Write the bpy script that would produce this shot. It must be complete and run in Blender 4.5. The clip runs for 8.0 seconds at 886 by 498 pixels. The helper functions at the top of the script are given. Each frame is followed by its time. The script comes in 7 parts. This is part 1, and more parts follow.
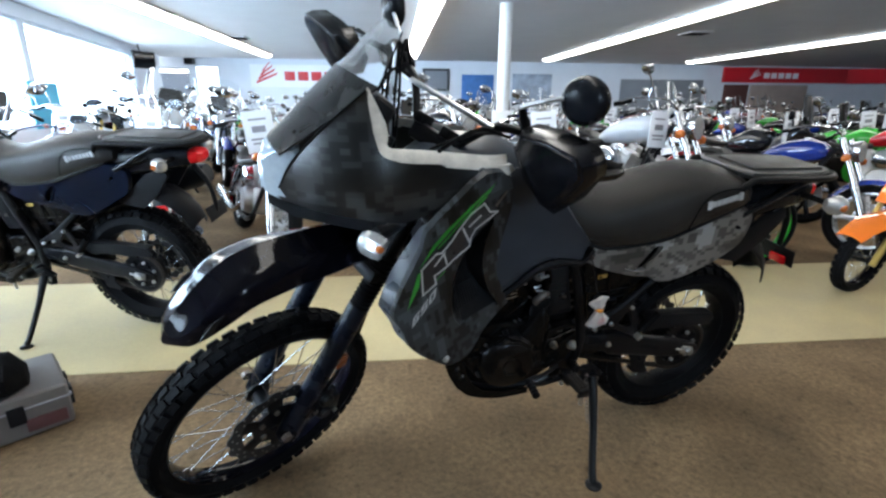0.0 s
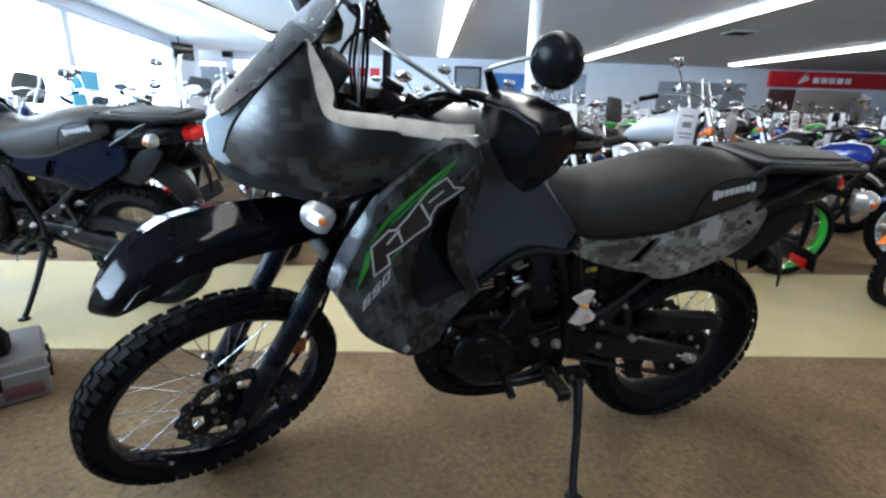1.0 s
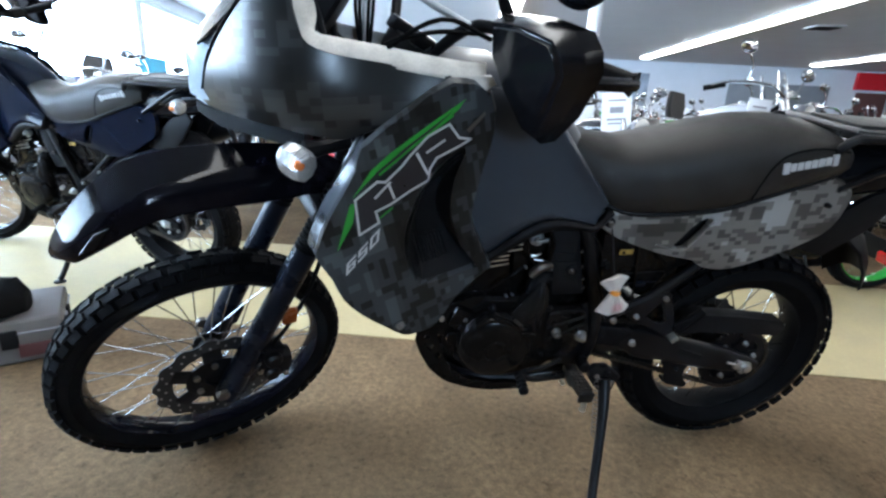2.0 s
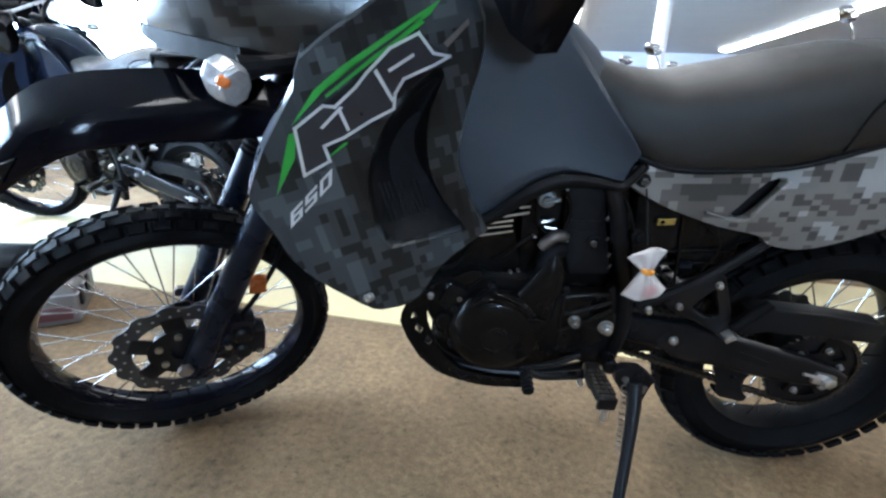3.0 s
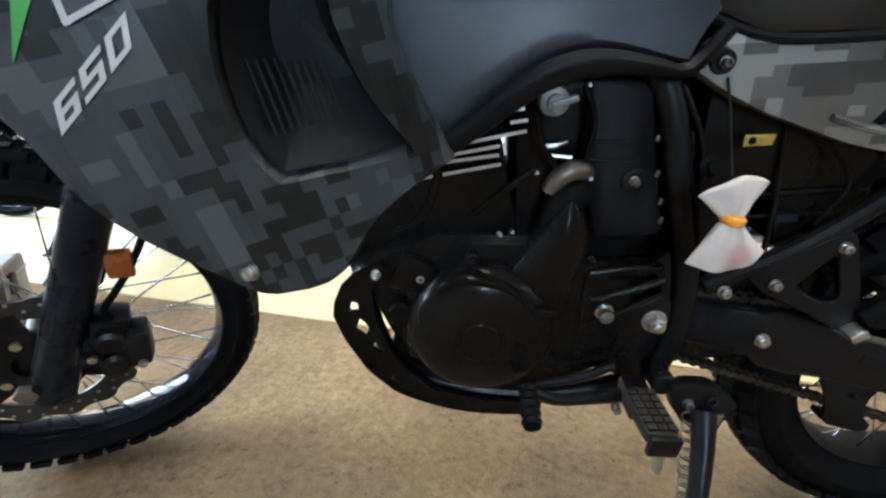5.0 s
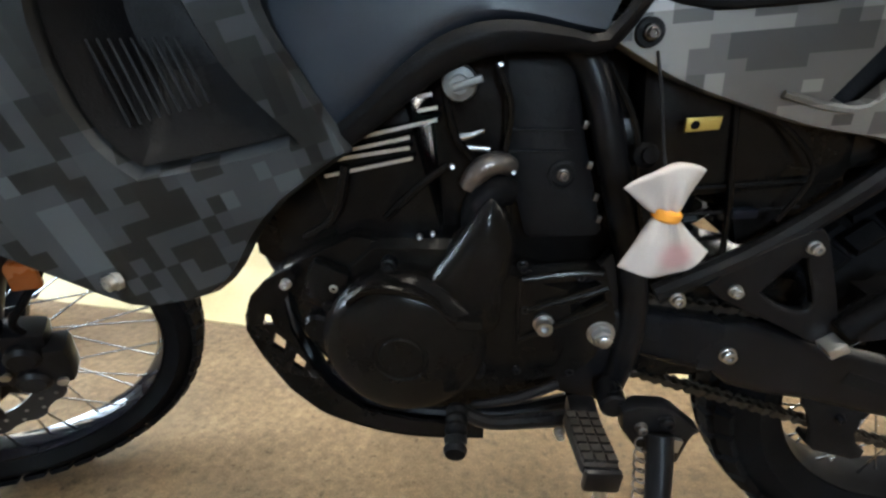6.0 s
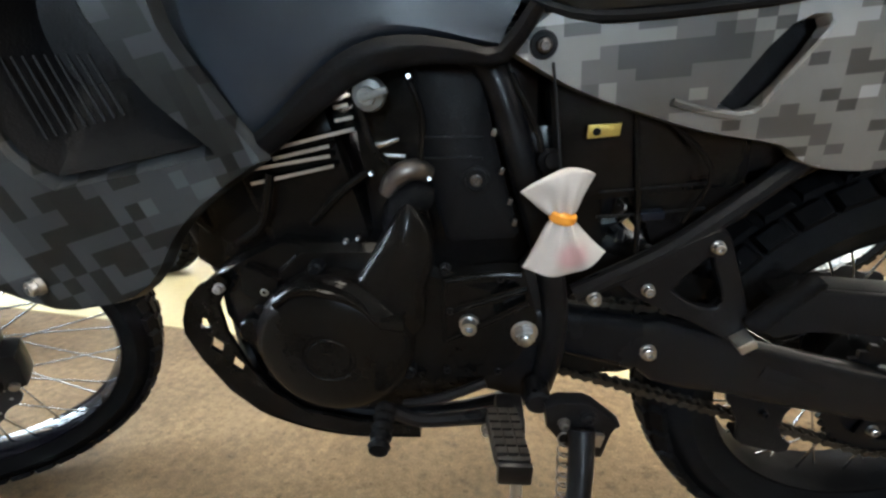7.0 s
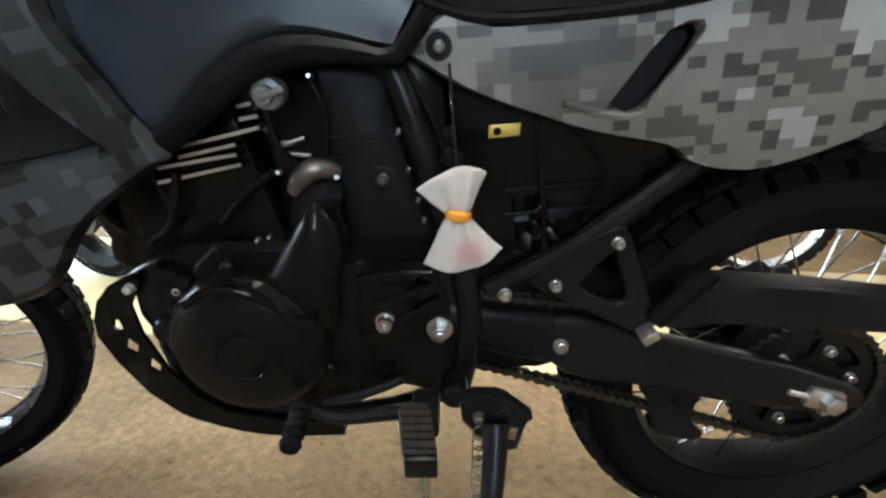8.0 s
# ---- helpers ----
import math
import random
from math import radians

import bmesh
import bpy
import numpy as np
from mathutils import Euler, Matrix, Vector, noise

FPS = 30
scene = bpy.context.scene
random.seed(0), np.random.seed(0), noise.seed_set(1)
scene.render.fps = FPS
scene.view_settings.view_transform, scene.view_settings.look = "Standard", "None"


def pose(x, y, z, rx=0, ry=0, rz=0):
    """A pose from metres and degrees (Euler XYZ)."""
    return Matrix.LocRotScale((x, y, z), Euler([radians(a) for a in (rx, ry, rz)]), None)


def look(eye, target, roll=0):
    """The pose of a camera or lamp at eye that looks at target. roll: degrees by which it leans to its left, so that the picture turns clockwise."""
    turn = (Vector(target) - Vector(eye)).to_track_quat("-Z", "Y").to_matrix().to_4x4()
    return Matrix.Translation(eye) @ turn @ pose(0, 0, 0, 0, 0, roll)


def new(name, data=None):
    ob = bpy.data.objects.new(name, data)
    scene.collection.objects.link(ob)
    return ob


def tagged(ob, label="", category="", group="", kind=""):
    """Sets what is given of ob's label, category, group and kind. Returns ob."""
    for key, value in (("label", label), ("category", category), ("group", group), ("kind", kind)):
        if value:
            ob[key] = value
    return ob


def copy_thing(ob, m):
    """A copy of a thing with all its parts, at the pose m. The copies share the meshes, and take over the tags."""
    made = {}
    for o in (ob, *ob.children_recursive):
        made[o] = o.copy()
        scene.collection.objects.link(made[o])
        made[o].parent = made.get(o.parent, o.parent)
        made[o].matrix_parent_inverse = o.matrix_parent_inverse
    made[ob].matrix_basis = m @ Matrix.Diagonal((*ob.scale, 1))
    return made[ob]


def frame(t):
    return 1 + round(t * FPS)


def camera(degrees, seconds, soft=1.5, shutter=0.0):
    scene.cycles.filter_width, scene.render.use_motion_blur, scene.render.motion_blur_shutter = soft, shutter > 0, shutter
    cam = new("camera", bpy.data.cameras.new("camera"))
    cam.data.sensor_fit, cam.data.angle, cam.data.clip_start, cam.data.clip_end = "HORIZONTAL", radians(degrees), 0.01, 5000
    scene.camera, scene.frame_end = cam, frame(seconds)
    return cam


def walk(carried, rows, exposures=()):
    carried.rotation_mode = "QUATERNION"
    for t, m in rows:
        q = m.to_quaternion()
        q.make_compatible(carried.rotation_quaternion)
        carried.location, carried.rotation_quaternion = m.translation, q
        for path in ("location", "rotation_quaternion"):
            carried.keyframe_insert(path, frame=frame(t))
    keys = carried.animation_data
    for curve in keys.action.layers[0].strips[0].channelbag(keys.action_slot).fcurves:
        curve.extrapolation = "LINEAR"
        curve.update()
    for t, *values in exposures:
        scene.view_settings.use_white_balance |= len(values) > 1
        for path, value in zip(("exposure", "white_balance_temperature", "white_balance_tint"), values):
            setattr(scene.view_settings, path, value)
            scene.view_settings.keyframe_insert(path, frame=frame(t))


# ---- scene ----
cam = camera(86.3, 8.0, soft=2.5)
METRES, EYE, TILT, LEAN, TURN = 1.3419, 1.1879, -16.985, -0.34, -17.363
START = (-0.5947, -1.4007)
ROWS = [
    (0.0, 0.0, 0.0, 0.0, -0.0, 0.0, 0.0),
    (0.5, 0.0575, 0.028, -0.0131, 1.38, -0.48, -0.88),
    (1.0, 0.1177, 0.0814, -0.0324, 3.49, -0.08, -2.44),
    (1.5, 0.1435, 0.1368, -0.0583, 5.88, -0.29, -3.93),
    (3.0, 0.2665, 0.3702, -0.1313, 16.58, -1.09, -7.41),
    (3.5, 0.2616, 0.4645, -0.1537, 18.24, -2.02, -6.95),
    (4.0, 0.2422, 0.5383, -0.1649, 18.49, -1.81, -6.44),
    (4.5, 0.2417, 0.5914, -0.1764, 17.92, -1.32, -6.42),
    (6.0, 0.3276, 0.718, -0.177, 20.79, 0.42, -5.55),
    (6.5, 0.3652, 0.7264, -0.1774, 20.64, 0.7, -5.36),
    (7.0, 0.3927, 0.7255, -0.1743, 20.47, 1.26, -4.9),
    (7.5, 0.4224, 0.7312, -0.1707, 19.46, 1.74, -4.55),
    (8.0, 0.4486, 0.7385, -0.1729, 17.67, 1.63, -4.38),
]
EXPOSURES = [(0.0, -0.1, 6250, 10), (1.5, 0.08, 6000, 10), (3.0, 0.75, 5750, 10), (3.5, 0.9, 5750, 10), (4.5, 0.9, 6200, 10), (6.0, 0.95, 6800, 10), (8.0, 0.9, 6950, 10)]
BASE = pose(*START, EYE, 0, 0, TURN) @ pose(0, 0, 0, TILT, LEAN, 0)
walk(cam, [(t, BASE @ pose(METRES * x, METRES * y, METRES * z, 90 + pitch, roll, yaw))
           for t, x, y, z, yaw, pitch, roll in ROWS], EXPOSURES)

# ---- world and light ----
world = bpy.data.worlds.new("daylight")
scene.world = world
world.use_nodes = True
wn = world.node_tree.nodes
sky = wn.new("ShaderNodeTexSky")
sky.sky_type, sky.sun_disc = "NISHITA", False
sky.sun_elevation, sky.sun_rotation = radians(40), radians(-60)
wn["Background"].inputs["Strength"].default_value = 0.12
world.node_tree.links.new(sky.outputs["Color"], wn["Background"].inputs["Color"])
TUBE_GLOW = 14.0
WINDOW_WATTS = 400.0
OUTSIDE_GLOW = 4.5

ROOM = pose(0, 0, 0, 0, 0, -11.7)          # room axes: u to the right, v towards the back wall
HEIGHT = 2.7


# ---- materials ----
def node_mat(name):
    m = bpy.data.materials.new(name)
    m.use_nodes = True
    return m, m.node_tree.nodes, m.node_tree.links


def surface(name, col, rough=0.5, metal=0.0, var=0.12, scale=18.0, grain=220.0, bump=0.06, coat=0.0, rvar=0.1, spec=0.5):
    """A plain surface with stains at one scale and grain at a finer one."""
    m, n, l = node_mat(name)
    b = n["Principled BSDF"]
    tc = n.new("ShaderNodeTexCoord")
    big, fine = n.new("ShaderNodeTexNoise"), n.new("ShaderNodeTexNoise")
    big.inputs["Scale"].default_value, big.inputs["Detail"].default_value = scale, 4
    fine.inputs["Scale"].default_value, fine.inputs["Detail"].default_value = grain, 2
    for t in (big, fine):
        l.new(tc.outputs["Object"], t.inputs["Vector"])
    add = n.new("ShaderNodeMath")
    add.operation = "MULTIPLY_ADD"
    l.new(fine.outputs["Fac"], add.inputs[0])
    add.inputs[1].default_value = 0.4
    l.new(big.outputs["Fac"], add.inputs[2])
    ramp = n.new("ShaderNodeMapRange")
    l.new(add.outputs[0], ramp.inputs["Value"])
    ramp.inputs["From Min"].default_value, ramp.inputs["From Max"].default_value = 0.4, 1.0
    ramp.inputs["To Min"].default_value, ramp.inputs["To Max"].default_value = 1 - var, 1 + var
    mul = n.new("ShaderNodeVectorMath")
    mul.operation = "SCALE"
    mul.inputs[0].default_value = col[:3]
    l.new(ramp.outputs["Result"], mul.inputs["Scale"])
    l.new(mul.outputs["Vector"], b.inputs["Base Color"])
    rr = n.new("ShaderNodeMapRange")
    l.new(big.outputs["Fac"], rr.inputs["Value"])
    rr.inputs["From Min"].default_value, rr.inputs["From Max"].default_value = 0.3, 0.7
    rr.inputs["To Min"].default_value, rr.inputs["To Max"].default_value = max(0.02, rough - rvar * rough), min(1, rough + rvar)
    l.new(rr.outputs["Result"], b.inputs["Roughness"])
    b.inputs["Metallic"].default_value = metal
    b.inputs["Specular IOR Level"].default_value = spec
    b.inputs["Coat Weight"].default_value, b.inputs["Coat Roughness"].default_value = coat, 0.05
    if bump:
        bp = n.new("ShaderNodeBump")
        bp.inputs["Strength"].default_value, bp.inputs["Distance"].default_value = bump, 0.002
        l.new(fine.outputs["Fac"], bp.inputs["Height"])
        l.new(bp.outputs["Normal"], b.inputs["Normal"])
    return m


def glass(name, col=(1, 1, 1), rough=0.02, trans=1.0, ior=1.45):
    m, n, l = node_mat(name)
    b = n["Principled BSDF"]
    b.inputs["Base Color"].default_value = (*col, 1)
    b.inputs["Transmission Weight"].default_value = trans
    b.inputs["Roughness"].default_value = rough
    b.inputs["IOR"].default_value = ior
    return m


def glow(name, col, strength):
    m, n, l = node_mat(name)
    b = n["Principled BSDF"]
    b.inputs["Base Color"].default_value = (*col, 1)
    b.inputs["Emission Color"].default_value = (*col, 1)
    b.inputs["Emission Strength"].default_value = strength
    return m


def camo_mat(name, tones, cell=(0.021, 0.014), freq=((6, 9), (14, 22)), coat=0.15, spec=0.35, turn=0.0, warm=0.0, tilt=4.0, rough=0.4):
    """Square-blocked grey camouflage wrap."""
    m, n, l = node_mat(name)
    b = n["Principled BSDF"]
    tc = n.new("ShaderNodeTexCoord")
    flat = n.new("ShaderNodeMapping")
    flat.inputs["Rotation"].default_value = (0, radians(tilt), radians(turn))
    l.new(tc.outputs["Object"], flat.inputs["Vector"])
    snap = n.new("ShaderNodeVectorMath")
    snap.operation = "SNAP"
    snap.inputs[1].default_value = (cell[0], 1.0, cell[1])
    l.new(flat.outputs["Vector"], snap.inputs[0])
    shades = []
    for off, (sx, sz) in zip((0.0, 7.3), freq):
        mp = n.new("ShaderNodeMapping")
        mp.inputs["Location"].default_value = (off, off, 0)
        mp.inputs["Scale"].default_value = (sx, 0, sz)
        l.new(snap.outputs["Vector"], mp.inputs["Vector"])
        nz = n.new("ShaderNodeTexNoise")
        nz.inputs["Scale"].default_value, nz.inputs["Detail"].default_value = 1.0, 1.5
        l.new(mp.outputs["Vector"], nz.inputs["Vector"])
        shades.append(nz)
    mix = n.new("ShaderNodeMath")
    mix.operation = "MULTIPLY_ADD"
    l.new(shades[0].outputs["Fac"], mix.inputs[0])
    mix.inputs[1].default_value = 0.52
    half = n.new("ShaderNodeMath")
    half.operation = "MULTIPLY"
    half.inputs[1].default_value = 0.48
    l.new(shades[1].outputs["Fac"], half.inputs[0])
    l.new(half.outputs[0], mix.inputs[2])
    ramp = n.new("ShaderNodeValToRGB")
    ramp.color_ramp.interpolation = "CONSTANT"
    e = ramp.color_ramp.elements
    for k, (p, g) in enumerate(tones):
        el = e[k] if k < 2 else e.new(p)
        # warm below 0 tints in blue window light, above 0 carpet bounce
        tan = warm if 0.03 < g < 0.2 else 0.0
        el.position, el.color = p, (g * (1 + tan), g, g * (0.985 - tan), 1)
    l.new(mix.outputs[0], ramp.inputs["Fac"])
    l.new(ramp.outputs["Color"], b.inputs["Base Color"])
    fine = n.new("ShaderNodeTexNoise")
    fine.inputs["Scale"].default_value = 500
    l.new(tc.outputs["Object"], fine.inputs["Vector"])
    bp = n.new("ShaderNodeBump")
    bp.inputs["Strength"].default_value, bp.inputs["Distance"].default_value = 0.08, 0.001
    l.new(fine.outputs["Fac"], bp.inputs["Height"])
    l.new(bp.outputs["Normal"], b.inputs["Normal"])
    b.inputs["Roughness"].default_value = rough
    b.inputs["Specular IOR Level"].default_value = spec
    b.inputs["Coat Weight"].default_value, b.inputs["Coat Roughness"].default_value = coat, 0.2
    return m


def carpet_mat():
    """Sandy brown loop carpet: fine pile, sparse dark specks, scuffs and old stains."""
    m, n, l = node_mat("carpet")
    b = n["Principled BSDF"]
    tc = n.new("ShaderNodeTexCoord")

    def noise(scale, detail, rough=0.5):
        t = n.new("ShaderNodeTexNoise")
        t.inputs["Scale"].default_value, t.inputs["Detail"].default_value, t.inputs["Roughness"].default_value = scale, detail, rough
        l.new(tc.outputs["Object"], t.inputs["Vector"])
        return t

    def span(src, a0, a1, b0, b1):
        r = n.new("ShaderNodeMapRange")
        l.new(src.outputs[0], r.inputs["Value"])
        for k, v in (("From Min", a0), ("From Max", a1), ("To Min", b0), ("To Max", b1)):
            r.inputs[k].default_value = v
        return r

    def times(p, q):
        t = n.new("ShaderNodeMath")
        t.operation = "MULTIPLY"
        l.new(p.outputs[0], t.inputs[0])
        l.new(q.outputs[0], t.inputs[1])
        return t
    pile = noise(260, 3, 0.65)
    tuft = noise(46, 5, 0.65)
    scuff = noise(17, 6, 0.7)
    stain = noise(2.1, 4, 0.55)
    smudge = noise(58, 4, 0.6)
    f = times(span(pile, 0.3, 0.7, 0.72, 1.28), span(tuft, 0.32, 0.68, 0.7, 1.28))
    f = times(f, span(scuff, 0.53, 0.72, 1.0, 0.5))
    f = times(f, span(stain, 0.32, 0.68, 0.6, 1.18))
    f = times(f, span(smudge, 0.6, 0.72, 1.0, 0.45))
    sc = n.new("ShaderNodeVectorMath")
    sc.operation = "SCALE"
    sc.inputs[0].default_value = (0.158, 0.105, 0.056)
    l.new(f.outputs[0], sc.inputs["Scale"])
    l.new(sc.outputs["Vector"], b.inputs["Base Color"])
    b.inputs["Roughness"].default_value = 0.95
    b.inputs["Specular IOR Level"].default_value = 0.2
    bp = n.new("ShaderNodeBump")
    bp.inputs["Strength"].default_value, bp.inputs["Distance"].default_value = 0.3, 0.003
    l.new(pile.outputs["Fac"], bp.inputs["Height"])
    l.new(bp.outputs["Normal"], b.inputs["Normal"])
    return m


# One wrap; darker front and brighter side cover have light painted into the tones.
CAMO_SHADED = camo_mat("camouflage_wrap_shaded", ((0.0, 0.006), (0.41, 0.01), (0.46, 0.034), (0.5, 0.012), (0.522, 0.04), (0.575, 0.066)), (0.0115, 0.0165), ((10, 5), (30, 13)), 0.08, 0.17, tilt=14, warm=-0.1)
CAMO_SHADED_NOSE = camo_mat("camouflage_wrap_shaded_nose", ((0.0, 0.005), (0.42, 0.008), (0.475, 0.024), (0.515, 0.006), (0.54, 0.033), (0.59, 0.052)), (0.02, 0.013), ((3.4, 7.5), (9, 18)), 0.0, 0.42, rough=0.28)
CAMO_LIT = camo_mat("camouflage_wrap_lit", ((0.0, 0.022), (0.38, 0.065), (0.435, 0.15), (0.495, 0.04), (0.515, 0.14), (0.545, 0.3)), (0.0155, 0.0112), ((4, 6.5), (11, 17)), 0.35, 0.5, turn=26, warm=0.05)
CARPET = carpet_mat()
LINO = surface("yellow_vinyl", (0.38, 0.305, 0.16), 0.5, var=0.16, scale=3.0, grain=60, bump=0.03, spec=0.3)
PAINT = surface("white_wall_paint", (0.68, 0.72, 0.78), 0.7, var=0.05, scale=2.5, grain=90, bump=0.1)
CEIL = surface("ceiling_paint", (0.62, 0.61, 0.6), 0.85, var=0.06, scale=1.5, grain=60, bump=0.15)
METALW = surface("white_enamel", (0.75, 0.76, 0.77), 0.35, var=0.04)
TUBES = glow("lit_diffuser", (1.0, 0.96, 0.88), TUBE_GLOW)
OUTSIDE = glow("bright_outdoors", (0.86, 0.94, 1.0), OUTSIDE_GLOW)
PLASTIC = surface("black_textured_plastic", (0.008, 0.008, 0.009), 0.45, var=0.15, grain=400, bump=0.2, spec=0.1)
NAVY_BLK = surface("blue_black_gloss_plastic", (0.003, 0.005, 0.011), 0.1, var=0.1, bump=0.02, spec=0.12)
PANEL_BLK = surface("satin_black_plastic", (0.006, 0.0065, 0.008), 0.22, var=0.1, bump=0.04, spec=0.11)
GUARD = surface("dark_satin_guard_plastic", (0.004, 0.004, 0.005), 0.17, var=0.1, bump=0.02, spec=0.25)
GLOSS = surface("gloss_black_plastic", (0.003, 0.003, 0.005), 0.03, var=0.05, bump=0.0, spec=0.13)
TANKP = surface("matte_dark_slate_paint", (0.02, 0.025, 0.034), 0.38, metal=0.0, var=0.08, bump=0.05, grain=300, spec=0.34)
PEGRUB = surface("worn_brown_black_rubber", (0.017, 0.0135, 0.011), 0.7, var=0.2, scale=40, bump=0.2, spec=0.2)
RACKM = surface("grey_black_rack_plastic", (0.028, 0.027, 0.025), 0.5, var=0.2, grain=300, bump=0.2, spec=0.4)
RIMBLK = surface("satin_black_rim", (0.004, 0.004, 0.0045), 0.5, var=0.1, bump=0.03, spec=0.06)
VINYL = surface("black_seat_vinyl", (0.015, 0.0133, 0.012), 0.36, var=0.15, grain=900, bump=0.3, spec=0.26)
RUBBER = surface("tyre_rubber", (0.0045, 0.0045, 0.005), 0.6, var=0.2, scale=25, bump=0.2, spec=0.05)
BLKMETAL = surface("black_painted_metal", (0.0065, 0.0065, 0.0075), 0.3, metal=0.0, var=0.25, bump=0.06, spec=0.15)
ENGINE = surface("black_engine_paint", (0.0055, 0.005, 0.0047), 0.17, var=0.25, scale=40, bump=0.08, spec=0.13)
FORKM = surface("dark_blue_grey_fork", (0.0055, 0.0075, 0.013), 0.25, var=0.1, spec=0.15)
CHROME = surface("chrome", (0.52, 0.54, 0.57), 0.1, metal=1.0, var=0.05, bump=0.0)
STEEL = surface("zinc_steel", (0.5, 0.5, 0.5), 0.3, metal=1.0, var=0.15, bump=0.05)
DULL = surface("dull_grey_alloy", (0.14, 0.122, 0.11), 0.38, metal=0.8, var=0.2)
TAPM = surface("dull_cast_alloy", (0.16, 0.165, 0.165), 0.5, metal=0.5, var=0.2)
ALLOY = surface("brushed_aluminium", (0.55, 0.55, 0.55), 0.35, metal=1.0, var=0.15)
DISC = surface("brake_disc_steel", (0.04, 0.042, 0.046), 0.42, metal=0.6, var=0.15, grain=350)
CHAINM = surface("oiled_chain_steel", (0.06, 0.05, 0.04), 0.5, metal=0.8, var=0.3)
WHITEG = surface("silver_print", (0.42, 0.42, 0.43), 0.4, var=0.04, bump=0)
GREENG = surface("green_print", (0.02, 0.22, 0.02), 0.35, var=0.08, bump=0)
BLACKG = surface("black_print", (0.012, 0.012, 0.016), 0.3, var=0.05, bump=0)
CLOTH = surface("translucent_white_cloth", (0.5, 0.45, 0.42), 0.85, var=0.06, scale=60, grain=900, bump=0.3)


def filled_cloth():
    """Thin white cloth with pink stuffing that shows through in one soft spot."""
    m = surface("thin_cloth_over_pink", (0.5, 0.45, 0.42), 0.85, var=0.06, scale=60, grain=900, bump=0.3)
    n, l = m.node_tree.nodes, m.node_tree.links
    b = n["Principled BSDF"]
    plain = b.inputs["Base Color"].links[0].from_socket
    tc, far, fade, mix = n.new("ShaderNodeTexCoord"), n.new("ShaderNodeVectorMath"), n.new("ShaderNodeMapRange"), n.new("ShaderNodeMix")
    far.operation = "DISTANCE"
    far.inputs[1].default_value = (0.263, -0.19, 0.6)
    l.new(tc.outputs["Object"], far.inputs[0])
    fade.interpolation_type = "SMOOTHSTEP"
    for k, v in (("From Min", 0.006), ("From Max", 0.022), ("To Min", 0.85), ("To Max", 0.0)):
        fade.inputs[k].default_value = v
    l.new(far.outputs["Value"], fade.inputs["Value"])
    mix.data_type = "RGBA"
    l.new(fade.outputs["Result"], mix.inputs[0])
    l.new(plain, mix.inputs[6])
    mix.inputs[7].default_value = (0.5, 0.27, 0.26, 1)
    l.new(mix.outputs[2], b.inputs["Base Color"])
    return m


FILLED_CLOTH = filled_cloth()
ORANGEB = surface("orange_rubber_band", (0.8, 0.3, 0.03), 0.5)
REFLECT = surface("dim_amber_reflector", (0.22, 0.055, 0.012), 0.2, var=0.1)
AMBER = surface("amber_lens", (0.48, 0.13, 0.03), 0.15, var=0.05)
LENS = surface("clear_ribbed_lens", (0.45, 0.45, 0.45), 0.14, metal=0.5, var=0.2, scale=90, bump=0.4)
REDL = surface("red_lens", (0.6, 0.01, 0.012), 0.12, var=0.05)
HEADL = surface("headlamp_lens", (0.55, 0.65, 0.75), 0.05, metal=0.6, var=0.1, scale=60)
SMOKE = surface("dark_smoked_screen", (0.01, 0.009, 0.0085), 0.22, var=0.1, bump=0, spec=0.14)
SLATE_EDGE = surface("glossy_slate_edge", (0.03, 0.036, 0.046), 0.25, var=0.08, spec=0.6)
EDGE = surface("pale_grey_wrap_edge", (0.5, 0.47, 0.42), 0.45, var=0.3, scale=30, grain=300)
SILVER = surface("silver_wheel_paint", (0.6, 0.61, 0.62), 0.25, metal=0.6, var=0.05)
CLEAR = glass("clear_plastic", (0.93, 0.95, 0.96), 0.03)
BRASS = surface("yellow_zinc_tab", (0.5, 0.36, 0.1), 0.35, metal=0.8)
CASEM = surface("beige_vinyl_case", (0.115, 0.105, 0.1), 0.5, var=0.12, scale=14, grain=120, bump=0.15)
PAPER = surface("white_card", (0.82, 0.84, 0.88), 0.7, var=0.03)
INK = surface("grey_ink", (0.25, 0.25, 0.28), 0.7)


# ---- mesh helpers ----
def part(name, bm, material, parent=None, label="", angle=35):
    me = bpy.data.meshes.new(name)
    bmesh.ops.recalc_face_normals(bm, faces=bm.faces)
    bm.to_mesh(me)
    bm.free()
    me.materials.append(material)
    me.shade_smooth()
    me.set_sharp_from_angle(angle=radians(angle))
    ob = new(name, me)
    ob.parent = parent
    if label:
        ob["label"] = label
    return ob


def thing(name, label, category, group="", m=None):
    ob = new(name)
    ob.empty_display_size = 0.1
    tagged(ob, label, category, group)
    if m is not None:
        ob.matrix_basis = m
    return ob


def box(bm, c, s, rot=(0, 0, 0), bevel=0.0, seg=2):
    r = bmesh.ops.create_cube(bm, size=1.0)
    vs = r["verts"]
    for v in vs:
        v.co = Vector((v.co.x * s[0], v.co.y * s[1], v.co.z * s[2]))
    if bevel:
        es = list({e for v in vs for e in v.link_edges})
        g = bmesh.ops.bevel(bm, geom=es, offset=bevel, segments=seg, profile=0.6, affect="EDGES")
        vs = list({v for f in g["faces"] for v in f.verts} | {v for v in vs if v.is_valid})
    bmesh.ops.transform(bm, matrix=pose(*c, *rot), verts=vs)
    return bm


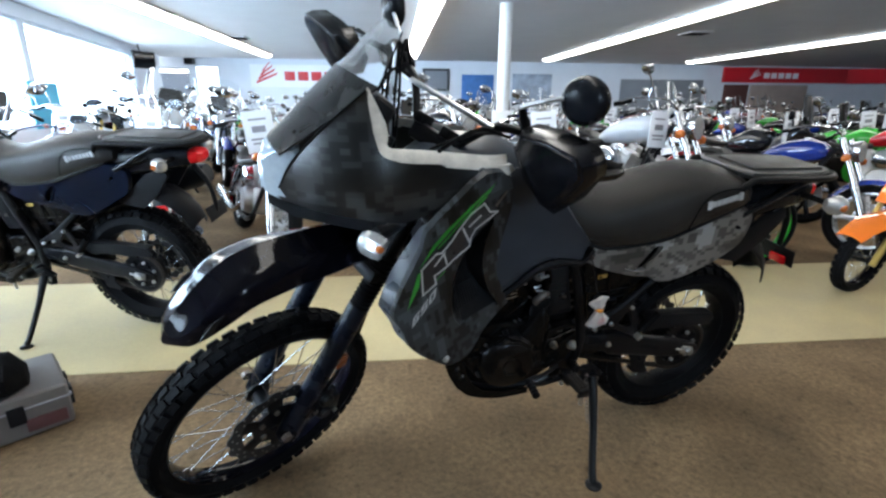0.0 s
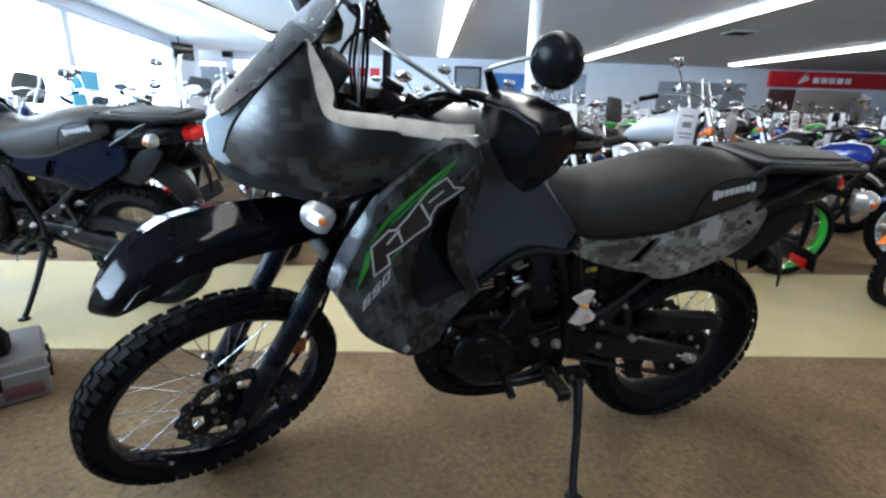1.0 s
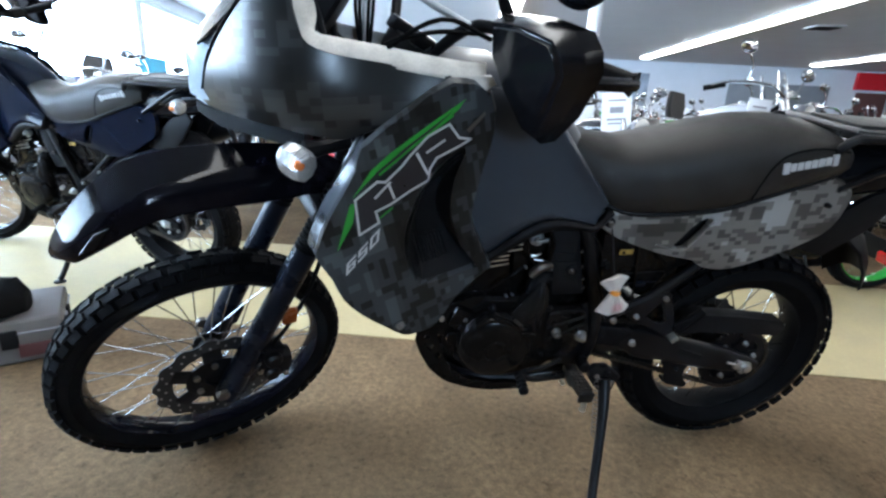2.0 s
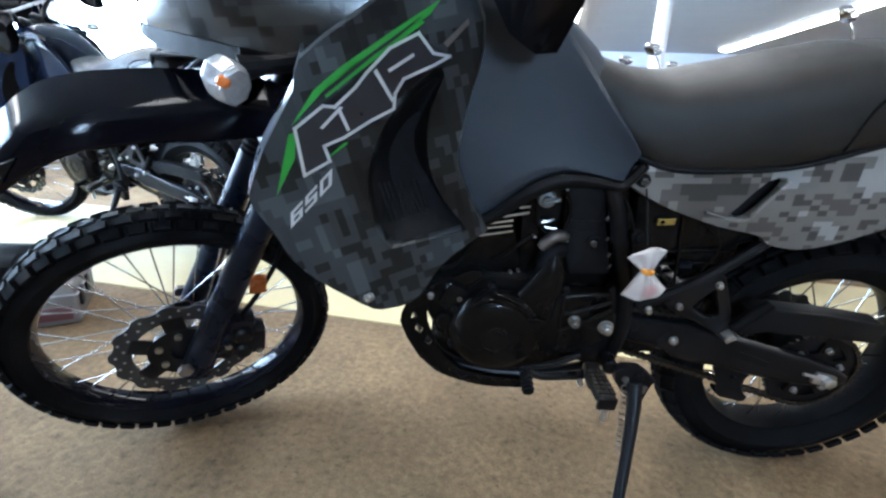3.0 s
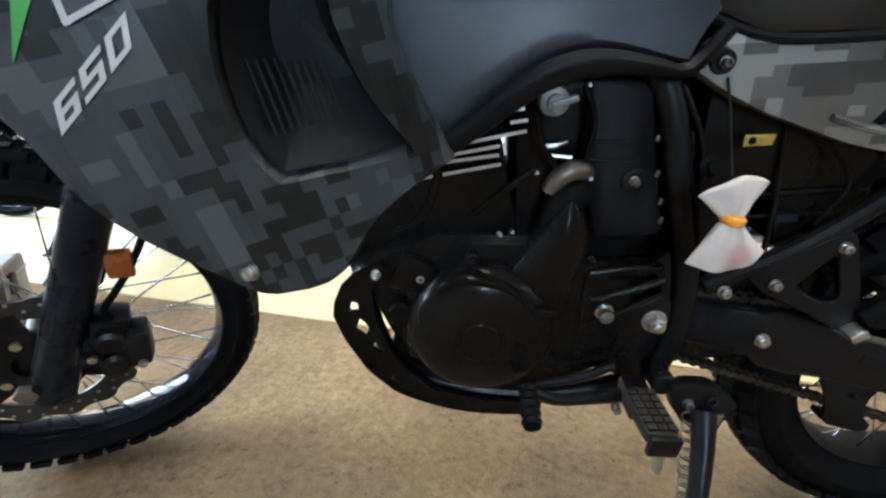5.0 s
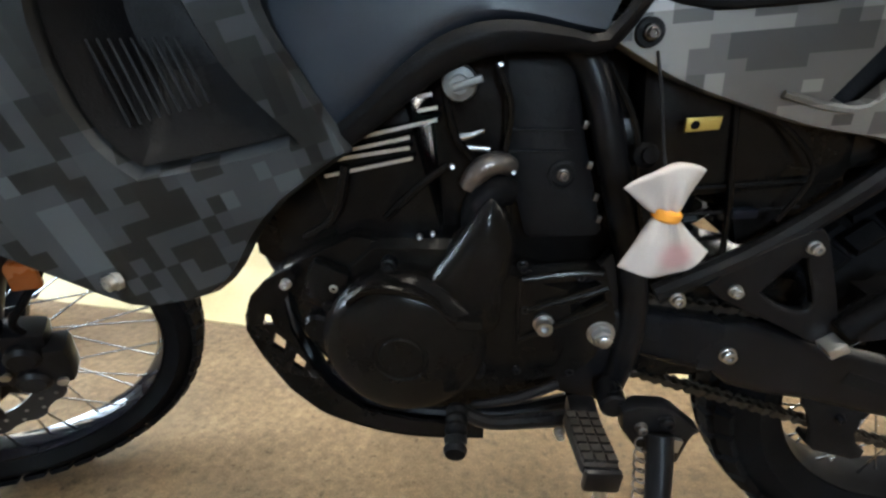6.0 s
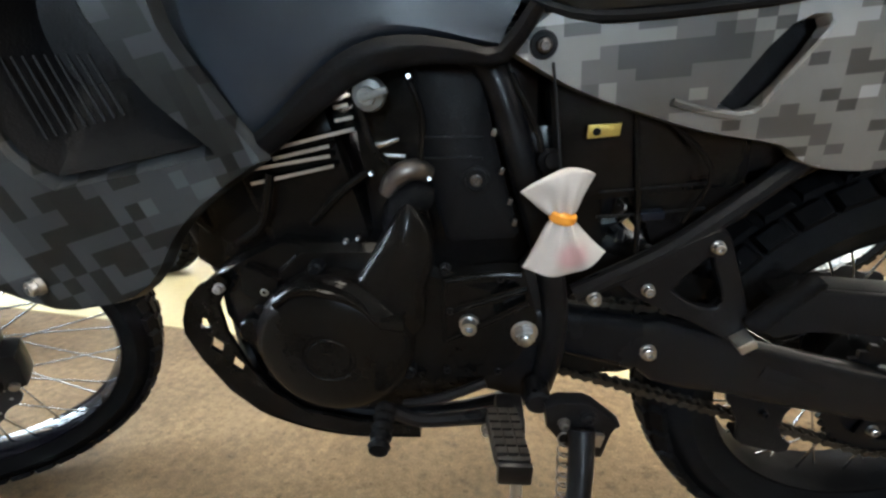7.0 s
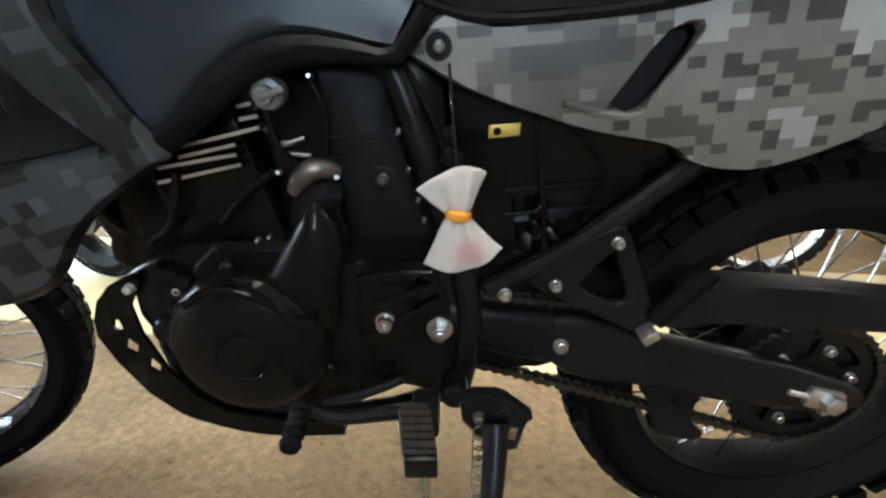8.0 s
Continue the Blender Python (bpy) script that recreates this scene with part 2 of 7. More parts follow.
def smooth_path(pts, n=6):
    """A Catmull-Rom line through the points."""
    p = [Vector(q) for q in pts]
    p = [2 * p[0] - p[1]] + p + [2 * p[-1] - p[-2]]
    out = []
    for i in range(1, len(p) - 2):
        for k in range(n):
            t = k / n
            a, b, c, d = p[i - 1], p[i], p[i + 1], p[i + 2]
            out.append(0.5 * (2 * b + (c - a) * t + (2 * a - 5 * b + 4 * c - d) * t * t + (3 * b - a - 3 * c + d) * t ** 3))
    return out + [p[-2]]


def ring_faces(bm, rings, closed=True, caps=True):
    for a, b in zip(rings, rings[1:]):
        n = len(a)
        for i in range(n if closed else n - 1):
            j = (i + 1) % n
            bm.faces.new((a[i], a[j], b[j], b[i]))
    if caps:
        for r in (rings[0][::-1], rings[-1]):
            bm.faces.new(r)


def tube(bm, pts, r, seg=10, n=0):
    """A round bar along the points; r may be a list."""
    rs = r if isinstance(r, (list, tuple)) else [r] * len(pts)
    if n:
        m = len(pts)
        pts = smooth_path(pts, n)
        rs = [rs[min(m - 1, i // n)] * (1 - (i % n) / n) + rs[min(m - 1, i // n + 1)] * (i % n) / n for i in range(len(pts))]
    pts = [Vector(p) for p in pts]
    rings, up = [], None
    for i, p in enumerate(pts):
        d = (pts[min(i + 1, len(pts) - 1)] - pts[max(i - 1, 0)]).normalized()
        if up is None:
            up = d.orthogonal().normalized()
        up = (up - d * up.dot(d)).normalized()
        side = d.cross(up)
        rings.append([bm.verts.new(p + rs[i] * (math.cos(a) * up + math.sin(a) * side))
                      for a in (2 * math.pi * k / seg for k in range(seg))])
    ring_faces(bm, rings)
    return bm


def lathe(bm, prof, c, axis=(0, 1, 0), seg=32, closed=False):
    """Turns (along, radius) pairs round an axis through c."""
    ax = Vector(axis).normalized()
    u = ax.orthogonal().normalized()
    w = ax.cross(u)
    rings = []
    for al, r in prof:
        rings.append([bm.verts.new(Vector(c) + ax * al + max(r, 1e-4) * (math.cos(a) * u + math.sin(a) * w))
                      for a in (2 * math.pi * k / seg for k in range(seg))])
    if closed:
        rings.append(rings[0])
    ring_faces(bm, rings, caps=not closed)
    return bm


def plate(bm, outline, y0, y1, bevel=0.0, yf=None):
    """A plate with an outline in x and z between two sideways offsets."""
    a = [bm.verts.new((x, (yf(x, z) if yf else 0) + y0, z)) for x, z in outline]
    b = [bm.verts.new((x, (yf(x, z) if yf else 0) + y1, z)) for x, z in outline]
    fs = [bm.faces.new(a), bm.faces.new(b[::-1])]
    for i in range(len(a)):
        j = (i + 1) % len(a)
        fs.append(bm.faces.new((a[i], b[i], b[j], a[j])))
    if bevel:
        es = [e for f in fs[:2] for e in f.edges]
        bmesh.ops.bevel(bm, geom=es, offset=bevel, segments=2, profile=0.6, affect="EDGES")
    return bm


def shell(bm, outline, bulge, thick, rings=(1.0, 0.985, 0.93, 0.8, 0.55, 0.25), side=-1, smooth=3):
    """A moulded panel: a rim of points in space, swelling outwards to a crown, with an inner skin."""
    pts = smooth_path(list(outline) + [outline[0]], smooth)[:-1] if smooth else [Vector(p) for p in outline]
    if side > 0:
        pts = [Vector((p.x, -p.y, p.z)) for p in pts]
    c = sum(pts, Vector()) / len(pts)
    for sgn, off in ((1, 0.0), (-1, thick)):
        rs = []
        for s in rings:
            h = bulge * (1 - s ** 2.2) ** 0.75
            rs.append([bm.verts.new(c + (p - c) * (s if sgn > 0 else s * 0.997) + Vector((0, side * (h - off), 0))) for p in pts])
        ring_faces(bm, rs, caps=False)
        bm.faces.new(rs[-1])
        if sgn > 0:
            outer = rs[0]
        else:
            ring_faces(bm, [outer, rs[0]], caps=False)
    return bm


def pierced(bm, outline, holes, y0, y1):
    """A flat plate with openings, its outline and holes in x and z, between two sideways offsets."""
    for y in (y0, y1):
        edges = []
        for o in [outline] + holes:
            vs = [bm.verts.new((x, y, z)) for x, z in o]
            edges += [bm.edges.new((vs[i], vs[(i + 1) % len(vs)])) for i in range(len(vs))]
        bmesh.ops.triangle_fill(bm, edges=edges, use_beauty=True)
    for o in [outline] + holes:
        a, b = ([bm.verts.new((x, y, z)) for x, z in o] for y in (y0, y1))
        ring_faces(bm, [a, b], caps=False)
    bmesh.ops.remove_doubles(bm, verts=bm.verts, dist=1e-6)
    return bm


def loft(bm, sections):
    rings = [[bm.verts.new(p) for p in s] for s in sections]
    ring_faces(bm, rings)
    return bm


def oval(x, w, z0, z1, k=2.6, n=24, y=0.0):
    """A rounded cross-section across the bike at x."""
    out = []
    for i in range(n):
        a = 2 * math.pi * i / n
        ca, sa = math.cos(a), math.sin(a)
        out.append((x, y + w * math.copysign(abs(ca) ** (2 / k), ca), (z0 + z1) / 2 + (z1 - z0) / 2 * math.copysign(abs(sa) ** (2 / k), sa)))
    return out


def bolt(parent, c, r=0.008, axis=(0, -1, 0), mat=None, name="bolt"):
    bm = bmesh.new()
    r *= 0.88
    lathe(bm, [(-0.004, r * 1.25), (0.001, r * 1.25), (0.0015, r), (0.007, r), (0.008, r * 0.8), (0.008, r * 0.5), (0.005, r * 0.45)], c, axis, 12)
    return part(name, bm, mat or STEEL, parent)


def sheet(bm, rows, thick, n=3, m=3):
    """A thin moulded skin through rows of points, with an inner skin and closed edges. thick: a vector to the inner skin."""
    rows = [smooth_path(r, n) if n > 1 else [Vector(p) for p in r] for r in rows]
    cols = [smooth_path(list(c), m) if m > 1 else list(c) for c in zip(*rows)]
    t = Vector(thick)
    A = [[bm.verts.new(p) for p in c] for c in cols]
    B = [[bm.verts.new(p + t) for p in c] for c in cols]
    ring_faces(bm, A, closed=False, caps=False)
    ring_faces(bm, B, closed=False, caps=False)
    loop = lambda G: G[0] + [c[-1] for c in G[1:-1]] + G[-1][::-1] + [c[0] for c in G[1:-1]][::-1]
    la, lb = loop(A), loop(B)
    for i in range(len(la)):
        j = (i + 1) % len(la)
        bm.faces.new((la[i], la[j], lb[j], lb[i]))
    return bm

# ---- the showroom ----
def room_box(name, u0, u1, v0, v1, z0, z1, mat, m=ROOM, bevel=0.0, label="", kind="structure"):
    bm = bmesh.new()
    box(bm, ((u0 + u1) / 2, (v0 + v1) / 2, (z0 + z1) / 2), (u1 - u0, v1 - v0, z1 - z0), bevel=bevel)
    ob = part(name, bm, mat)
    ob.matrix_basis = m
    return tagged(ob, label, kind=kind)


UNSEEN_WALL = surface("unseen_wall_dark", (0.06, 0.045, 0.035), 0.6, scale=4)
LEFT_X, BACK_V, AISLE0, AISLE1 = -4.6, 16.8, 0.555, 1.75
room_box("floor", -13, 24, -8, BACK_V, -0.12, 0.0, CARPET, label="brown speckled short-pile carpet floor")
room_box("floor_aisle", -13, 24, AISLE0, AISLE1, 0.0, 0.004, LINO, label="worn yellow vinyl aisle strip across the carpet")
room_box("ceiling", -13, 24, -8, BACK_V + 0.2, HEIGHT, HEIGHT + 0.1, CEIL, label="flat pale grey showroom ceiling")
room_box("wall_right", 23.8, 24, -8, BACK_V, 0, HEIGHT, PAINT, label="white painted wall")
FRONT_V = -6.3
# back wall with a doorway of daylight and an office window
room_box("wall_back_1", -13, -8.5, BACK_V, BACK_V + 0.2, 0, HEIGHT, PAINT, label="white painted wall")
room_box("wall_back_2", -8.5, -7.4, BACK_V, BACK_V + 0.2, 0, 0.9, PAINT, label="white painted wall under the office window")
room_box("wall_back_3", -8.5, -7.4, BACK_V, BACK_V + 0.2, 2.35, HEIGHT, PAINT, label="white painted wall over the office window")
room_box("wall_back_4", -7.4, -7.15, BACK_V, BACK_V + 0.2, 0, HEIGHT, PAINT, label="white painted wall")
room_box("wall_back_5", -7.15, -6.4, BACK_V, BACK_V + 0.2, 2.4, HEIGHT, PAINT, label="white painted wall over the doorway")
room_box("wall_back_6", -6.4, 24, BACK_V, BACK_V + 0.2, 0, HEIGHT, PAINT, label="white painted wall")
# left wall of shop windows
IDENT = Matrix.Identity(4)
MULLIONS = [-1.5, 1.6, 4.7, 8.6, 14.7]
WIN0, WIN1 = 0.75, 2.48
room_box("wall_left_1", LEFT_X - 0.2, LEFT_X, -7.2, 14.7, 0, WIN0, PAINT, IDENT, label="low white wall under the shop windows")
room_box("wall_left_2", LEFT_X - 0.2, LEFT_X, -7.2, 14.7, WIN1, HEIGHT, PAINT, IDENT, label="white wall strip over the shop windows")
room_box("wall_left_3", LEFT_X - 0.2, LEFT_X, 14.7, 17.6, 0, HEIGHT, PAINT, IDENT, label="white wall beside the shop windows")
room_box("wall_left_4", LEFT_X - 0.2, LEFT_X, -7.2, -1.5, WIN0, WIN1, PAINT, IDENT, label="white wall beside the shop windows")
room_box("backdrop", LEFT_X - 3.0, LEFT_X - 2.9, -14, 26, -1, 6, OUTSIDE, IDENT, label="bright daylit street")
PANE = glass("window_glass", (1, 1, 1), 0.0)
CYANP = surface("cyan_poster", (0.06, 0.34, 0.5), 0.6, var=0.2, scale=4)
FRAMEM = surface("pale_window_frame", (0.55, 0.6, 0.66), 0.4)


def shop_window(k, m, x0, x1):
    """A framed pane from x0 to x1 along a wall whose inner face is y = 0 and looks to -y, with the daylight that enters by it."""
    win = tagged(thing("window_%d" % k, "tall shop window in a pale metal frame, bright outside", "window", m=m), kind="structure")
    mid, zc = (x0 + x1) / 2, (WIN0 + WIN1) / 2
    for x in (x0 + 0.06, x1 - 0.06):
        bm = bmesh.new()
        box(bm, (x, 0.1, zc), (0.1, 0.16, WIN1 - WIN0), bevel=0.006)
        part("window_frame", bm, FRAMEM, win)
    for z in (WIN0 + 0.03, WIN1 - 0.03):
        bm = bmesh.new()
        box(bm, (mid, 0.1, z), (x1 - x0 - 0.22, 0.14, 0.06), bevel=0.006)
        part("window_rail", bm, FRAMEM, win)
    bm = bmesh.new()
    box(bm, (mid, 0.1, zc), (x1 - x0 - 0.22, 0.01, WIN1 - WIN0 - 0.12))
    part("pane", bm, PANE, win).visible_shadow = False
    lamp = bpy.data.lights.new("window_daylight", "AREA")
    lamp.shape, lamp.size, lamp.size_y = "RECTANGLE", x1 - x0 - 0.4, WIN1 - WIN0 - 0.2
    lamp.energy, lamp.color = WINDOW_WATTS * (x1 - x0) / 4, (0.58, 0.79, 1.0)
    new("window_daylight", lamp).matrix_basis = m @ look((mid, 0.22, zc), (mid, -3, zc))


for k, (a, b) in enumerate(zip(MULLIONS, MULLIONS[1:])):
    shop_window(k + 1, pose(LEFT_X, 0, 0, 0, 0, 90), a, b)
poster = thing("window_poster", "pale cyan poster board standing in the shop window", "poster", m=pose(LEFT_X - 0.014, 8.9, WIN0))
bm = bmesh.new()
box(bm, (0, 0, 0.385), (0.01, 1.1, 0.77), bevel=0.002)
part("sheet", bm, CYANP, poster)
# unseen front wall behind the walk, kept dark, with a window added for fill
FRONT_V = -6.3
FRONT_PIERS = [1.6, 2.5]
FRONT_M = ROOM @ pose(0, FRONT_V, 0, 0, 0, 180)
room_box("wall_front_1", -13, 24, FRONT_V - 0.2, FRONT_V, 0, WIN0, UNSEEN_WALL, label="unseen front wall, kept dark, under the added window")
room_box("wall_front_2", -13, 24, FRONT_V - 0.2, FRONT_V, WIN1, HEIGHT, PAINT, label="white wall strip over the shop windows")
room_box("wall_front_3", -13, FRONT_PIERS[0], FRONT_V - 0.2, FRONT_V, WIN0, WIN1, UNSEEN_WALL, label="unseen front wall, kept dark, beside the added window")
room_box("wall_front_4", FRONT_PIERS[-1], 24, FRONT_V - 0.2, FRONT_V, WIN0, WIN1, UNSEEN_WALL, label="unseen front wall, kept dark, beside the added window")
room_box("backdrop_front", -13, 24, FRONT_V - 3.0, FRONT_V - 2.9, -1, 6, OUTSIDE, label="bright daylit street")
# added window, out of view; its lamp lights the near sides of the bikes
for k, (a, b) in enumerate(zip(FRONT_PIERS, FRONT_PIERS[1:])):
    shop_window(len(MULLIONS) + k, FRONT_M, -b, -a)

# ceiling strip lights
for u in (-4.3, 0.3, 4.9, 10.0):
    v = -1.6
    while v < 15:
        fx = thing("ceiling_light", "long white fluorescent strip light, lit, on the ceiling", "ceiling light", "strip lights", ROOM @ pose(u, v + 1.2, HEIGHT))
        bm = bmesh.new()
        box(bm, (0, 0, -0.025), (0.36, 2.39, 0.05), bevel=0.008)
        part("housing", bm, METALW, fx)
        bm = bmesh.new()
        sec = [[(0.18 * c, y, -0.05 - 0.05 * max(0, 1 - c * c) ** 0.5) for c in (-1, -0.9, -0.6, -0.2, 0.2, 0.6, 0.9, 1)] for y in (-1.18, 1.18)]
        loft(bm, sec)
        part("diffuser", bm, TUBES, fx)
        v += 2.4

# column
col = thing("column", "round white painted steel column, floor to ceiling", "column", m=ROOM @ pose(1.48, 6.5, 0))
bm = bmesh.new()
lathe(bm, [(0, 0.1), (HEIGHT, 0.1)], (0, 0, 0), (0, 0, 1), 24)
part("shaft", bm, METALW, col)
bm = bmesh.new()
box(bm, (0, 0, 0.55), (0.3, 0.3, 1.1), bevel=0.02)
part("boxed_base", bm, METALW, col)
for u, v in ((-4.0, 11.2), (6.2, 9.0)):
    vt = thing("ceiling_vent", "small grey square ceiling vent", "vent", "vents", ROOM @ pose(u, v, HEIGHT))
    bm = bmesh.new()
    box(bm, (0, 0, -0.01), (0.5, 0.5, 0.02), bevel=0.005)
    part("frame", bm, METALW, vt)
    for k in range(5):
        bm = bmesh.new()
        box(bm, (0, -0.16 + 0.08 * k, -0.026), (0.42, 0.05, 0.008), (25, 0, 0))
        part("slat", bm, BLKMETAL, vt)

# things on the back wall
RED = surface("red_sign_face", (0.5, 0.012, 0.02), 0.4, var=0.05, scale=3, bump=0)
SIGNW = surface("white_sign_face", (0.8, 0.82, 0.85), 0.5, var=0.03, scale=3, bump=0)
GREYP = surface("grey_display_board", (0.2, 0.22, 0.25), 0.6, scale=3)
TANP = surface("tan_display_board", (0.42, 0.34, 0.3), 0.6, scale=3)
BLUEP = surface("blue_banner", (0.05, 0.16, 0.42), 0.6, var=0.3, scale=4)
DARKF = surface("dark_frame", (0.03, 0.03, 0.035), 0.4)
OFFICE = surface("dim_office", (0.18, 0.2, 0.24), 0.8, scale=2)


def board(name, label, cat, u0, u1, z0, z1, mat, depth=0.05, v=BACK_V, frame_mat=None, m=None):
    b = thing(name, label, cat, m=ROOM @ pose((u0 + u1) / 2, v - 0.004, (z0 + z1) / 2) if m is None else m)
    w, h = u1 - u0, z1 - z0
    bm = bmesh.new()
    box(bm, (0, -depth / 2, 0), (w, depth, h), bevel=0.006)
    part("panel", bm, mat, b)
    if frame_mat:
        for c, s in (((0, -depth, h / 2), (w + 0.08, 0.04, 0.08)), ((0, -depth, -h / 2), (w + 0.08, 0.04, 0.08)),
                     ((-w / 2, -depth, 0), (0.08, 0.04, h - 0.08)), ((w / 2, -depth, 0), (0.08, 0.04, h - 0.08))):
            bm = bmesh.new()
            box(bm, c, s, bevel=0.005)
            part("frame", bm, frame_mat, b)
    return b


def wing_mark(parent, x, z, s, mat, y=-0.056):
    """A fan of slanted bars, for a maker's wing mark."""
    for k in range(4):
        bm = bmesh.new()
        plate(bm, [(x + s * (0.1 * k), z + s * (-0.35 + 0.16 * k)), (x + s * (0.95 - 0.1 * k), z + s * (0.05 + 0.17 * k)),
                   (x + s * (1.0 - 0.1 * k), z + s * (0.16 + 0.17 * k)), (x + s * (0.1 * k), z + s * (-0.23 + 0.16 * k))], y - 0.006, y)
        part("mark_bar", bm, mat, parent)


def letter_blocks(parent, x, z, w, h, n, mat, y=-0.056):
    """Plain blocks that stand for the letters of a maker's name."""
    step = w / n
    for k in range(n):
        bm = bmesh.new()
        box(bm, (x + step * (k + 0.5), y - 0.004, z), (step * 0.78, 0.008, h), bevel=0.002)
        part("letter_block", bm, mat, parent)


sg = board("wall_sign", "white wall sign with red wing mark and red lettering blocks", "sign", -5.3, -1.6, 1.75, 2.5, SIGNW)
wing_mark(sg, -1.65, 0.0, 0.75, RED)
letter_blocks(sg, -0.72, 0.0, 2.3, 0.3, 5, RED)
board("framed_picture", "dark framed picture hung on the white wall", "picture", 0.8, 1.7, 1.7, 2.4, GREYP, frame_mat=DARKF)
board("blue_banner", "blue printed banner on the white wall", "banner", 2.2, 3.4, 1.2, 2.25, BLUEP, 0.02)
board("poster", "pale grey and blue poster on the white wall", "poster", 4.1, 5.6, 1.2, 2.3, surface("poster_print", (0.3, 0.36, 0.45), 0.5, var=0.5, scale=3), 0.02)
board("display_board", "large grey display board against the wall", "board", 8.3, 11.6, 0.1, 2.15, GREYP, 0.06)
board("display_board", "tan display board below the red fascia", "board", 13.6, 16.0, 0.1, 2.0, TANP, 0.06)
board("display_board", "dark brown display board below the red fascia", "board", 12.5, 13.5, 0.1, 2.0, surface("brown_board", (0.12, 0.05, 0.045), 0.6), 0.06)
fa = board("fascia_sign", "long red fascia sign with white wing mark and lettering blocks", "sign", 12.3, 17.4, 2.08, 2.62, RED, 0.14, v=BACK_V - 0.1)
wing_mark(fa, -1.5, -0.02, 0.42, SIGNW, -0.146)
letter_blocks(fa, -0.98, -0.02, 1.5, 0.2, 5, SIGNW, -0.146)
fb = board("fascia_sign", "long red fascia sign with white wing mark, angled along the wall", "sign", 0, 6, 2.08, 2.62, RED, 0.14,
           m=ROOM @ pose(20.2, 15.6, 2.35, 0, 0, -24))
wing_mark(fb, -1.6, -0.02, 0.5, SIGNW, -0.146)
letter_blocks(fb, -0.9, -0.02, 1.6, 0.2, 5, SIGNW, -0.146)
# office behind the inner window, and daylight doorway; the glowing strip imitates a reflection
room_box("office", -9.6, -7.3, BACK_V + 2.0, BACK_V + 2.1, 0, 2.6, OFFICE, label="dim office wall beyond an inner window")
room_box("doorway_daylight", -7.6, -5.9, BACK_V + 0.6, BACK_V + 0.65, 0, 2.6, OUTSIDE, label="bright daylight beyond the doorway")
ol = thing("ceiling_light", "glowing strip standing in for a light reflected in the dark inner window", "ceiling light", "strip lights", ROOM @ pose(-8.1, BACK_V + 0.9, 2.3))
bm = bmesh.new()
box(bm, (0, 0, 0), (1.3, 0.16, 0.07), bevel=0.01)
part("diffuser", bm, TUBES, ol)
sp = thing("loudspeaker", "small dark loudspeaker on the back wall", "loudspeaker", m=ROOM @ pose(-7.25, BACK_V - 0.004, 2.56))
bm = bmesh.new()
box(bm, (0, -0.12, 0), (0.3, 0.24, 0.2), bevel=0.02)
part("cabinet", bm, DARKF, sp)
bm = bmesh.new()
box(bm, (0, -0.243, 0), (0.25, 0.006, 0.15))
part("grille", bm, BLKMETAL, sp)
mo = thing("monitor", "dark flat monitor hung beside the shop windows", "monitor", m=pose(LEFT_X + 0.35, 14.2, 2.3, 0, 0, 60))
bm = bmesh.new()
box(bm, (0, 0, 0), (0.75, 0.06, 0.45), bevel=0.01)
part("housing", bm, DARKF, mo)
bm = bmesh.new()
box(bm, (0, -0.033, 0), (0.7, 0.004, 0.4))
part("screen", bm, GLOSS, mo)
bm = bmesh.new()
tube(bm, [(0, 0.03, 0.1), (0, 0.12, 0.3), (0, 0.12, 0.4)], 0.02)
part("bracket", bm, DARKF, mo)

# ---- the dual-sport motorcycle: front towards -x, left side towards -y, ground at z = 0 ----
RAKE = Vector((math.sin(radians(28)), 0, math.cos(radians(28))))
STEER_AT = Vector((-0.852, 0, 0))


def steering(deg):
    return Matrix.Translation(STEER_AT) @ Matrix.Rotation(radians(deg), 4, RAKE) @ Matrix.Translation(-STEER_AT)


def tyre(bm, c, R, w, h, knobs, rows, seg=72):
    """A block-pattern tyre round the y axis."""
    prof = []
    for k in range(13):
        a = math.pi * (k / 12)
        prof.append((-w * math.cos(a) * (1 if 0 < k < 12 else 0.62), R - h + (h - 0.008) * math.sin(a) ** 0.75))
    prof += [(w * 0.45, R - h + 0.004), (-w * 0.45, R - h + 0.004)]
    lathe(bm, prof, c, (0, 1, 0), seg, closed=True)
    blocks = []
    for i in range(knobs):
        for j, (off, tilt, kw) in enumerate(rows):
            a = 2 * math.pi * (i + (0.5 if j % 2 else 0)) / knobs
            m = Matrix.Translation(c) @ Matrix.Rotation(a, 4, "Y") @ pose(0, off, R - 0.0098 - abs(off) ** 2 * 5.2, tilt, 0, 0)
            blocks.append(m @ Matrix.Diagonal((2 * math.pi * R / knobs * 0.8, kw, 0.0095, 1)))
    return blocks


def block_shape(bm, m=None):
    vs = bmesh.ops.create_cube(bm, size=1.0)["verts"]
    for v in vs:
        t = 0.82 if v.co.z > 0 else 1.0
        v.co = Vector((v.co.x * t, v.co.y * t, v.co.z))
        if m is not None:
            v.co = m @ v.co


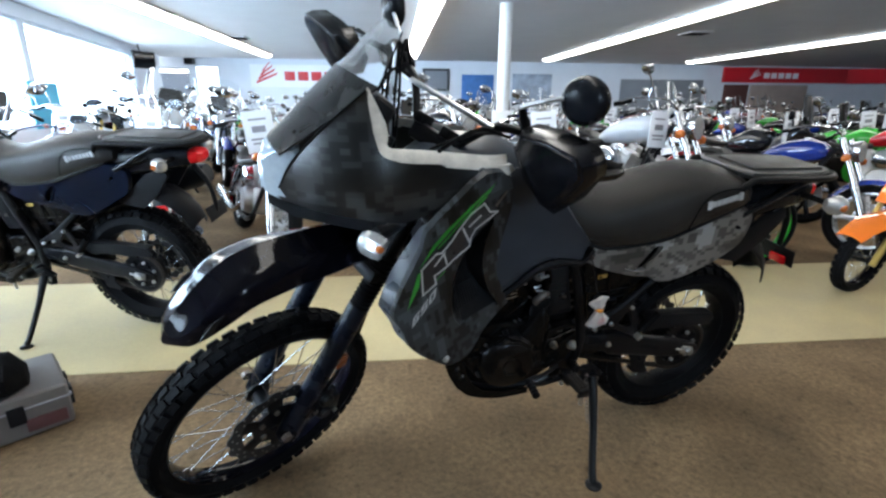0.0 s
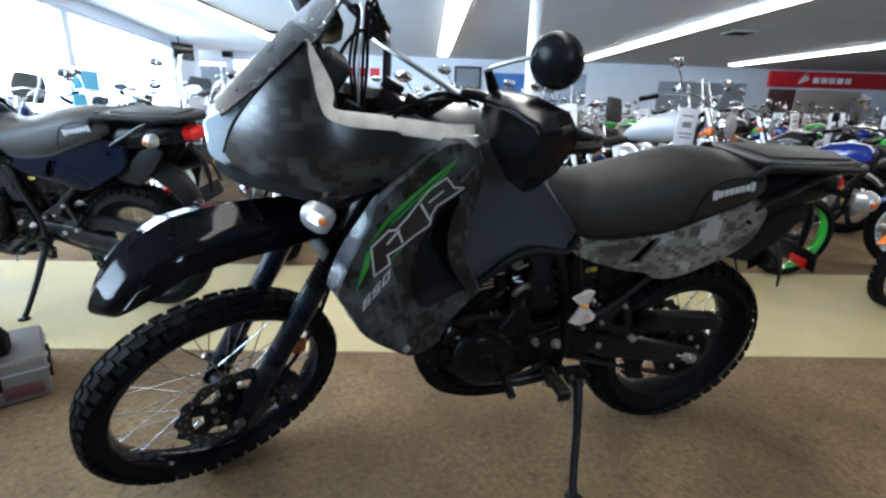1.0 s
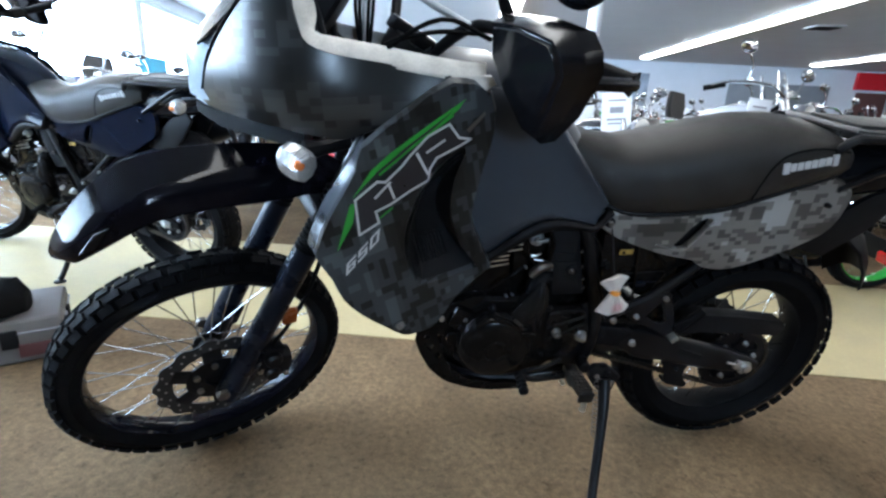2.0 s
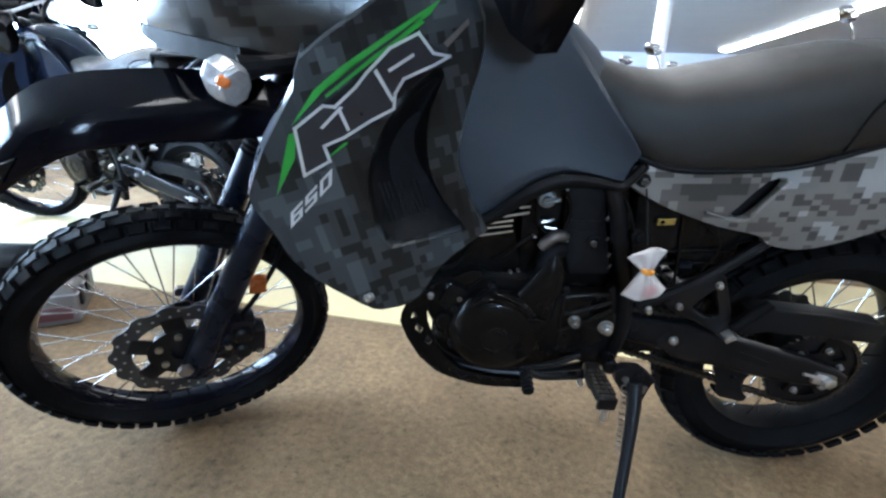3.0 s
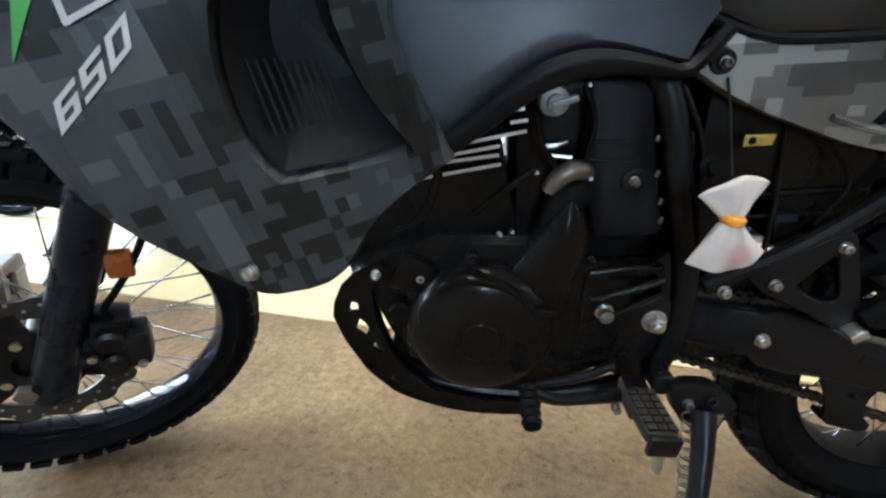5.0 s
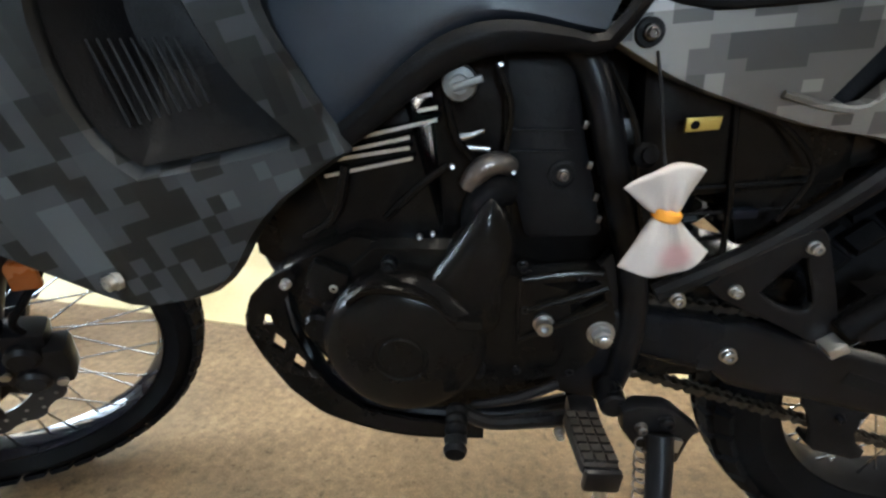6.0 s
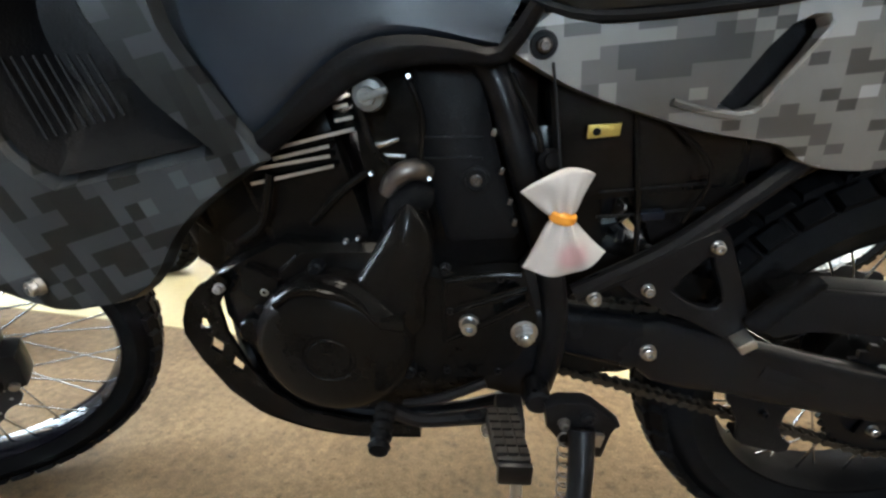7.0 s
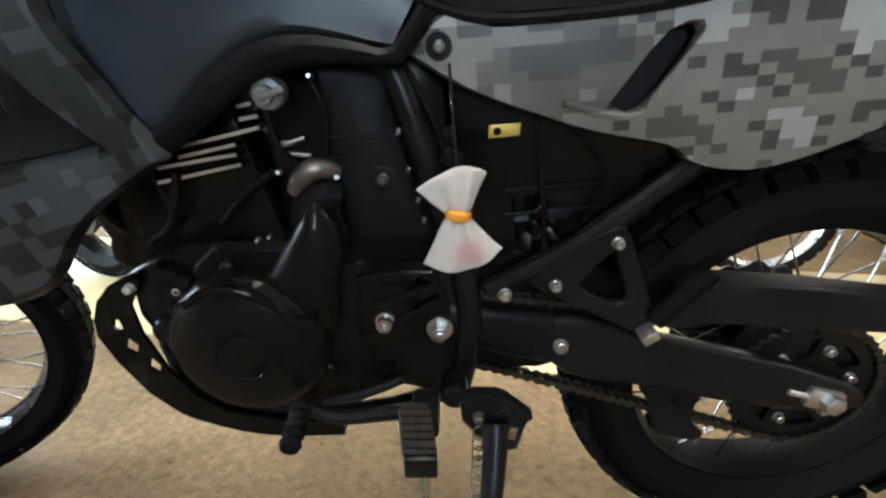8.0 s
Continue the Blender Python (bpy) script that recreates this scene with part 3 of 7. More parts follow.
def wire_wheel(name, parent, c, R, w, h, rim_mat, hub_r, xf, knobs, rows, n_spokes, label, pieces=False):
    rim_r = R - h
    bm = bmesh.new()
    prof = [(-w * 0.62, rim_r + 0.010), (-w * 0.62, rim_r - 0.004), (-w * 0.5, rim_r - 0.006), (-w * 0.3, rim_r - 0.01), (0, rim_r - 0.013),
            (w * 0.3, rim_r - 0.01), (w * 0.5, rim_r - 0.006), (w * 0.62, rim_r - 0.004), (w * 0.62, rim_r + 0.010), (0, rim_r - 0.008)]
    lathe(bm, prof, c, (0, 1, 0), 72, closed=True)
    bm.transform(xf)
    wheel = part(name, bm, rim_mat, parent, label)
    bm = bmesh.new()
    blocks = tyre(bm, c, R, w, h, knobs, rows)
    bm.transform(xf)
    part("tyre", bm, RUBBER, wheel, "black block-pattern tyre")
    if not pieces:
        bm = bmesh.new()
        for m in blocks:
            block_shape(bm, xf @ m)
        tagged(part("tread", bm, RUBBER, wheel), kind="stuff")
    if pieces:
        one = bmesh.new()
        block_shape(one)
        bme = bpy.data.meshes.new("tread_block")
        one.to_mesh(bme)
        one.free()
        bme.materials.append(RUBBER)
        for m in blocks:
            o = new("tread_block", bme)
            o.parent = wheel
            o.matrix_basis = xf @ m
    bm = bmesh.new()
    lathe(bm, [(-0.062, 0.018), (-0.06, hub_r), (-0.05, hub_r + 0.004), (-0.045, hub_r * 0.7), (0.045, hub_r * 0.7), (0.05, hub_r + 0.004), (0.06, hub_r), (0.062, 0.018)], c, (0, 1, 0), 32)
    bm.transform(xf)
    part("hub", bm, BLKMETAL, wheel)
    sp = bmesh.new()
    tube(sp, [(0, 0, 0), (0, 0, 0.93), (0, 0, 1)], [1, 1, 1.6], 6)
    me = bpy.data.meshes.new("spoke")
    sp.to_mesh(me)
    sp.free()
    me.materials.append(CHROME)
    me.shade_smooth()
    for i in range(n_spokes):
        side = -1 if i % 2 else 1
        lean = 1 if (i // 2) % 2 else -1
        a = 2 * math.pi * i / n_spokes
        b = a + lean * 0.62
        p = Vector(c) + Vector((hub_r * math.sin(b), side * 0.05, hub_r * math.cos(b)))
        q = Vector(c) + Vector(((rim_r - 0.014) * math.sin(a), side * 0.006, (rim_r - 0.014) * math.cos(a)))
        o = new("spoke", me)
        o.parent = wheel
        d = q - p
        o.matrix_basis = xf @ Matrix.Translation(p) @ d.to_track_quat("Z", "Y").to_matrix().to_4x4() @ Matrix.Diagonal((0.0017, 0.0017, d.length, 1))
    return wheel


def brake_disc(wheel, c, R, y, xf, n=10, wave=14):
    """A wave-edged drilled disc on its carrier."""
    bm = bmesh.new()
    seg = wave * 6
    rings = []
    for r0, yy in ((1.0, -0.002), (1.0, 0.002), (0.72, 0.002), (0.72, -0.002)):
        ring = []
        for k in range(seg):
            a = 2 * math.pi * k / seg
            r = R * r0 + (0.0045 * math.copysign(abs(math.cos(wave * a)) ** 0.5, math.cos(wave * a)) if r0 == 1.0 else 0)
            ring.append(bm.verts.new((c[0] + r * math.sin(a), c[1] + y + yy, c[2] + r * math.cos(a))))
        rings.append(ring)
    rings.append(rings[0])
    ring_faces(bm, rings, caps=False)
    bm.transform(xf)
    d = part("brake_disc", bm, DISC, wheel, "wave-edged drilled brake disc")
    for k in range(n // 2 + 1):
        a = 2 * math.pi * k / (n // 2 + 1)
        bm = bmesh.new()
        box(bm, (c[0] + R * 0.62 * math.sin(a), c[1] + y, c[2] + R * 0.62 * math.cos(a)), (0.045, 0.005, R * 0.32), (0, math.degrees(a), 0), 0.002)
        bm.transform(xf)
        part("carrier_arm", bm, BLKMETAL, wheel)
    bm = bmesh.new()
    lathe(bm, [(-0.004, R * 0.2), (-0.004, R * 0.52), (0.004, R * 0.52), (0.004, R * 0.2)], (c[0], c[1] + y, c[2]), (0, 1, 0), 40, closed=True)
    bm.transform(xf)
    part("disc_carrier", bm, BLKMETAL, wheel)
    if y < 0:
        hole = bmesh.new()
        lathe(hole, [(-0.0026, 0.0), (-0.0026, 0.003), (0.0026, 0.003), (0.0026, 0.0)], (0, 0, 0), (0, 1, 0), 6)
        hme = bpy.data.meshes.new("drilled_hole")
        hole.to_mesh(hme)
        hole.free()
        hme.materials.append(STEEL)
        for k in range(42):
            a = 2 * math.pi * k / 42
            r = R * (0.93 if k % 2 else 0.83)
            o = new("drilled_hole", hme)
            o.parent = wheel
            o.matrix_basis = xf @ Matrix.Translation((c[0] + r * math.sin(a), c[1] + y, c[2] + r * math.cos(a)))
    return d


SHROUD = lambda x, z: -(0.133 - 0.407 * x)


def cowl_y(x, z):
    """Half width of the upper fairing, one smooth bow from nose to tank."""
    x, z = x + 0.4, z - 1.08
    return (0.2272 - 0.0256 * x - 2.2923 * x ** 2 + 4.5737 * x ** 3 + 12.6317 * x ** 4 - 0.0824 * z - 1.8821 * z ** 2 + 10.3388 * z ** 3
            - 0.6945 * x * z - 2.8632 * x * x * z + 4.207 * x * z * z)


def dual_sport(label, steer, m, palette, graphics=True, name="motorcycle"):
    bike = thing(name, label, "motorcycle", m=m)
    S = steering(steer)
    body, fender_m, tank_m, low_m = palette
    # --- front wheel and brake
    fc = (-0.74, 0, 0.345)
    fw = wire_wheel("front_wheel", bike, fc, 0.348, 0.046, 0.07, GLOSS, 0.034, S, 50,
                    [(-0.036, 38, 0.022), (-0.013, 8, 0.022), (0.013, -8, 0.022), (0.036, -38, 0.022)], 36, "wire-spoked front wheel with black rim", graphics)
    brake_disc(fw, fc, 0.14, -0.068, S)
    for k in range(6):
        a = 2 * math.pi * k / 6
        bm = bmesh.new()
        lathe(bm, [(-0.078, 0.008), (-0.072, 0.008), (-0.07, 0.011), (-0.064, 0.011)], (fc[0] + 0.052 * math.sin(a), 0, fc[2] + 0.052 * math.cos(a)), (0, 1, 0), 10)
        bm.transform(S)
        part("bolt", bm, STEEL, fw)
    # --- fork
    k = RAKE
    foot = Vector((-0.735, 0, 0.335))
    for sy in (-1, 1):
        off = Vector((0.022, sy * 0.098, 0))
        bm = bmesh.new()
        tube(bm, [foot + off - k * 0.05, foot + off - k * 0.035, foot + off + k * 0.03, foot + off + k * 0.06, foot + off + k * 0.43, foot + off + k * 0.445, foot + off + k * 0.45],
             [0.016, 0.03, 0.0315, 0.03, 0.029, 0.029, 0.024], 16)
        box(bm, foot + off + Vector((0.004, 0, 0.0)), (0.06, 0.045, 0.095), (0, 28, 0), 0.014)
        box(bm, foot + off + Vector((0.05, 0, 0.05)), (0.05, 0.03, 0.07), (0, 28, 0), 0.01)
        bm.transform(S)
        leg = part("fork_leg", bm, FORKM, bike, "dark blue-grey fork slider")
        bm = bmesh.new()
        rr = []
        pp = []
        for i in range(27):
            pp.append(foot + off + k * (0.44 + 0.0065 * i))
            rr.append(0.030 if i % 2 else 0.0255)
        tube(bm, pp, rr, 16)
        bm.transform(S)
        part("gaiter", bm, RUBBER, leg, "ribbed black rubber fork gaiter")
        bm = bmesh.new()
        tube(bm, [foot + off + k * 0.54, foot + off + k * 0.86], 0.0215, 16)
        bm.transform(S)
        part("stanchion", bm, BLKMETAL, leg)
        bm = bmesh.new()
        lathe(bm, [(0, 0.004), (0, 0.016), (0.012, 0.016), (0.014, 0.01)], foot + Vector((-0.005, sy * 0.122, 0.01)), (0, sy, 0), 6)
        bm.transform(S)
        part("axle_nut", bm, DULL, leg)
    for h in (0.545, 0.80):
        bm = bmesh.new()
        box(bm, foot + k * h + Vector((0.03, 0, 0)), (0.1, 0.25, 0.035), (0, 28, 0), 0.01)
        bm.transform(S)
        part("triple_clamp", bm, BLKMETAL, bike)
    # caliper, hose, reflector
    bm = bmesh.new()
    box(bm, (-0.618, -0.09, 0.385), (0.055, 0.05, 0.11), (0, 18, 0), 0.014)
    box(bm, (-0.59, -0.1, 0.37), (0.05, 0.05, 0.075), (0, 10, 0), 0.014)
    lathe(bm, [(0, 0.022), (0.012, 0.022), (0.018, 0.016)], (-0.61, -0.115, 0.405), (0, -1, 0), 16)
    lathe(bm, [(0, 0.022), (0.012, 0.022), (0.018, 0.016)], (-0.618, -0.115, 0.355), (0, -1, 0), 16)
    bm.transform(S)
    cal = part("brake_caliper", bm, BLKMETAL, bike, "black front brake caliper")
    for at in ((-0.645, -0.118, 0.375), (-0.585, -0.126, 0.345)):
        bm = bmesh.new()
        lathe(bm, [(0, 0.007), (0.006, 0.007), (0.007, 0.004)], at, (0, -1, 0), 10)
        bm.transform(S)
        part("bolt", bm, STEEL, cal)
    bm = bmesh.new()
    tube(bm, [(-0.60, -0.1, 0.425), (-0.6, -0.11, 0.46), (-0.575, -0.11, 0.49), (-0.54, -0.1, 0.53), (-0.5, -0.095, 0.6), (-0.44, -0.08, 0.75), (-0.38, -0.08, 0.95), (-0.36, -0.1, 1.1)], 0.0055, 8, 5)
    bm.transform(S)
    part("brake_hose", bm, RUBBER, bike)
    bm = bmesh.new()
    box(bm, (-0.556, -0.105, 0.533), (0.034, 0.014, 0.045), (0, 8, 0), 0.004)
    bm.transform(S)
    part("reflector", bm, REFLECT, bike, "amber side reflector on the fork")
    # --- front fender
    bm = bmesh.new()
    secs = []
    prof = [(-0.95, 0.78, 0.012, 0.008), (-0.938, 0.806, 0.045, 0.02), (-0.915, 0.84, 0.068, 0.032), (-0.87, 0.889, 0.085, 0.05), (-0.805, 0.936, 0.092, 0.064),
            (-0.745, 0.951, 0.092, 0.072), (-0.68, 0.953, 0.086, 0.078), (-0.6, 0.948, 0.078, 0.086), (-0.5, 0.93, 0.07, 0.075), (-0.43, 0.9, 0.066, 0.058), (-0.36, 0.85, 0.06, 0.045)]
    for x, z, w, d in smooth_path(prof, 3):
        up = []
        for i in range(17):
            a = -1 + 2 * i / 16
            m_ = abs(a)
            flank = max(0.0, (m_ - 0.5) / 0.5)
            wide = 0.72 * min(1, m_ / 0.5) + 0.28 * flank ** 0.7
            up.append((x + 0.02 * m_ ** 3, w * math.copysign(wide, a), z - 0.36 * d * (min(1, m_ / 0.5)) ** 1.4 - 0.64 * d * flank ** 1.15 + 0.007 * max(0, 1 - m_ * 5)))
        low = [(px + 0.004, py * 0.96, pz - 0.006) for px, py, pz in reversed(up)]
        secs.append(up + low)
    loft(bm, secs)
    bm.transform(S)
    fen = part("front_fender", bm, fender_m, bike, "high-mounted gloss black front fender", 30)
    # fender slots
    for sy in (-1, 1):
        bm = bmesh.new()
        plate(bm, [(-0.895, 0.828), (-0.865, 0.862), (-0.84, 0.87), (-0.872, 0.832)], 0, 0.004, 0.001)
        bm.transform(Matrix.Translation((0, sy * 0.082 - 0.002, 0)))
        bm.transform(S)
        part("fender_vent", bm, BLKMETAL, fen)
    # --- handlebar, controls, mirrors, hand guards (turn with the fork)
    bm = bmesh.new()
    tube(bm, [(-0.06, -0.42, 1.205), (-0.12, -0.3, 1.21), (-0.19, -0.16, 1.215), (-0.235, -0.07, 1.13), (-0.24, 0, 1.125), (-0.235, 0.07, 1.13), (-0.19, 0.16, 1.215), (-0.14, 0.3, 1.21), (-0.1, 0.56, 1.205)], 0.0115, 12, 5)
    bm.transform(S)
    bar = part("handlebar", bm, BLKMETAL, bike)
    bm = bmesh.new()
    tube(bm, [(-0.205, -0.155, 1.212), (-0.205, 0.19, 1.212)], 0.0075, 10)
    bm.transform(S)
    part("cross_brace", bm, STEEL, bar, "slim grey handlebar cross brace")
    for sy in (-1, 1):
        bm = bmesh.new()
        tube(bm, [(-0.125, sy * 0.29, 1.21), (-0.12, sy * 0.3, 1.21), (-0.062, sy * 0.415, 1.205), (-0.058, sy * 0.425, 1.205)], [0.02, 0.0165, 0.0165, 0.021], 14)
        bm.transform(S)
        part("grip", bm, RUBBER, bar)
        bm = bmesh.new()
        box(bm, (-0.145, sy * 0.255, 1.212), (0.045, 0.06, 0.05), (0, 10, sy * -30), 0.01)
        box(bm, (-0.175, sy * 0.235, 1.215), (0.05, 0.035, 0.035), (0, 0, sy * -30), 0.008)
        bm.transform(S)
        part("switch_housing", bm, PLASTIC, bar)
        bm = bmesh.new()
        tube(bm, [(-0.19, sy * 0.23, 1.212), (-0.2, sy * 0.28, 1.208), (-0.155, sy * 0.36, 1.2), (-0.125, sy * 0.41, 1.195)], [0.008, 0.007, 0.006, 0.007], 8, 4)
        bm.transform(S)
        part("lever", bm, BLKMETAL, bar)
        # hand guard: a flat-faced moulded shield with bevelled sides
        bm = bmesh.new()
        rim = [(-0.25, 1.262), (-0.33, 1.28), (-0.41, 1.285), (-0.432, 1.265), (-0.44, 1.235), (-0.408, 1.15), (-0.36, 1.078), (-0.32, 1.08), (-0.258, 1.12), (-0.217, 1.19)]
        face = [(-0.265, 1.252), (-0.33, 1.268), (-0.405, 1.272), (-0.42, 1.255), (-0.428, 1.23), (-0.394, 1.155), (-0.354, 1.098), (-0.33, 1.1), (-0.288, 1.15), (-0.262, 1.2)]
        rings = [[bm.verts.new((x0 + k * (1.18 - z), y, z)) for y, z in ring] for ring, x0, k in ((rim, -0.15, 0.25), (rim, -0.19, 0.3), (face, -0.222, 0.38))]
        ring_faces(bm, rings, caps=False)
        bm.faces.new(rings[-1])
        back = [bm.verts.new((v.co.x + 0.006, v.co.y, v.co.z)) for v in rings[1]]
        ring_faces(bm, [rings[0], back], caps=False)
        bm.faces.new(back)
        bmesh.ops.bevel(bm, geom=[e for e in bm.edges if all(v in rings[2] for v in e.verts)], offset=0.007, segments=3, affect="EDGES")
        tube(bm, [(-0.06, -0.425, 1.205), (-0.1, -0.43, 1.21), (-0.17, -0.41, 1.21)], 0.012, 8)
        if sy > 0:
            bm.transform(Matrix.Translation((-0.03, 0.17, 0.2)) @ Matrix.Diagonal((1, -1.0, 0.83, 1)))
        bm.transform(S)
        part("hand_guard", bm, GUARD, bar, "black moulded hand guard", 55)
        # mirror
        bm = bmesh.new()
        tube(bm, [(-0.155, sy * 0.215, 1.22), (-0.175, sy * 0.215, 1.25), (-0.2, sy * 0.213, 1.288)], [0.012, 0.012, 0.008], 10)
        bm.transform(S)
        mir = part("mirror", bm, RUBBER, bar, "round black mirror on a steel stem")
        bm = bmesh.new()
        tube(bm, [(-0.2, sy * 0.213, 1.285), (-0.2, sy * 0.22, 1.295), (-0.178, sy * 0.285, 1.335), (-0.165, sy * 0.31, 1.338)], 0.005, 10, 4)
        bm.transform(S)
        part("stem", bm, STEEL, mir)
        bm = bmesh.new()
        lathe(bm, [(0.016, 0.0), (0.016, 0.046), (0.012, 0.051), (0, 0.052), (-0.015, 0.046), (-0.026, 0.03), (-0.03, 0.0)], (-0.15, sy * 0.328, 1.342), (0.9, sy * -0.25, 0.08), 32)
        bm.transform(S)
        part("mirror_shell", bm, PANEL_BLK, mir)
        bm = bmesh.new()
        lathe(bm, [(0.0165, 0.0), (0.0175, 0.045), (0.0165, 0.046)], (-0.15, sy * 0.328, 1.342), (0.9, sy * -0.25, 0.08), 32)
        bm.transform(S)
        part("mirror_glass", bm, CHROME, mir)
    # bar clamps, instrument pod, cables
    bm = bmesh.new()
    box(bm, (-0.24, 0, 1.115), (0.06, 0.13, 0.05), (0, 28, 0), 0.012)
    box(bm, (-0.235, -0.05, 1.15), (0.05, 0.035, 0.03), (0, 28, 0), 0.008)
    box(bm, (-0.235, 0.05, 1.15), (0.05, 0.035, 0.03), (0, 28, 0), 0.008)
    bm.transform(S)
    part("bar_clamp", bm, BLKMETAL, bar)
    for y0, lift in ((-0.19, 0.03), (-0.16, 0.0), (0.16, 0.05)):
        bm = bmesh.new()
        tube(bm, [(-0.18, y0, 1.2), (-0.28, y0 * 0.9, 1.2 + lift), (-0.37, y0 * 0.7, 1.16), (-0.39, y0 * 0.55, 1.06), (-0.36, y0 * 0.4, 0.95)], 0.0045, 6, 5)
        bm.transform(S)
        part("cable", bm, RUBBER, bar)
    for k in range(5):
        bm = bmesh.new()
        y0 = 0.17 + 0.014 * k
        tube(bm, [(-0.2 - 0.008 * k, y0, 1.25), (-0.225 - 0.01 * k, y0, 1.31 - 0.008 * k), (-0.25, y0 * 0.9, 1.27), (-0.262 - 0.006 * k, y0 * 0.75, 1.17), (-0.28, y0 * 0.6, 1.05)], 0.0042, 6, 5)
        bm.transform(S)
        part("cable", bm, STEEL if k == 2 else RUBBER, bar)
    bm = bmesh.new()
    box(bm, (-0.195, 0.225, 1.245), (0.05, 0.05, 0.045), (0, 0, 20), 0.01)
    bm.transform(S)
    part("brake_reservoir", bm, PLASTIC, bar)
    bm = bmesh.new()
    box(bm, (-0.41, 0, 1.19), (0.06, 0.22, 0.1), (0, 35, 0), 0.02, 3)
    part("instrument_pod", bm, PLASTIC, bike)
    for sy in (-1, 1):
        bm = bmesh.new()
        tube(bm, [(-0.44, sy * 0.1, 1.02), (-0.4, sy * 0.11, 1.12), (-0.43, sy * 0.1, 1.25)], 0.008, 8, 4)
        part("fairing_stay", bm, BLKMETAL, bike)
    # --- upper fairing
    for sy in (-1, 1):
        bm = bmesh.new()
        rows = [[(-0.63, 1.035), (-0.597, 1.105), (-0.53, 1.187), (-0.447, 1.268), (-0.431, 1.17), (-0.40, 1.13), (-0.29, 1.112), (-0.17, 1.096)],
                [(-0.637, 1.022), (-0.605, 1.077), (-0.545, 1.117), (-0.475, 1.138), (-0.44, 1.112), (-0.40, 1.096), (-0.30, 1.086), (-0.19, 1.08)],
                [(-0.637, 1.01), (-0.606, 1.035), (-0.55, 1.045), (-0.485, 1.05), (-0.44, 1.05), (-0.395, 1.047), (-0.31, 1.045), (-0.21, 1.062)],
                [(-0.632, 1.0), (-0.595, 1.0), (-0.54, 0.999), (-0.47, 0.994), (-0.42, 0.986), (-0.36, 0.981), (-0.3, 1.003), (-0.23, 1.045)]]
        fine = []
        for r in rows:
            r = [(x, 0, z) for x, z in r]
            fine.append(smooth_path(r[:4], 4)[:-1] + smooth_path(r[3:], 4))      # a corner at the peak
        cols = [smooth_path(c, 4) for c in zip(*fine)]
        sheet(bm, [[(p.x, sy * cowl_y(p.x, p.z), p.z) for p in c] for c in cols], (0.003, -sy * 0.004, 0), 1, 1)
        cowl = part("side_fairing", bm, CAMO_SHADED_NOSE if graphics else body, bike)
        bm = bmesh.new()
        tube(bm, [(x - 0.001, sy * (cowl_y(x, z) + 0.001), z + 0.001) for x, z in ((-0.63, 1.035), (-0.597, 1.105), (-0.53, 1.187), (-0.447, 1.268))], 0.0024, 6, 4)
        part("screen_seam", bm, RUBBER, cowl)
        bm = bmesh.new()
        edge = [(x, 0.002 - cowl_y(x, z), z) for x, z in ((-0.449, 1.268), (-0.436, 1.21), (-0.429, 1.165), (-0.40, 1.128), (-0.29, 1.11), (-0.17, 1.094))] + [(-0.105, -0.168, 1.09)]
        edge = smooth_path(edge, 4)
        a, b, c = [], [], []
        for i, p in enumerate(edge):
            t = i / (len(edge) - 1)
            up = max(0.0, min(1.0, (t - 0.3) / 0.25))
            inw = Vector((0.032 * (1 - up), 0.016, 0.004 + 0.024 * up))
            q = Vector((p.x, p.y * -sy, p.z))
            iw = Vector((inw.x, inw.y * -sy, inw.z)) * min(1.0, 0.3 + t * 3)
            a.append(bm.verts.new(q))
            b.append(bm.verts.new(q + iw * 0.5 + Vector((0, 0, 0.006))))
            c.append(bm.verts.new(q + iw))
        ring_faces(bm, [a, b, c], closed=False, caps=False)
        low = [[bm.verts.new(v.co + Vector((0, 0, -0.004))) for v in r] for r in (c, b, a)]
        ring_faces(bm, [c] + low[0:1], closed=False, caps=False)
        ring_faces(bm, low, closed=False, caps=False)
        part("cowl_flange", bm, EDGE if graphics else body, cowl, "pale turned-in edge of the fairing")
        # knee corner piece at the top of the tank
        bm = bmesh.new()
        plate(bm, [(-0.17, 1.098), (-0.095, 1.098), (-0.085, 1.084), (-0.115, 1.066), (-0.15, 1.064)], -0.004, 0.012, 0.003, lambda x, z: sy * (0.172 + 0.1 * (1.1 - z) - 0.05 * (x + 0.17)))
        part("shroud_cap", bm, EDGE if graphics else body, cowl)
    # headlamp in the nose
    bm = bmesh.new()
    loft(bm, [[(-0.58, y, z) for y, z in ((-0.115, 1.0), (0.115, 1.0), (0.108, 1.14), (-0.108, 1.14))],
              [(-0.648, y, z) for y, z in ((-0.08, 1.005), (0.08, 1.005), (0.078, 1.125), (-0.078, 1.125))],
              [(-0.672, y, z) for y, z in ((-0.05, 1.012), (0.05, 1.012), (0.052, 1.1), (-0.052, 1.1))]])
    bmesh.ops.bevel(bm, geom=list(bm.edges), offset=0.012, segments=2, affect="EDGES")
    part("headlamp", bm, HEADL, bike, "pale twin headlamp lens in the nose")
    bm = bmesh.new()
    loft(bm, [[(-0.66, y, z) for y, z in ((-0.05, 0.985), (0.05, 0.985), (0.05, 1.004), (-0.05, 1.004))],
              [(-0.6, y, z) for y, z in ((-0.11, 0.97), (0.11, 0.97), (0.11, 1.0), (-0.11, 1.0))],
              [(-0.43, y, z) for y, z in ((-0.2, 0.955), (0.2, 0.955), (0.2, 0.985), (-0.2, 0.985))]])
    part("nose_underpanel", bm, RIMBLK, bike)
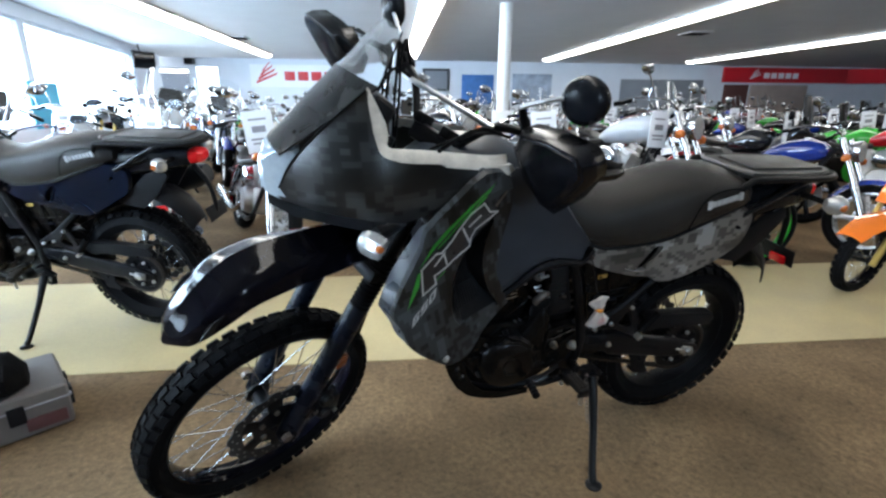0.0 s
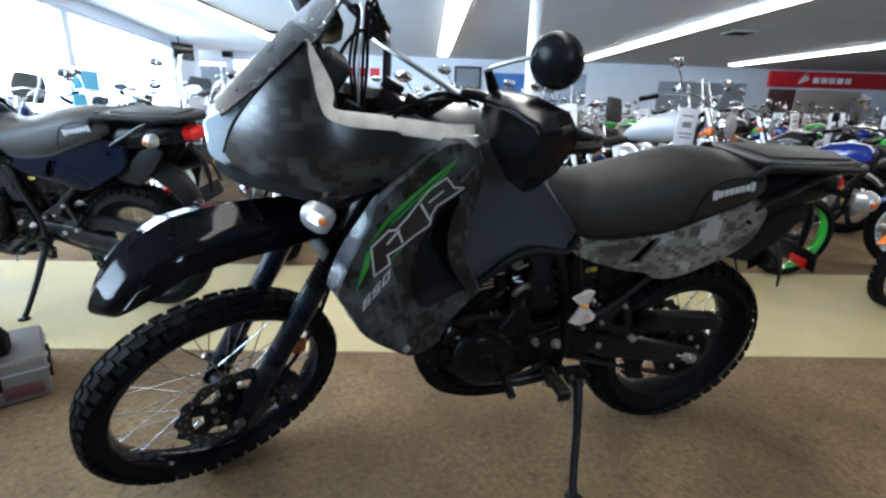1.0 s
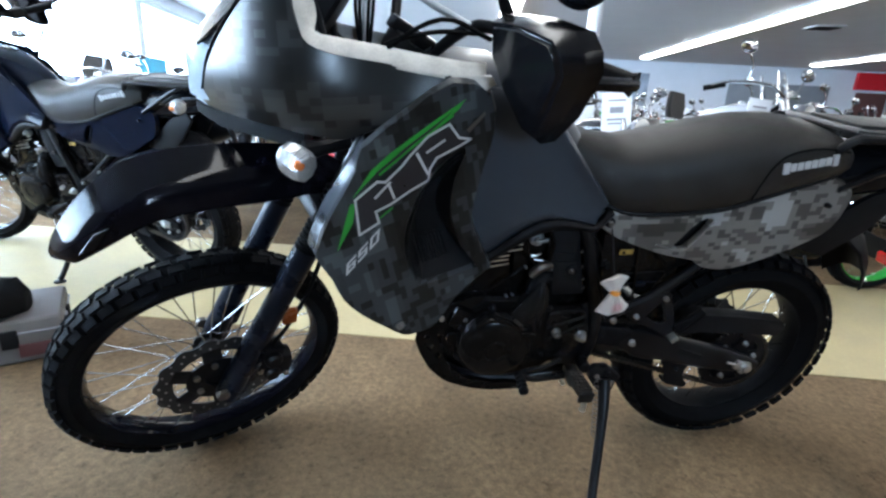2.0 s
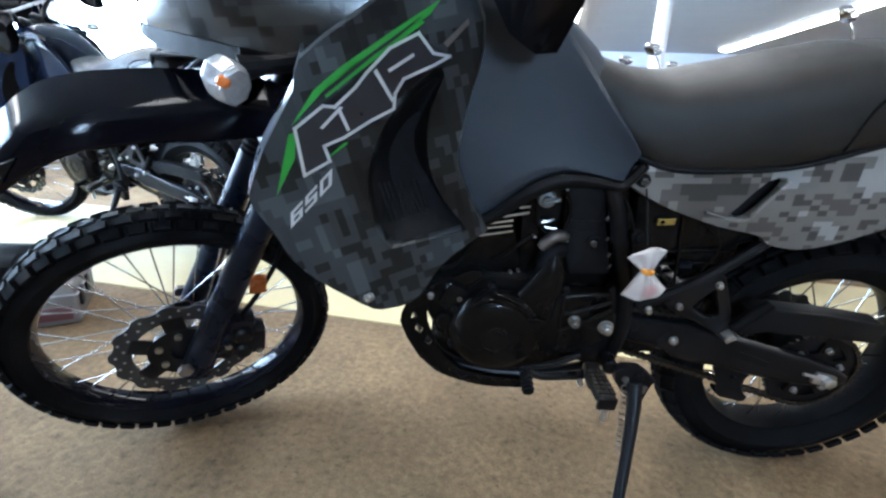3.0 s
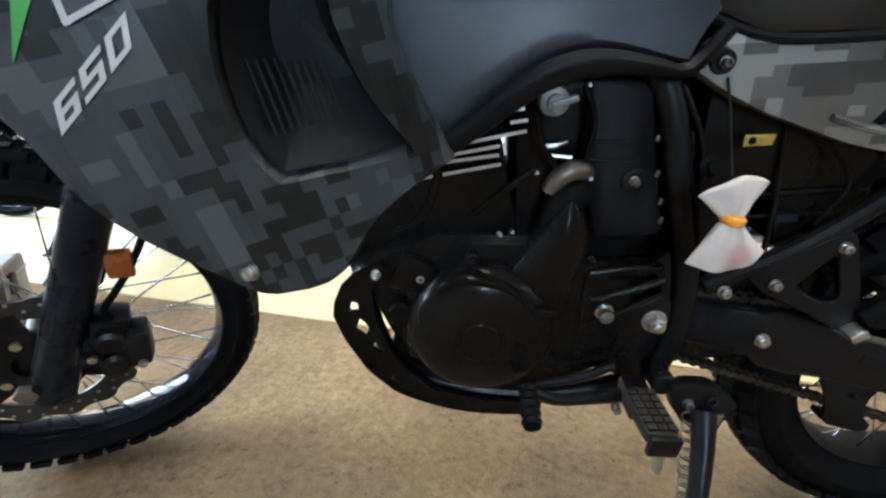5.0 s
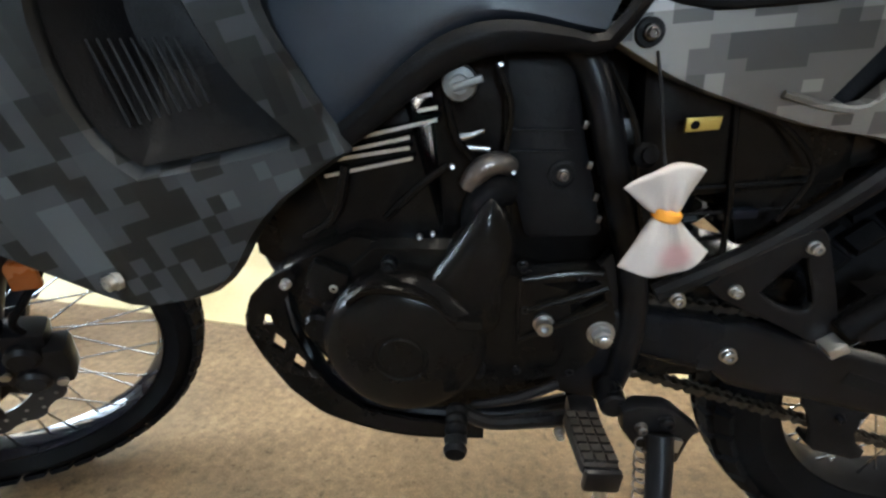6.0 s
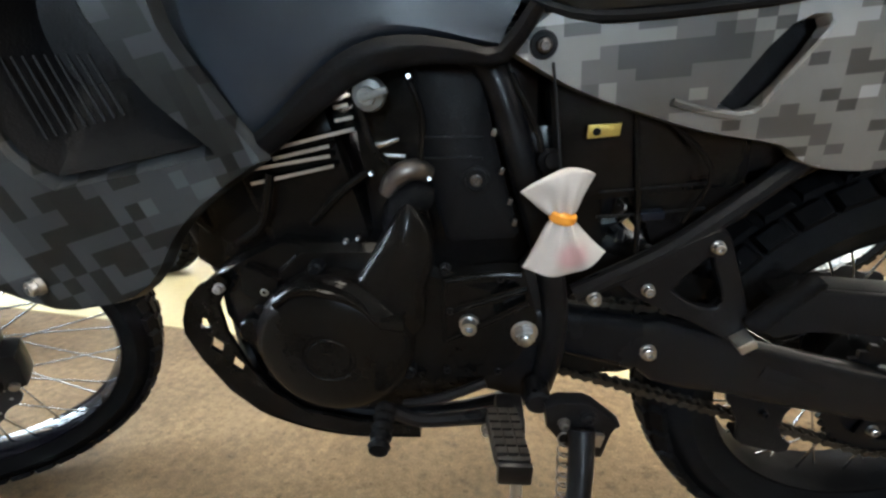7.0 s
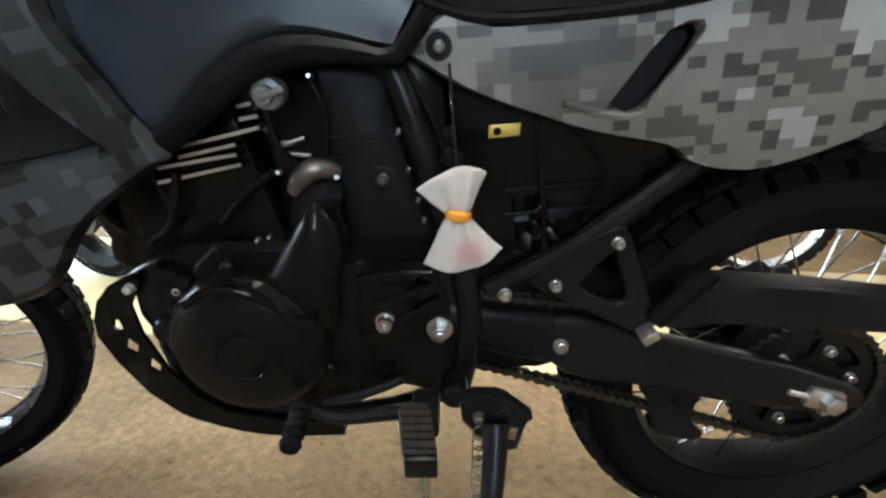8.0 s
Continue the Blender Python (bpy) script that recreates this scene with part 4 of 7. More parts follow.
    # windscreen: dark lower part, clear lip
    for nm, t0, t1, mat in (("windscreen", 0.0, 0.62, SMOKE), ("windscreen_lip", 0.62, 1.0, CLEAR)):
        bm = bmesh.new()
        rows = []
        for i in range(7):
            t = t0 + (t1 - t0) * i / 6
            hw = 0.1 + 0.112 * min(1, t * 1.55) - 0.26 * max(0, t - 0.62)
            back = 0.05 * (0.5 + t) if t < 0.62 else 0.056 - 0.1 * (t - 0.62)
            rows.append([(-0.65 + 0.275 * t + back * abs(a) ** 2, hw * a, 1.135 + 0.26 * t - (0.02 if t < 0.62 else 0.02) * abs(a) ** 2) for a in (-1 + 0.2 * j for j in range(11))])
        sheet(bm, rows, (0.003, 0, -0.003), 2, 2)
        part(nm, bm, mat, bike, "smoked windscreen" if mat is SMOKE else "clear upper lip of the windscreen")
    # --- front indicators
    for sy in (-1, 1):
        bm = bmesh.new()
        tube(bm, [(-0.36, sy * 0.16, 0.965), (-0.40, sy * 0.2, 0.962), (-0.428, sy * 0.215, 0.958)], [0.016, 0.014, 0.02], 10)
        ind = part("indicator", bm, PLASTIC, bike, "clear front indicator with amber bulb")
        bm = bmesh.new()
        ribs = [(-0.032 + 0.074 * k / 24, 0.035 * max(0.0, 1 - abs((k - 10) / 14.5) ** 2.6) ** 0.5 - (0.0016 if k % 2 else 0.0)) for k in range(1, 24)]
        lathe(bm, [(-0.033, 0.0)] + ribs + [(0.042, 0.0)], (0, 0, 0), (0, 0, 1), 8)
        bm.transform(Matrix.Translation((-0.44, sy * 0.238, 0.945)) @ Matrix.Rotation(radians(sy * 35), 4, "Z") @ Matrix.Rotation(radians(-72), 4, "Y") @ Matrix.Diagonal((0.92, 0.8, 0.9, 1)))
        part("lens", bm, LENS, ind)
        bm = bmesh.new()
        lathe(bm, [(-0.004, 0.0105), (0.006, 0.0095), (0.0095, 0.006), (0.0105, 0.0)], (-0.432, sy * 0.262, 0.947), (0.05, sy * 0.95, 0.1), 12)
        part("bulb_window", bm, AMBER, ind)
    # --- tank
    bm = bmesh.new()
    secs = []
    for x, w, z0, z1 in ((-0.33, 0.06, 0.98, 1.08), (-0.27, 0.1, 0.9, 1.115), (-0.18, 0.112, 0.8, 1.135), (-0.08, 0.115, 0.73, 1.13), (0.0, 0.112, 0.755, 1.1), (0.06, 0.105, 0.8, 1.06), (0.13, 0.095, 0.81, 1.0), (0.19, 0.08, 0.81, 0.93), (0.23, 0.06, 0.82, 0.87)):
        secs.append(oval(x, w, z0, z1, 3.0, 28))
    loft(bm, secs)
    part("fuel_tank", bm, tank_m, bike, "matte dark slate fuel tank")
    # the flat tank side that runs down to the seat's corner
    for sy in (-1, 1):
        bm = bmesh.new()
        rows = []
        for k, (up, low) in enumerate(zip([(-0.13, 0.95), (-0.12, 1.06), (-0.06, 1.07), (-0.01, 1.07), (0.04, 1.05), (0.075, 1.01), (0.11, 0.97), (0.155, 0.915), (0.195, 0.87), (0.219, 0.838)],
                                          [(-0.115, 0.68), (-0.085, 0.69), (-0.06, 0.706), (-0.028, 0.728), (0.005, 0.757), (0.042, 0.783), (0.08, 0.796), (0.12, 0.797), (0.165, 0.789), (0.19, 0.786)])):
            col = []
            for t in (0.0, 0.06, 0.2, 0.4, 0.6, 0.8, 0.94, 1.0):
                x, z = up[0] + (low[0] - up[0]) * t, up[1] + (low[1] - up[1]) * t
                y = 0.126 + 0.012 * t * t - 0.003 * math.sin(math.pi * t) - 0.03 * max(0, x) - (0.01 if t in (0.0, 1.0) else 0.0)
                col.append((x, sy * y, z))
            rows.append(col)
        sheet(bm, rows, (0, -sy * 0.006, 0), 2, 2)
        part("tank_side", bm, tank_m, bike)
        bm = bmesh.new()
        up = [(-0.075, 0.698), (-0.06, 0.706), (-0.028, 0.728), (0.005, 0.757), (0.042, 0.783), (0.08, 0.796), (0.12, 0.797), (0.165, 0.789), (0.19, 0.786), (0.218, 0.822)]
        low = [(-0.075, 0.672), (-0.055, 0.679), (-0.012, 0.709), (0.022, 0.734), (0.055, 0.756), (0.09, 0.768), (0.13, 0.772), (0.165, 0.771), (0.2, 0.772), (0.232, 0.815)]
        sheet(bm, [[(x, sy * 0.136, z + 0.001) for x, z in up], [(x * 0.7 + a * 0.3, sy * 0.142, z * 0.7 + b * 0.3) for (x, z), (a, b) in zip(up, low)],
                   [(x * 0.3 + a * 0.7, sy * 0.138, z * 0.3 + b * 0.7) for (x, z), (a, b) in zip(up, low)], [(a, sy * 0.128, b) for a, b in low], [(a, sy * 0.1, b + 0.006) for a, b in low]], (0, -sy * 0.004, 0), 2, 2)
        part("tank_trim", bm, PLASTIC, bike, "matt black trim along the tank's lower edge")
    # --- radiator shrouds
    for sy in (-1, 1):
        bm = bmesh.new()
        o = [(-0.412, 0.797), (-0.385, 0.865), (-0.34, 0.945), (-0.33, 0.985), (-0.25, 1.045), (-0.17, 1.095), (-0.09, 1.075), (-0.073, 1.0), (-0.087, 0.937), (-0.098, 0.876), (-0.103, 0.83), (-0.096, 0.796),
             (-0.081, 0.766), (-0.062, 0.726), (-0.042, 0.688), (-0.05, 0.68), (-0.103, 0.644), (-0.133, 0.611), (-0.152, 0.579), (-0.178, 0.555), (-0.215, 0.551), (-0.243, 0.556), (-0.284, 0.591), (-0.331, 0.635),
             (-0.366, 0.681), (-0.385, 0.731), (-0.408, 0.775)]
        hole = [(-0.205, 0.690), (-0.226, 0.72), (-0.238, 0.775), (-0.235, 0.83), (-0.215, 0.88), (-0.185, 0.925), (-0.148, 0.955), (-0.136, 0.945), (-0.153, 0.9), (-0.156, 0.845), (-0.144, 0.797),
                (-0.124, 0.755), (-0.092, 0.713), (-0.098, 0.706), (-0.15, 0.697)]
        shroud_panel(bm, o, hole, sy)
        sh = part("radiator_shroud", bm, body, bike, angle=28)
        bm = bmesh.new()
        lead = smooth_path([(x, sy * -SHROUD(x, z) - sy * 0.012, z) for x, z in ((-0.325, 1.0), (-0.338, 0.945), (-0.383, 0.866), (-0.409, 0.798), (-0.405, 0.775), (-0.382, 0.731), (-0.363, 0.681), (-0.328, 0.636), (-0.286, 0.595))], 4)
        rr = [[bm.verts.new(p + Vector((-0.02 * k, -sy * 0.05 * k, 0)) * (1 - abs(2 * i / (len(lead) - 1) - 1) ** 4)) for i, p in enumerate(lead)] for k in (0.0, 0.3, 1.0)]
        ring_faces(bm, rr + [[bm.verts.new(v.co + Vector((0.003, -sy * 0.002, 0))) for v in r] for r in rr[::-1]], closed=False, caps=False)
        part("front_flange", bm, SLATE_EDGE if graphics else tank_m, sh, "smooth slate leading edge")
        bm = bmesh.new()
        # recessed duct behind the opening
        H = smooth_path([Vector((x, sy * -SHROUD(x, z) * 0.985, z)) for x, z in hole + hole[:1]], 3)[:-1]
        cx = sum(H, Vector()) / len(H)
        r0 = [bm.verts.new(p) for p in H]
        r1 = [bm.verts.new(cx + (p - cx) * 0.86 + Vector((-0.006, -sy * 0.022, 0.004))) for p in H]
        r2 = [bm.verts.new(cx + (p - cx) * 0.5 + Vector((-0.018, -sy * 0.055, 0.012))) for p in H]
        ring_faces(bm, [r0, r1, r2], caps=False)
        bm.faces.new(r2)
        part("air_duct", bm, low_m, sh)
        for i in range(9):
            x = -0.212 + 0.0075 * i
            bm = bmesh.new()
            tube(bm, [(x, sy * (0.186 - 0.4 * (x + 0.17)), 0.722 + 0.002 * i), (x - 0.02, sy * (0.181 - 0.4 * (x + 0.17)), 0.79)], 0.0014, 5)
            part("radiator_fin", bm, PLASTIC, sh)
        bolt(sh, (-0.249, sy * (0.234), 0.588), 0.0085, (-0.38, sy * 0.92, 0))
        if sy < 0 and graphics:
            shroud_graphics(sh)
    # radiator
    bm = bmesh.new()
    box(bm, (-0.20, 0.0, 0.78), (0.05, 0.24, 0.28), (0, 10, 0), 0.008)
    part("radiator", bm, BLKMETAL, bike)
    # --- seat
    bm = bmesh.new()
    secs = []
    for x, w, z0, z1 in ((0.075, 0.045, 0.985, 1.012), (0.09, 0.075, 0.95, 1.01), (0.13, 0.095, 0.9, 0.988), (0.2, 0.112, 0.835, 0.968), (0.27, 0.122, 0.808, 0.964), (0.38, 0.13, 0.812, 0.987), (0.48, 0.135, 0.826, 1.012),
                         (0.56, 0.135, 0.852, 1.028), (0.64, 0.132, 0.878, 1.033), (0.71, 0.127, 0.9, 1.025), (0.765, 0.12, 0.915, 1.008), (0.8, 0.102, 0.925, 0.985), (0.812, 0.07, 0.94, 0.97)):
        half = [(0.0, 0.0), (0.8, 0.0), (0.95, 0.04), (1.0, 0.14), (1.0, 0.3), (0.99, 0.48), (0.972, 0.6), (0.93, 0.7), (0.85, 0.8), (0.7, 0.885), (0.5, 0.945), (0.25, 0.985), (0.0, 1.0)]
        secs.append([(x, w * a, z0 + (z1 - z0) * h) for a, h in half] + [(x, -w * a, z0 + (z1 - z0) * h) for a, h in half[-2:0:-1]])
    loft(bm, secs)
    seat = part("seat", bm, VINYL, bike, "long black stepped vinyl seat")
    for sy in (-1, 1):
        bm = bmesh.new()
        tube(bm, [(0.21, sy * 0.1, 0.829), (0.28, sy * 0.113, 0.81), (0.4, sy * 0.122, 0.816), (0.5, sy * 0.126, 0.832), (0.6, sy * 0.123, 0.865), (0.7, sy * 0.117, 0.897), (0.76, sy * 0.11, 0.915)], 0.006, 8, 4)
        part("seat_piping", bm, PLASTIC, seat)
        bm = bmesh.new()
        tube(bm, [(0.55, sy * 0.134, 0.86), (0.56, sy * 0.135, 0.9), (0.577, sy * 0.1335, 0.94), (0.61, sy * 0.131, 0.968), (0.68, sy * 0.127, 0.982), (0.765, sy * 0.117, 0.974)], 0.0024, 6, 3)
        part("seat_seam", bm, RUBBER, seat)
        name_blocks(seat, sy)
    # --- side covers
    for sy in (-1, 1):
        bm = bmesh.new()
        o = [(0.198, 0.78), (0.235, 0.815), (0.28, 0.803), (0.35, 0.808), (0.44, 0.82), (0.55, 0.845), (0.66, 0.885), (0.75, 0.912), (0.82, 0.895), (0.85, 0.86), (0.83, 0.78), (0.76, 0.735), (0.69, 0.698), (0.626, 0.668), (0.57, 0.655), (0.51, 0.664), (0.475, 0.686), (0.395, 0.701), (0.31, 0.727), (0.255, 0.748)]
        hole = [(0.406, 0.73), (0.452, 0.795), (0.484, 0.795), (0.438, 0.725)]
        side_cover(bm, o, hole, sy)
        sc = part("side_cover", bm, CAMO_LIT if graphics else body, bike, angle=28)
        bm = bmesh.new()
        lathe(bm, [(0.005, 0.0), (0.005, 0.0065), (0.001, 0.008), (0.001, 0.0125), (-0.004, 0.0135)], (0.235, sy * 0.113, 0.786), (0, sy, 0), 20)
        part("fastener_recess", bm, PLASTIC, sc)
        bolt(sc, (0.235, sy * 0.117, 0.786), 0.006, (0, sy, 0), DULL)
        bolt(sc, (0.77, sy * 0.118, 0.845), 0.006, (0, sy, 0), PLASTIC)
        bm = bmesh.new()
        plate(bm, [(0.40, 0.71), (0.45, 0.81), (0.50, 0.81), (0.455, 0.71)], sy * 0.088, sy * 0.092)
        part("slot_backing", bm, PLASTIC, sc)
        # dark lower half of the tail
        bm = bmesh.new()
        plate(bm, [(0.74, 0.72), (0.83, 0.79), (0.92, 0.86), (1.0, 0.885), (1.02, 0.85), (0.95, 0.76), (0.86, 0.69)], sy * 0.07, sy * 0.085, 0.004)
        part("tail_panel", bm, PLASTIC, bike)
    rear_end(bike, body, S, graphics)
    engine_bay(bike)
    return bike


def filled_panel(bm, outline, hole, yf, thick, lip, smooth=3, cuts=2):
    """A moulded sheet with an opening: outer skin, inner skin, and turned-in edges."""
    def ring(pts, scale=1.0, grow=0.0):
        p = smooth_path([Vector((x, 0, z)) for x, z in pts + pts[:1]], smooth)[:-1]
        c = sum(p, Vector()) / len(p)
        return [c + (q - c) * scale for q in p]
    loops = [(ring(outline), lip), (ring(outline, 0.975), 0.0)]
    inner_loops = [(ring(hole), lip), (ring(hole, 1.1), 0.0)]
    for lp in (loops, inner_loops):
        pts, inn = lp[0]
        ring_faces(bm, [[bm.verts.new((p.x, yf(p.x, p.z) + inn + d, p.z)) for p in pts] for d in (0.0, thick)], caps=False)
    for d in (0.0, thick):
        edges = []
        for lp in (loops, inner_loops):
            pair = [[bm.verts.new((p.x, yf(p.x, p.z) + (inn + d), p.z)) for p in pts] for pts, inn in lp]
            ring_faces(bm, pair, caps=False)
            r = pair[1]
            edges += [bm.edges.get((r[i], r[(i + 1) % len(r)])) for i in range(len(r))]
        fill = bmesh.ops.triangle_fill(bm, edges=edges, use_beauty=True)
        fs = [g for g in fill["geom"] if isinstance(g, bmesh.types.BMFace)]
        es = list({e for f in fs for e in f.edges if len(e.link_faces) == 2 and all(g in fs for g in e.link_faces)})
        sub = bmesh.ops.subdivide_edges(bm, edges=es, cuts=cuts, use_grid_fill=True)
        for g in sub["geom_inner"]:
            if isinstance(g, bmesh.types.BMVert):
                g.co.y = yf(g.co.x, g.co.z) + d
    bmesh.ops.remove_doubles(bm, verts=bm.verts, dist=1e-5)


def shroud_panel(bm, o, hole, sy):
    filled_panel(bm, o, hole, SHROUD, 0.004, 0.014, 2)
    if sy > 0:
        bm.transform(Matrix.Diagonal((1, -1, 1, 1)))


COVER = lambda x, z: -(0.121 - 0.16 * (x - 0.5) ** 2 - 0.25 * max(0, 0.73 - z))


def side_cover(bm, o, hole, sy):
    filled_panel(bm, o, hole, COVER, 0.004, 0.012)
    lip = smooth_path([(0.36, 0, 0.733), (0.4, 0, 0.722), (0.437, 0, 0.72), (0.457, 0, 0.748), (0.485, 0, 0.79), (0.488, 0, 0.8)], 3)
    tube(bm, [(p.x, COVER(p.x, p.z) - 0.001, p.z) for p in lip], 0.004, 6)
    if sy > 0:
        bm.transform(Matrix.Diagonal((1, -1, 1, 1)))


SKIN = SHROUD


def decal(parent, name, outline, lift, mat):
    bm = bmesh.new()
    plate(bm, outline, -lift - 0.0006, -lift, 0, SKIN)
    bmesh.ops.triangulate(bm, faces=[f for f in bm.faces if len(f.verts) > 4])
    return part(name, bm, mat, parent)


def shroud_graphics(sh):
    for o in GREEN_SHAPES:
        decal(sh, "green_flash", o, 0.0015, GREENG)
    decal(sh, "black_line", [(-0.335, 0.895), (-0.302, 0.937), (-0.24, 0.986), (-0.165, 1.04), (-0.168, 1.037), (-0.2, 1.009), (-0.24, 0.981), (-0.3, 0.932)], 0.0026, BLACKG)
    decal(sh, "silver_slash", [(-0.13, 0.998), (-0.1, 1.03), (-0.102, 1.037), (-0.136, 1.004)], 0.0026, DULL)
    decal(sh, "dark_block", LOGO_SHAPE, 0.0026, BLACKG)
    for p, q in zip(LOGO_SHAPE, LOGO_SHAPE[1:] + LOGO_SHAPE[:1]):
        p, q = Vector(p), Vector(q)
        d = (q - p).normalized() * 0.0021
        n = Vector((-d.y, d.x))
        decal(sh, "outline_bar", [tuple(v) for v in (p - d - n, q + d - n, q + d + n, p - d + n)], 0.0038, WHITEG)
    for o in LOGO_SLASHES:
        decal(sh, "silver_bar", o, 0.0044, WHITEG)
    a = Vector((-0.357, SKIN(-0.357, 0.738) - 0.003, 0.738))
    b = Vector((-0.293, SKIN(-0.293, 0.806) - 0.003, 0.806))
    up = Vector((-0.355, SKIN(-0.355, 0.764) - 0.003, 0.764)) - a
    ex = (b - a) / 3.3
    for k, bars in enumerate((((0, 0, 0.9, 0.2), (0, 0.8, 0.9, 1), (0, 0.2, 0.24, 0.8), (0.24, 0.42, 0.9, 0.6), (0.66, 0.2, 0.9, 0.42)),
                              ((0, 0, 0.9, 0.2), (0, 0.8, 0.9, 1), (0, 0.42, 0.24, 0.8), (0.24, 0.42, 0.9, 0.6), (0.66, 0.2, 0.9, 0.42)),
                              ((0, 0, 0.9, 0.2), (0, 0.8, 0.9, 1), (0, 0.2, 0.24, 0.8), (0.66, 0.2, 0.9, 0.8)))):
        bm = bmesh.new()
        for x0, y0, x1, y1 in bars:
            q = [a + ex * (1.12 * k + x) + up * y for x, y in ((x0, y0), (x1, y0), (x1, y1), (x0, y1))]
            loft(bm, [q, [p + Vector((0, 0.0008, 0)) for p in q]])
        part("digit", bm, WHITEG, sh)


def name_blocks(seat, sy):
    """Pale blocks for the maker's name printed on the seat's flank."""
    p0, p1 = Vector((0.598, 0, 0.934)), Vector((0.735, 0, 0.959))
    for i in range(8):
        t = (i + 0.5) / 8
        c = p0.lerp(p1, t)
        h = 0.026 if i in (0, 7) else 0.018
        bm = bmesh.new()
        box(bm, (c.x, sy * (0.1325 - 0.0075 * t), c.z), (0.0125 if i else 0.015, 0.008, h), (0, -12.5, sy * 5), 0.001)
        part("letter_block", bm, WHITEG, seat)


SPROCKET_Y = -0.071


def rear_end(bike, body, S, pieces):
    rc = (0.745, 0, 0.336)
    rw = wire_wheel("rear_wheel", bike, rc, 0.335, 0.066, 0.105, RIMBLK, 0.05, Matrix.Identity(4), 42,
                    [(-0.054, 40, 0.026), (-0.02, 12, 0.03), (0.02, -12, 0.03), (0.054, -40, 0.026)], 36, "wire-spoked rear wheel with black rim", pieces)
    brake_disc(rw, rc, 0.115, 0.085, Matrix.Identity(4))
    # sprocket: toothed ring with five openings
    bm = bmesh.new()
    teeth, R = 43, 0.101
    rings = []
    for r0, y in ((None, -0.003), (None, 0.003), (0.078, 0.003), (0.078, -0.003)):
        rings.append([bm.verts.new((rc[0] + (r0 or (R + (0.004 if k % 2 else -0.004))) * math.sin(math.pi * k / teeth), SPROCKET_Y + y, rc[2] + (r0 or (R + (0.004 if k % 2 else -0.004))) * math.cos(math.pi * k / teeth))) for k in range(2 * teeth)])
    ring_faces(bm, rings + [rings[0]], caps=False)
    for k in range(6):
        a = 2 * math.pi * k / 6 + 0.3
        arm = bmesh.new()
        box(arm, (rc[0] + 0.063 * math.sin(a), SPROCKET_Y, rc[2] + 0.063 * math.cos(a)), (0.035, 0.006, 0.034), (0, math.degrees(a), 0), 0.002)
        part("sprocket_arm", arm, BLKMETAL, rw)
    lathe(bm, [(-0.004, 0.02), (-0.004, 0.05), (0.02, 0.05), (0.02, 0.02)], (rc[0], SPROCKET_Y, rc[2]), (0, 1, 0), 32, closed=True)
    part("rear_sprocket", bm, BLKMETAL, rw)
    for k in range(6):
        a = 2 * math.pi * k / 6 + 0.3
        bolt(rw, (rc[0] + 0.062 * math.sin(a), SPROCKET_Y - 0.004, rc[2] + 0.062 * math.cos(a)), 0.0075)
    bm = bmesh.new()
    lathe(bm, [(-0.066, 0.05), (-0.064, 0.088), (-0.03, 0.094), (-0.02, 0.05)], rc, (0, 1, 0), 36)
    part("cush_drum", bm, BLKMETAL, rw)
    # chain: links along its loop
    pin = bmesh.new()
    c2, r2, c1, r1 = Vector((0.745, 0, 0.336)), 0.101, Vector((0.2, 0, 0.447)), 0.045
    d = (c1 - c2)
    ang = math.atan2(d.z, d.x)
    al = math.acos((r2 - r1) / d.length)
    path = []
    for k in range(25):
        a = ang + al + (2 * math.pi - 2 * al) * k / 24
        path.append(c2 + Vector((math.cos(a), 0, math.sin(a))) * r2)
    for k in range(9):
        a = ang - al + 2 * al * k / 8
        path.append(c1 + Vector((math.cos(a), 0, math.sin(a))) * r1)
    path.append(path[0])
    links = []
    for p, q in zip(path, path[1:]):
        n = max(1, round((q - p).length / 0.0159))
        for i in range(n):
            links.append((p.lerp(q, i / n), p.lerp(q, (i + 1) / n)))
    for i, (p, q) in enumerate(links):
        mid, a = (p + q) / 2, math.degrees(math.atan2(-(q.z - p.z), q.x - p.x))
        w = 0.008 if i % 2 else 0.0055
        for sgn in (-1, 1):
            box(pin, (mid.x, SPROCKET_Y + sgn * w, mid.z), (0.016, 0.0018, 0.0075), (0, a, 0), 0.0)
            for e in (p, q):
                lathe(pin, [(-0.0009, 0.0), (-0.0009, 0.0062), (0.0009, 0.0062), (0.0009, 0.0)], (e.x, SPROCKET_Y + sgn * w, e.z), (0, 1, 0), 8)
        lathe(pin, [(-0.0095, 0.0), (-0.0095, 0.004), (0.0095, 0.004), (0.0095, 0.0)], (p.x, SPROCKET_Y, p.z), (0, 1, 0), 6)
    part("drive_chain", pin, CHAINM, bike, "oiled drive chain")
    # swing arm
    for sy in (-1, 1):
        bm = bmesh.new()
        secs = []
        for x, z, h, w in ((0.19, 0.458, 0.024, 0.014), (0.25, 0.458, 0.029, 0.016), (0.3, 0.447, 0.031, 0.016), (0.378, 0.432, 0.037, 0.016), (0.4, 0.423, 0.047, 0.016), (0.44, 0.411, 0.047, 0.016), (0.5, 0.397, 0.041, 0.016), (0.59, 0.375, 0.041, 0.016), (0.7, 0.351, 0.038, 0.016), (0.785, 0.332, 0.024, 0.013), (0.815, 0.327, 0.012, 0.008)):
            secs.append(oval(x, w, z - h, z + h, 4, 20, sy * 0.089))
        loft(bm, secs)
        arm = part("swing_arm", bm, BLKMETAL, bike, "black swing arm")
